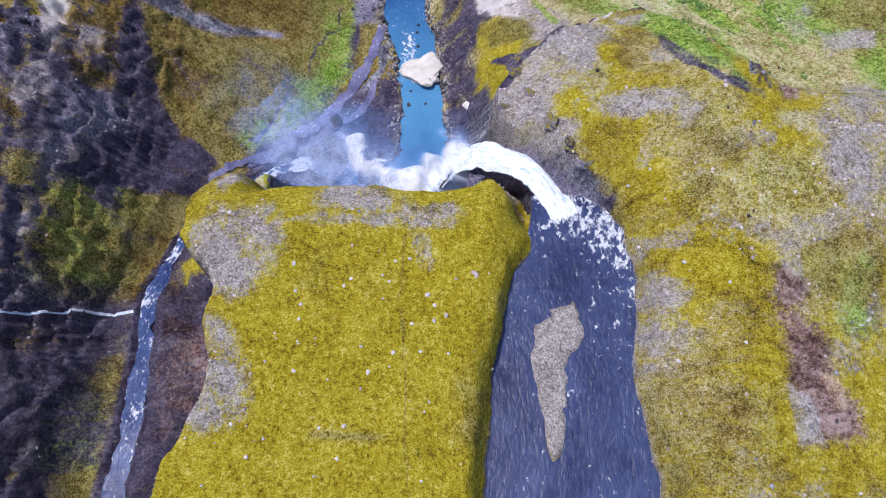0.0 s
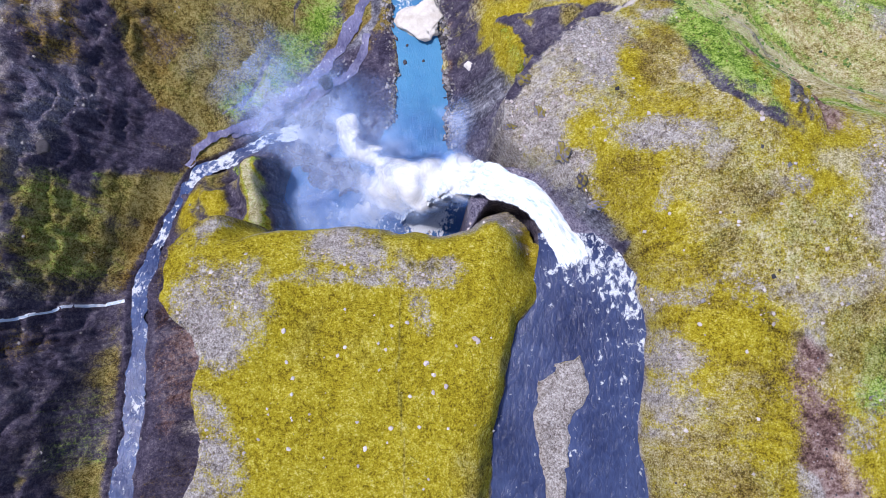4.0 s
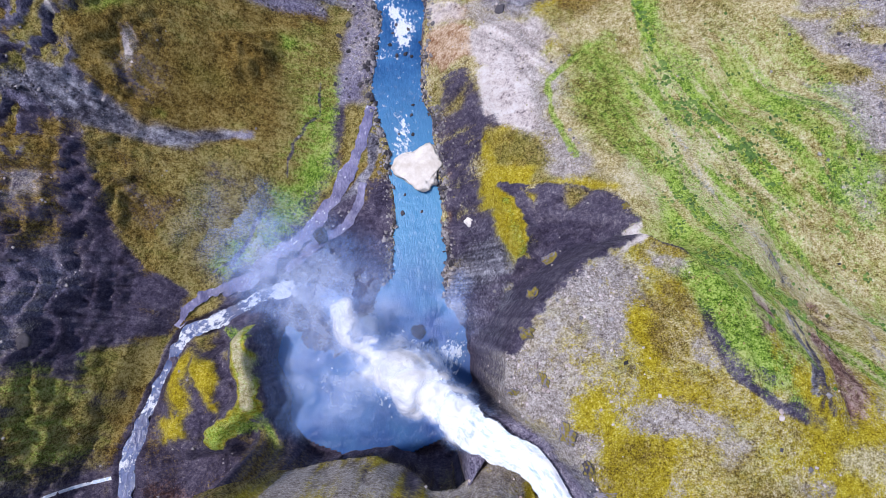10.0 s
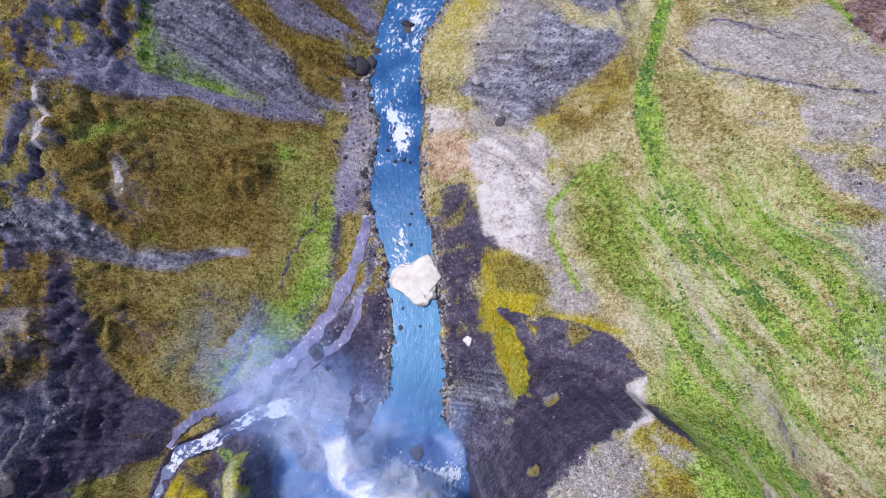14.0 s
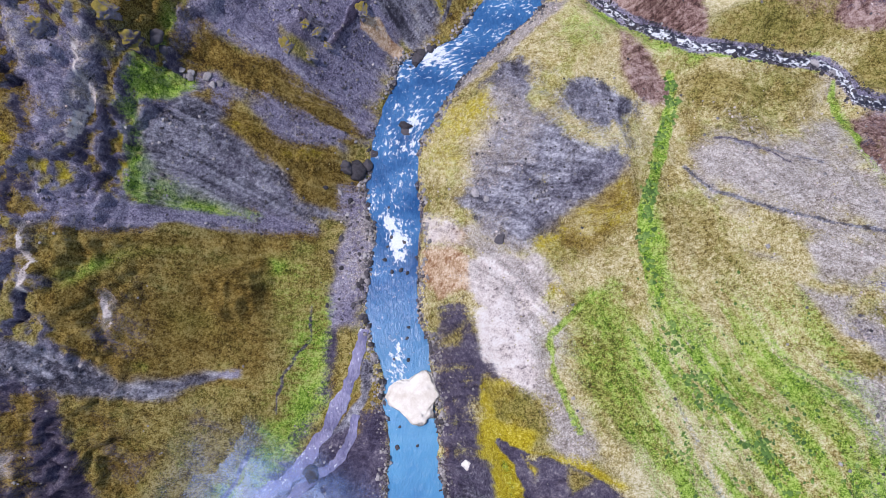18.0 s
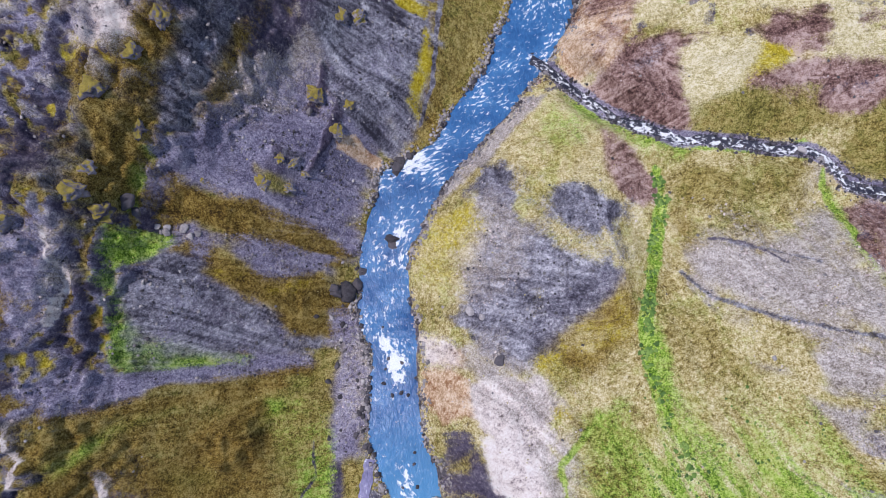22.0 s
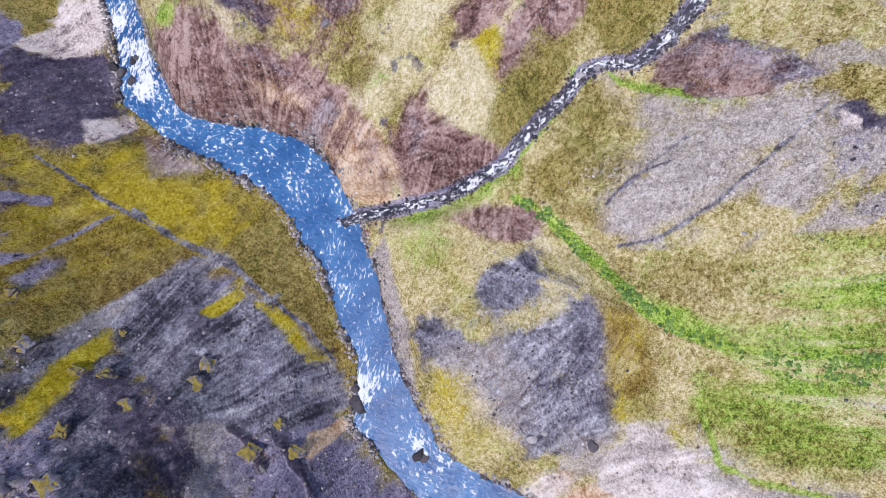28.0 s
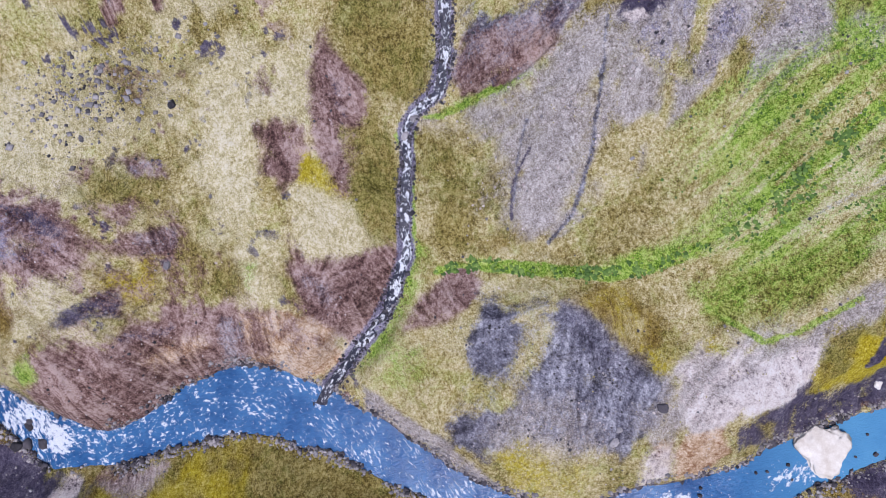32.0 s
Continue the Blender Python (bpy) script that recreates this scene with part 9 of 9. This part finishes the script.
FALL_LINE = [(21.5, 36, 60.0, 4.4), (20.6, 39.5, 60.0, 4.2), (19.2, 42.5, 59.5, 2.9), (18.0, 45, 58.8, 2.3), (16.2, 48.4, 57.8, 2.5), (13.4, 51.2, 56.8, 3.1), (9.5, 53, 56.2, 3.5), (6.5, 54.2, 55.2, 3.8),
             (4.6, 55.3, 51.5, 3.9), (2.4, 56.6, 44, 4.2), (-0.5, 58, 34, 4.6), (-4, 59.8, 21, 5), (-7, 61.3, 8, 5.6), (-8.5, 62, -0.5, 6)]
waterfall = tagged(new("waterfall"), "tall white waterfall plunging from the lip into the pool", "waterfall")
white_water(waterfall, "veil", FALL_LINE, 0, 13, 0.9, 5)
white_water(waterfall, "strand", FALL_LINE, 8, 12, 1.0, 11, 0.5, 1.4, 0.5)
white_water(waterfall, "strand", FALL_LINE, 8, 12, 1.0, 17, 0.45, -1.6, 0.5)


# ---------------- spray over the pool ----------------
def spray():
    """Billowing layers of fine spray, thick round the foot of the fall and thin towards the banks."""
    verts, faces, dens = [], [], []
    xs, ys = np.arange(-72, 22, 0.8), np.arange(40, 122, 0.8)
    X, Y = np.meshgrid(xs, ys)
    ids = np.arange(X.size).reshape(X.shape)
    quads = np.stack([ids[:-1, :-1], ids[:-1, 1:], ids[1:, 1:], ids[1:, :-1]], -1).reshape(-1, 4)
    for k, (height, core, plume, haze) in enumerate(((2.5, 0.3, 0.0, 0.3), (7, 0.35, 0.2, 0.24), (14, 0.5, 0.4, 0.08), (22, 0.75, 0.8, 0.0), (31, 0.8, 0.2, 0.0), (40, 0.85, 0.0, 0.0), (50, 0.85, 0.0, 0.0))):
        wx, wy = X + 5 * fbm(X, Y, 9, 3, 101 + k), Y + 5 * fbm(X, Y, 9, 3, 131 + k)
        fall_x, fall_y = (float(np.interp(height, [0, 8, 21, 34, 44, 50.5, 54], v)) for v in ([-8.5, -7, -4, -0.5, 2.4, 4.6, 6.5], [62, 61.3, 59.8, 58, 56.6, 55.3, 54.2]))
        low = 1 - height / 50
        c = along(X + (wx - X) * (0.25 + 0.6 * low), Y + (wy - Y) * (0.25 + 0.6 * low), [(fall_x + 1.5, fall_y - 0.4, 3.6 + 1.2 * low, 0), (fall_x - 1.0, fall_y + 0.6, 4.2 + 2.2 * low, 0), (fall_x - 2 - 5 * low, fall_y + 1.5, 3.4 + 3.2 * low, 0)])[0]
        p = along(wx, wy, [(-7, 61, 4.6, 0), (-12, 64.5, 4.6, 0), (-17, 69.5, 4.8, 0), (-21, 75, 4.0, 0)])[0]
        q = along(wx, wy, [(-2, 62, 4, 0), (2, 72, 3, 0), (3, 80, 3, 0)])[0]
        h = along(wx, wy, [(-28, 58, 20, 0), (-22, 72, 24, 0), (-40, 88, 18, 0), (-52, 98, 15, 0)])[0]
        billow = 0.5 + 1.2 * fbm(X, Y, 7, 4, 151 + k)
        puffs = smooth(0.3, 0.62, 0.5 + 1.1 * fbm(wx, wy, 5, 5, 191 + k, 0.6))
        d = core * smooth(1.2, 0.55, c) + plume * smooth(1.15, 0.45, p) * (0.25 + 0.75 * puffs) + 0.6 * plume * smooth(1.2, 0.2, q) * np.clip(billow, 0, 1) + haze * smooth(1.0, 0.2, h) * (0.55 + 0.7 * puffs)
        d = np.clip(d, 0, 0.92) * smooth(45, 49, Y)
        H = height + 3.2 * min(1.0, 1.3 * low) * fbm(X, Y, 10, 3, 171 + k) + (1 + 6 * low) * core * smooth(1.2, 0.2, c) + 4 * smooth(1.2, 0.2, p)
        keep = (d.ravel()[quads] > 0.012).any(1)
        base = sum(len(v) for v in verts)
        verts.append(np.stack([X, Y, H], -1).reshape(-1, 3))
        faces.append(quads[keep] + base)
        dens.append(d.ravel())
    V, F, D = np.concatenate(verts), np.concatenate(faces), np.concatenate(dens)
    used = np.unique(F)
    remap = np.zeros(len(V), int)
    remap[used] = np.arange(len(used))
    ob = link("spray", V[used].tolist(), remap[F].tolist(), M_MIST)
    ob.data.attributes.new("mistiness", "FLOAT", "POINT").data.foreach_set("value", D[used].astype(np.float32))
    tagged(ob, "white spray drifting over the plunge pool", "spray", kind="stuff")


spray()


# ---------------- stones ----------------
def rock_mesh(name, seed, levels, material, flat=0.7, rough=0.35, cuts=7):
    """A broken stone: a ball cut by planes, roughened and flattened."""
    rng = random.Random(seed)
    bm = bmesh.new()
    bmesh.ops.create_icosphere(bm, subdivisions=levels, radius=1.0)
    planes = [(Vector((rng.uniform(-1, 1), rng.uniform(-1, 1), rng.uniform(-0.6, 1))).normalized(), rng.uniform(0.45 if cuts > 16 else 0.55, 0.85)) for _ in range(cuts)]
    off = Vector((rng.uniform(0, 90), rng.uniform(0, 90), rng.uniform(0, 90)))
    sx, sy = rng.uniform(0.85, 1.2), rng.uniform(0.75, 1.05)
    for v in bm.verts:
        for nrm, d in planes:
            over = v.co.dot(nrm) - d
            if over > 0:
                v.co -= nrm * over * 0.92
        v.co *= 1 + rough * 0.5 * noise.fractal(v.co * 1.7 + off, 1.0, 2.1, 4)
        v.co *= 1 + rough * 0.16 * noise.fractal(v.co * 6 + off, 0.8, 2.1, 3)
        v.co.x, v.co.y, v.co.z = v.co.x * sx, v.co.y * sy, v.co.z * flat
    me = bpy.data.meshes.new(name)
    bm.to_mesh(me)
    bm.free()
    me.materials.append(material)
    if levels > 2 and cuts < 17:
        me.shade_smooth()
    return me


DARK = [rock_mesh("boulder", 10 + k, 3, M_DARKSTONE) for k in range(5)]
GREY = [rock_mesh("boulder", 20 + k, 3, M_GREYSTONE) for k in range(4)]
PALE = [rock_mesh("pale_stone", 30 + k, 2, M_PALESTONE, 0.6) for k in range(5)]
CRAG = [rock_mesh("crag", 40 + k, 4, M_MOSSROCK, 0.9, 1.1, 12) for k in range(6)]
rng = random.Random(4)


def set_stone(name, meshes, x, y, size, label, group, sink=0.3, level=None, squash=1.0, category="boulder"):
    """One stone, bedded in the ground (or standing in water of that level)."""
    z = high(x, y) if level is None else level
    ob = new(name, rng.choice(meshes))
    ob.matrix_world = pose(x, y, z + size * (0.6 - sink) * squash * 0.5, rng.uniform(-9, 9), rng.uniform(-9, 9), rng.uniform(0, 360)) @ Matrix.Diagonal((size, size * rng.uniform(0.8, 1.1), size * squash, 1))
    return tagged(ob, label, category, group)


# boulders in and beside the river: x, y, size
IN_RIVER = [(-9.2, 183.8, 2.1), (-9.2, 151.2, 1.4), (-6.4, 204.0, 2.2), (-2.9, 206.3, 1.3), (-7.9, 201.2, 1.2), (-12.2, 128.6, 0.6), (-14.7, 126.1, 0.4), (-5.6, 69.8, 3.2), (-12.3, 107.4, 1.0), (-9.9, 105.4, 1.0), (-9.6, 104.2, 0.6), (-9.6, 97.6, 0.9), (-9.1, 84.6, 0.6), (-7.8, 77.8, 1.0), (-12.2, 129.3, 0.6), (-1.2, 96.9, 0.5), (-0.8, 86.8, 0.6), (-16.9, 127.7, 0.6), (46.6, 307.2, 1.4), (40.5, 308.4, 2.0), (57.9, 323.7, 0.6), (39.1, 301.3, 0.6), (45.2, 307.3, 1.7), (40.3, 304.4, 2.0), (41.1, 310.4, 1.8), (44.9, 304.6, 0.9), (-5.4, 205.2, 1.5), (-6.9, 201.8, 1.8), (-7.8, 198.5, 1.0), (-9.3, 182.0, 1.9), (-5.9, 136.4, 0.6), (-4.3, 132.9, 0.5)]
ON_BANK = [(-60.1, 190.6, 2.0), (-50.1, 184.8, 0.9), (-52.6, 185.9, 1.1), (-57.2, 186.3, 0.9), (-55.6, 186.2, 1.0), (-22.1, 170.6, 2.9), (-24.6, 171.0, 2.2), (-19.1, 172.7, 1.7), (-17.5, 142.1, 0.9), (-18.4, 141.6, 1.0), (-21.6, 139.9, 0.7), (-14.6, 141.7, 0.9), (-19.7, 148.5, 0.6), (-25.9, 164.6, 0.7), (-24.0, 158.8, 0.6), (-23.1, 142.7, 0.6), (-59.3, 188.9, 1.4), (-55.7, 185.2, 1.1), (-56.8, 185.4, 0.7), (-51.4, 184.2, 1.0), (8.9, 162.8, 1.2), (11.6, 161.2, 1.1), (14.7, 150.7, 1.5), (110.2, 245.2, 1.3), (94.0, 190.1, 1.2), (74.9, 257.3, 1.2), (107.2, 267.8, 0.8), (87.5, 242.0, 0.6), (77.7, 208.1, 0.5), (90.7, 193.5, 1.2), (-20.2, 161.9, 0.5), (-22.3, 178.4, 0.6), (-25.8, 214.2, 1.2), (-30.9, 94.5, 2.4), (-17.8, 176.1, 1.5), (-6.5, 179.4, 0.7), (-5.4, 175.9, 0.9), (-4.2, 180.4, 0.7), (-25.0, 171.8, 1.7), (-22.1, 172.8, 1.4), (-86.2, 68.6, 1.8)]
ON_ISLAND = [(4.6, 27.9, 0.5), (-22.2, 29.0, 0.4), (-14.6, 25.6, 0.3), (-7.9, 26.4, 0.3), (-2.3, 24.5, 0.5), (-1.2, 22.9, 0.4), (0.5, 21.3, 0.4), (-1.3, 20.5, 0.4), (-7.1, 15.8, 0.4), (-10.6, 13.0, 0.4), (-20.9, 13.1, 0.4), (-13.6, 5.7, 0.4), (-11.7, 16.6, 0.3), (-17.1, 5.5, 0.3), (-21.6, 24.7, 0.3), (-7.2, 29.7, 0.3), (-4.5, 20.0, 0.3), (-13.6, 26.7, 0.3), (-7.6, 13.8, 0.2), (-11.5, 10.7, 0.3), (-3.2, 15.9, 0.3), (-18.2, 17.7, 0.2), (-25.0, 14.4, 0.3), (5.0, 27.5, 0.5), (-5.0, 30.2, 0.4), (36.8, 29.9, 0.4), (42.2, 26.1, 0.3), (33.8, 46.3, 0.3), (52.6, 44.2, 0.3), (46.3, 31.3, 0.3), (42.1, 44.3, 0.3), (34.4, 15.0, 0.4), (34.1, 25.3, 0.4), (46.3, 59.4, 0.5), (54.3, 40.4, 0.4), (48.2, 46.8, 0.3), (46.3, 60.2, 0.5), (42.0, 43.8, 0.3)]
CRAGS = [(-15.9, 236.2, 3.6), (-12.4, 236.9, 2.6), (-24.4, 243.2, 3.0), (-21.8, 251.8, 2.5), (-16.3, 277.3, 1.8), (-23.0, 267.1, 2.3), (-30.0, 271.9, 2.7), (-29.4, 267.1, 2.2), (-22.5, 274.5, 2.3), (-40.2, 248.4, 3.6), (-37.0, 241.0, 3.8), (-45.4, 233.2, 4.5), (-43.3, 228.6, 3.1), (-51.2, 226.1, 3.0), (-46.1, 222.8, 2.6), (-24.1, 218.4, 2.6), (-20.4, 210.0, 2.7), (-16.3, 217.0, 2.0), (-32.2, 202.2, 1.9), (-35.9, 195.7, 1.9), (-51.4, 215.6, 3.0), (-57.8, 209.9, 3.4), (-54.5, 204.0, 2.6), (-28.0, 199.2, 1.7), (-23.8, 256.7, 2.4), (-14.5, 257.2, 1.9)]
MORE_CRAGS = [(-31.7, 248.4, 2.8), (-74.6, 185.1, 2.9), (-65.5, 190.8, 3.0), (-63.5, 187.2, 3.1), (-64.1, 195.7, 2.5), (-37.1, 196.7, 2.5), (-29.9, 201.1, 2.0), (-31.9, 195.6, 2.0), (-47.8, 196.1, 1.0)]
SHELF_CRAGS = [(23.6, 85.8, 2.3), (16.1, 76.9, 1.9), (36.8, 95.5, 1.4), (15.7, 63.5, 1.5), (18.6, 56.3, 1.7), (21.7, 51.2, 1.7), (23.5, 47.9, 1.5), (13.8, 70.6, 1.6), (11.0, 61.8, 1.1)]
for x, y, s in IN_RIVER:
    set_stone("boulder", DARK, x, y, s, "wet black basalt boulder standing in the blue river", "river boulders", 0.2)
for x, y, s in ON_BANK:
    set_stone("boulder", GREY if s < 1.3 else DARK, x, y, s, "dark basalt boulder on the gravel bank", "bank boulders", 0.3)
for x, y, s in ON_ISLAND:
    set_stone("stone", PALE, x, y, s, "pale pinkish stone lying on yellow moss", "stones on the moss", 0.3, category="stone")
for x, y, s in CRAGS + MORE_CRAGS + SHELF_CRAGS:
    set_stone("crag", CRAG, x, y, 0.85 * s, "dark rock crag capped with olive moss", "crags on the gorge wall", 1.1, category="crag")
set_stone("white_rock", [rock_mesh("white_rock", 53, 4, M_WHITEROCK, 0.16, 0.6, 16)], -6.8, 113.2, 8.0, "big whitewashed rock slab at the river's edge", "", 0.45, -0.6, category="rock")
set_stone("pale_rock", [rock_mesh("pale_rock", 57, 3, M_WHITEROCK, 0.3, 0.4, 12)], 6.8, 97.7, 1.7, "small whitish rock slab lying on dark sand", "", 0.4, category="rock")
scatter = random.Random(31)
for _ in range(26):
    y = scatter.uniform(128, 166)
    shore_x = float(np.interp(y, [p[0] for p in RIVER_LEFT], [p[1] for p in RIVER_LEFT]))
    set_stone("boulder", DARK, shore_x - 0.8 - scatter.random() ** 2 * 10, y, scatter.uniform(0.35, 0.95), "dark basalt boulder on the gravel bank", "bank boulders", 0.3)
for _ in range(16):
    y = scatter.uniform(98, 162)
    left_x, right_x = (float(np.interp(y, [p[0] for p in l], [p[1] for p in l])) for l in (RIVER_LEFT, RIVER_RIGHT))
    if abs(y - 113) > 6:
        set_stone("boulder", DARK, left_x + (right_x - left_x) * scatter.uniform(0.1, 0.9), y, scatter.uniform(0.35, 0.7), "wet black basalt boulder standing in the blue river", "river boulders", 0.0, float(np.interp(y, [p[0] for p in RIVER_LEFT], [p[2] for p in RIVER_LEFT])))



def strewn(name, n, chance, lo, hi, material, label, seed, flat=0.65):
    """Countless small stones, scattered where chance (over the ground) is high."""
    rg = np.random.default_rng(seed)
    pick = np.where(DENSE, chance, 0).ravel()
    at = rg.choice(pick.size, n, p=pick / pick.sum())
    x = GX.ravel()[at] + rg.uniform(-0.3, 0.3, n)
    y = GY.ravel()[at] + rg.uniform(-0.3, 0.3, n)
    z = Z.ravel()[at]
    s = lo + (hi - lo) * rg.random(n) ** 4
    bm = bmesh.new()
    bmesh.ops.create_cube(bm, size=1.5)
    bmesh.ops.triangulate(bm, faces=bm.faces)
    v0 = np.array([v.co[:] for v in bm.verts])
    f0 = np.array([[v.index for v in f.verts] for f in bm.faces])
    bm.free()
    V = v0[None] * rg.uniform(0.65, 1.25, (n, len(v0), 1))
    V[:, :, 2] *= flat
    turn = rg.uniform(0, 6.283, n)
    c, sn = np.cos(turn)[:, None], np.sin(turn)[:, None]
    long = rg.uniform(0.7, 1.3, n)[:, None]
    vx, vy = V[:, :, 0] * long, V[:, :, 1]
    P = np.stack([x[:, None] + s[:, None] * (vx * c - vy * sn), y[:, None] + s[:, None] * (vx * sn + vy * c), z[:, None] + s[:, None] * (V[:, :, 2] + 0.15)], -1)
    F = (f0[None] + (np.arange(n) * len(v0))[:, None, None]).reshape(-1, 3)
    return tagged(mesh_of(name, P.reshape(-1, 3), F, material), label, "stones", kind="stuff")


def mesh_of(name, V, F, material):
    me = bpy.data.meshes.new(name)
    me.vertices.add(len(V))
    me.vertices.foreach_set("co", V.astype(np.float32).ravel())
    me.loops.add(F.size)
    me.loops.foreach_set("vertex_index", F.astype(np.int32).ravel())
    me.polygons.add(len(F))
    me.polygons.foreach_set("loop_start", np.arange(0, F.size, 3, dtype=np.int32))
    me.update(calc_edges=True)
    me.materials.append(material)
    return new(name, me)


dry = 1 - np.maximum(smooth(-0.5, 0.5, C["edge"]) * smooth(66, 74, GY), np.maximum(smooth(-1, 0.5, C["pool"]), smooth(-0.5, 0.5, C["bed"]) * smooth(60, 56, GY) * smooth(24, 20, np.abs(GX - 17) + 14)))
clumps = np.clip(0.35 + fbm(GX, GY, 4, 3, 201), 0, 1) ** 1.5
strewn("pale_stones", 10000, dry * clumps * (W["gravel"] + 0.5 * W["pale"] + 0.05 * W["moss"] * C["shelf"] + 0.02 * W["straw"] + 0.10 * W["red"]), 0.06, 0.3, M_PALESTONE, "pale stones strewn over gravel and moss", 7)
strewn("grey_stones", 9000, dry * clumps * (W["scree"] + 0.5 * W["slate"] + 0.25 * np.clip(1 - sum(W.values()), 0, 1) + 0.3 * W["gravel"]), 0.07, 0.42, M_GREYSTONE, "grey stones strewn over dark scree", 8)
strewn("dark_stones", 8000, dry * clumps * (0.6 * W["scree"] + 0.02 * W["straw"] + 0.1 * W["red"] + 0.3 * W["slate"] + 3.0 * smooth(2.6, 1.0, C["trib"])), 0.07, 0.42, M_DARKSTONE, "dark stones among the scree and along the brook", 9)
strewn("brook_stones", 300, smooth(1.9, 1.2, C["trib"]) * smooth(0.2, 0.9, C["trib"]), 0.12, 0.75, M_DARKSTONE, "black stones edging the small brook", 10)
shore = smooth(-3.5, -0.8, C["edge"]) * smooth(0.9, -0.2, C["edge"]) * smooth(70, 76, GY) * np.clip(0.4 + fbm(GX, GY, 6, 3, 203), 0, 1)
strewn("shore_stones", 9000, shore, 0.08, 0.6, M_GREYSTONE, "grey stones along the river's edge", 11)
strewn("wet_stones", 2600, shore * smooth(-1.6, -0.4, C["edge"]), 0.12, 0.8, M_DARKSTONE, "wet black stones along the waterline", 13)

strewn("field_stones", 380, np.exp(-(((GX - 119) / 9) ** 2 + ((GY - 262) / 16) ** 2)), 0.2, 0.9, M_GREYSTONE, "grey stones scattered over the dry upper meadow", 14)
strewn("dark_rubble", 140, np.exp(-(((GX - 117) / 10) ** 2 + ((GY - 266) / 16) ** 2)), 0.15, 0.55, M_DARKSTONE, "dark rubble scattered over the dry upper meadow", 15)


def tufts(n, chance, seed, lo=0.1, hi=0.24, material=M_TUFT, label="clumps of dry straw-coloured grass"):
    """Low clumps of growth."""
    rg = np.random.default_rng(seed)
    pick = np.where(DENSE, chance, 0).ravel()
    at = rg.choice(pick.size, n, p=pick / pick.sum())
    x, y, z = GX.ravel()[at] + rg.uniform(-0.3, 0.3, n), GY.ravel()[at] + rg.uniform(-0.3, 0.3, n), Z.ravel()[at]
    s = rg.uniform(lo, hi, n)
    ang = np.arange(7) / 7 * 6.283
    rim = np.stack([np.cos(ang), np.sin(ang), np.zeros(7)], -1)
    V = np.concatenate([np.zeros((1, 3)) + [0, 0, 0.75], rim], 0)[None] * rg.uniform(0.5, 1.3, (n, 8, 1))
    V[:, 1:, 2] = -0.15
    V[:, 0, :2] += rg.uniform(-0.4, 0.4, (n, 2))
    P = np.stack([x, y, z], -1)[:, None] + V * s[:, None, None]
    f0 = np.array([[0, 1 + k, 1 + (k + 1) % 7] for k in range(7)])
    F = (f0[None] + (np.arange(n) * 8)[:, None, None]).reshape(-1, 3)
    return tagged(mesh_of("grass_tufts", P.reshape(-1, 3), F, material), label, "grass", kind="stuff")


def tuft_rows(lines):
    """How near each place lies to one of the lines, ragged."""
    near = np.full(GX.shape, 99.0)
    for line in lines:
        near = np.minimum(near, along(GX, GY, [(x, y, 1.0, 0) for x, y in line])[0])
    return smooth(2.0, 0.4, near) * np.clip(0.2 + 1.6 * fbm(GX, GY, 2.5, 3, 213), 0, 1)


tufts(7000, dry * np.clip(0.3 + fbm(GX, GY, 6, 3, 211), 0, 1) * (W["straw"] + 0.25 * W["olive"] + 0.5 * W["green"]) * smooth(1.2, 0.6, slope), 12)
tufts(420, tuft_rows(PATH_LINES), 16, 0.3, 0.75, M_SHRUB, "low green shrubs along the wet path")
tufts(900, C["fan"] * np.clip(fbm(GX, GY, 3, 3, 215), 0, 1) * W["green"], 17, 0.2, 0.5, M_SHRUB, "low green shrubs on the grassy slope")
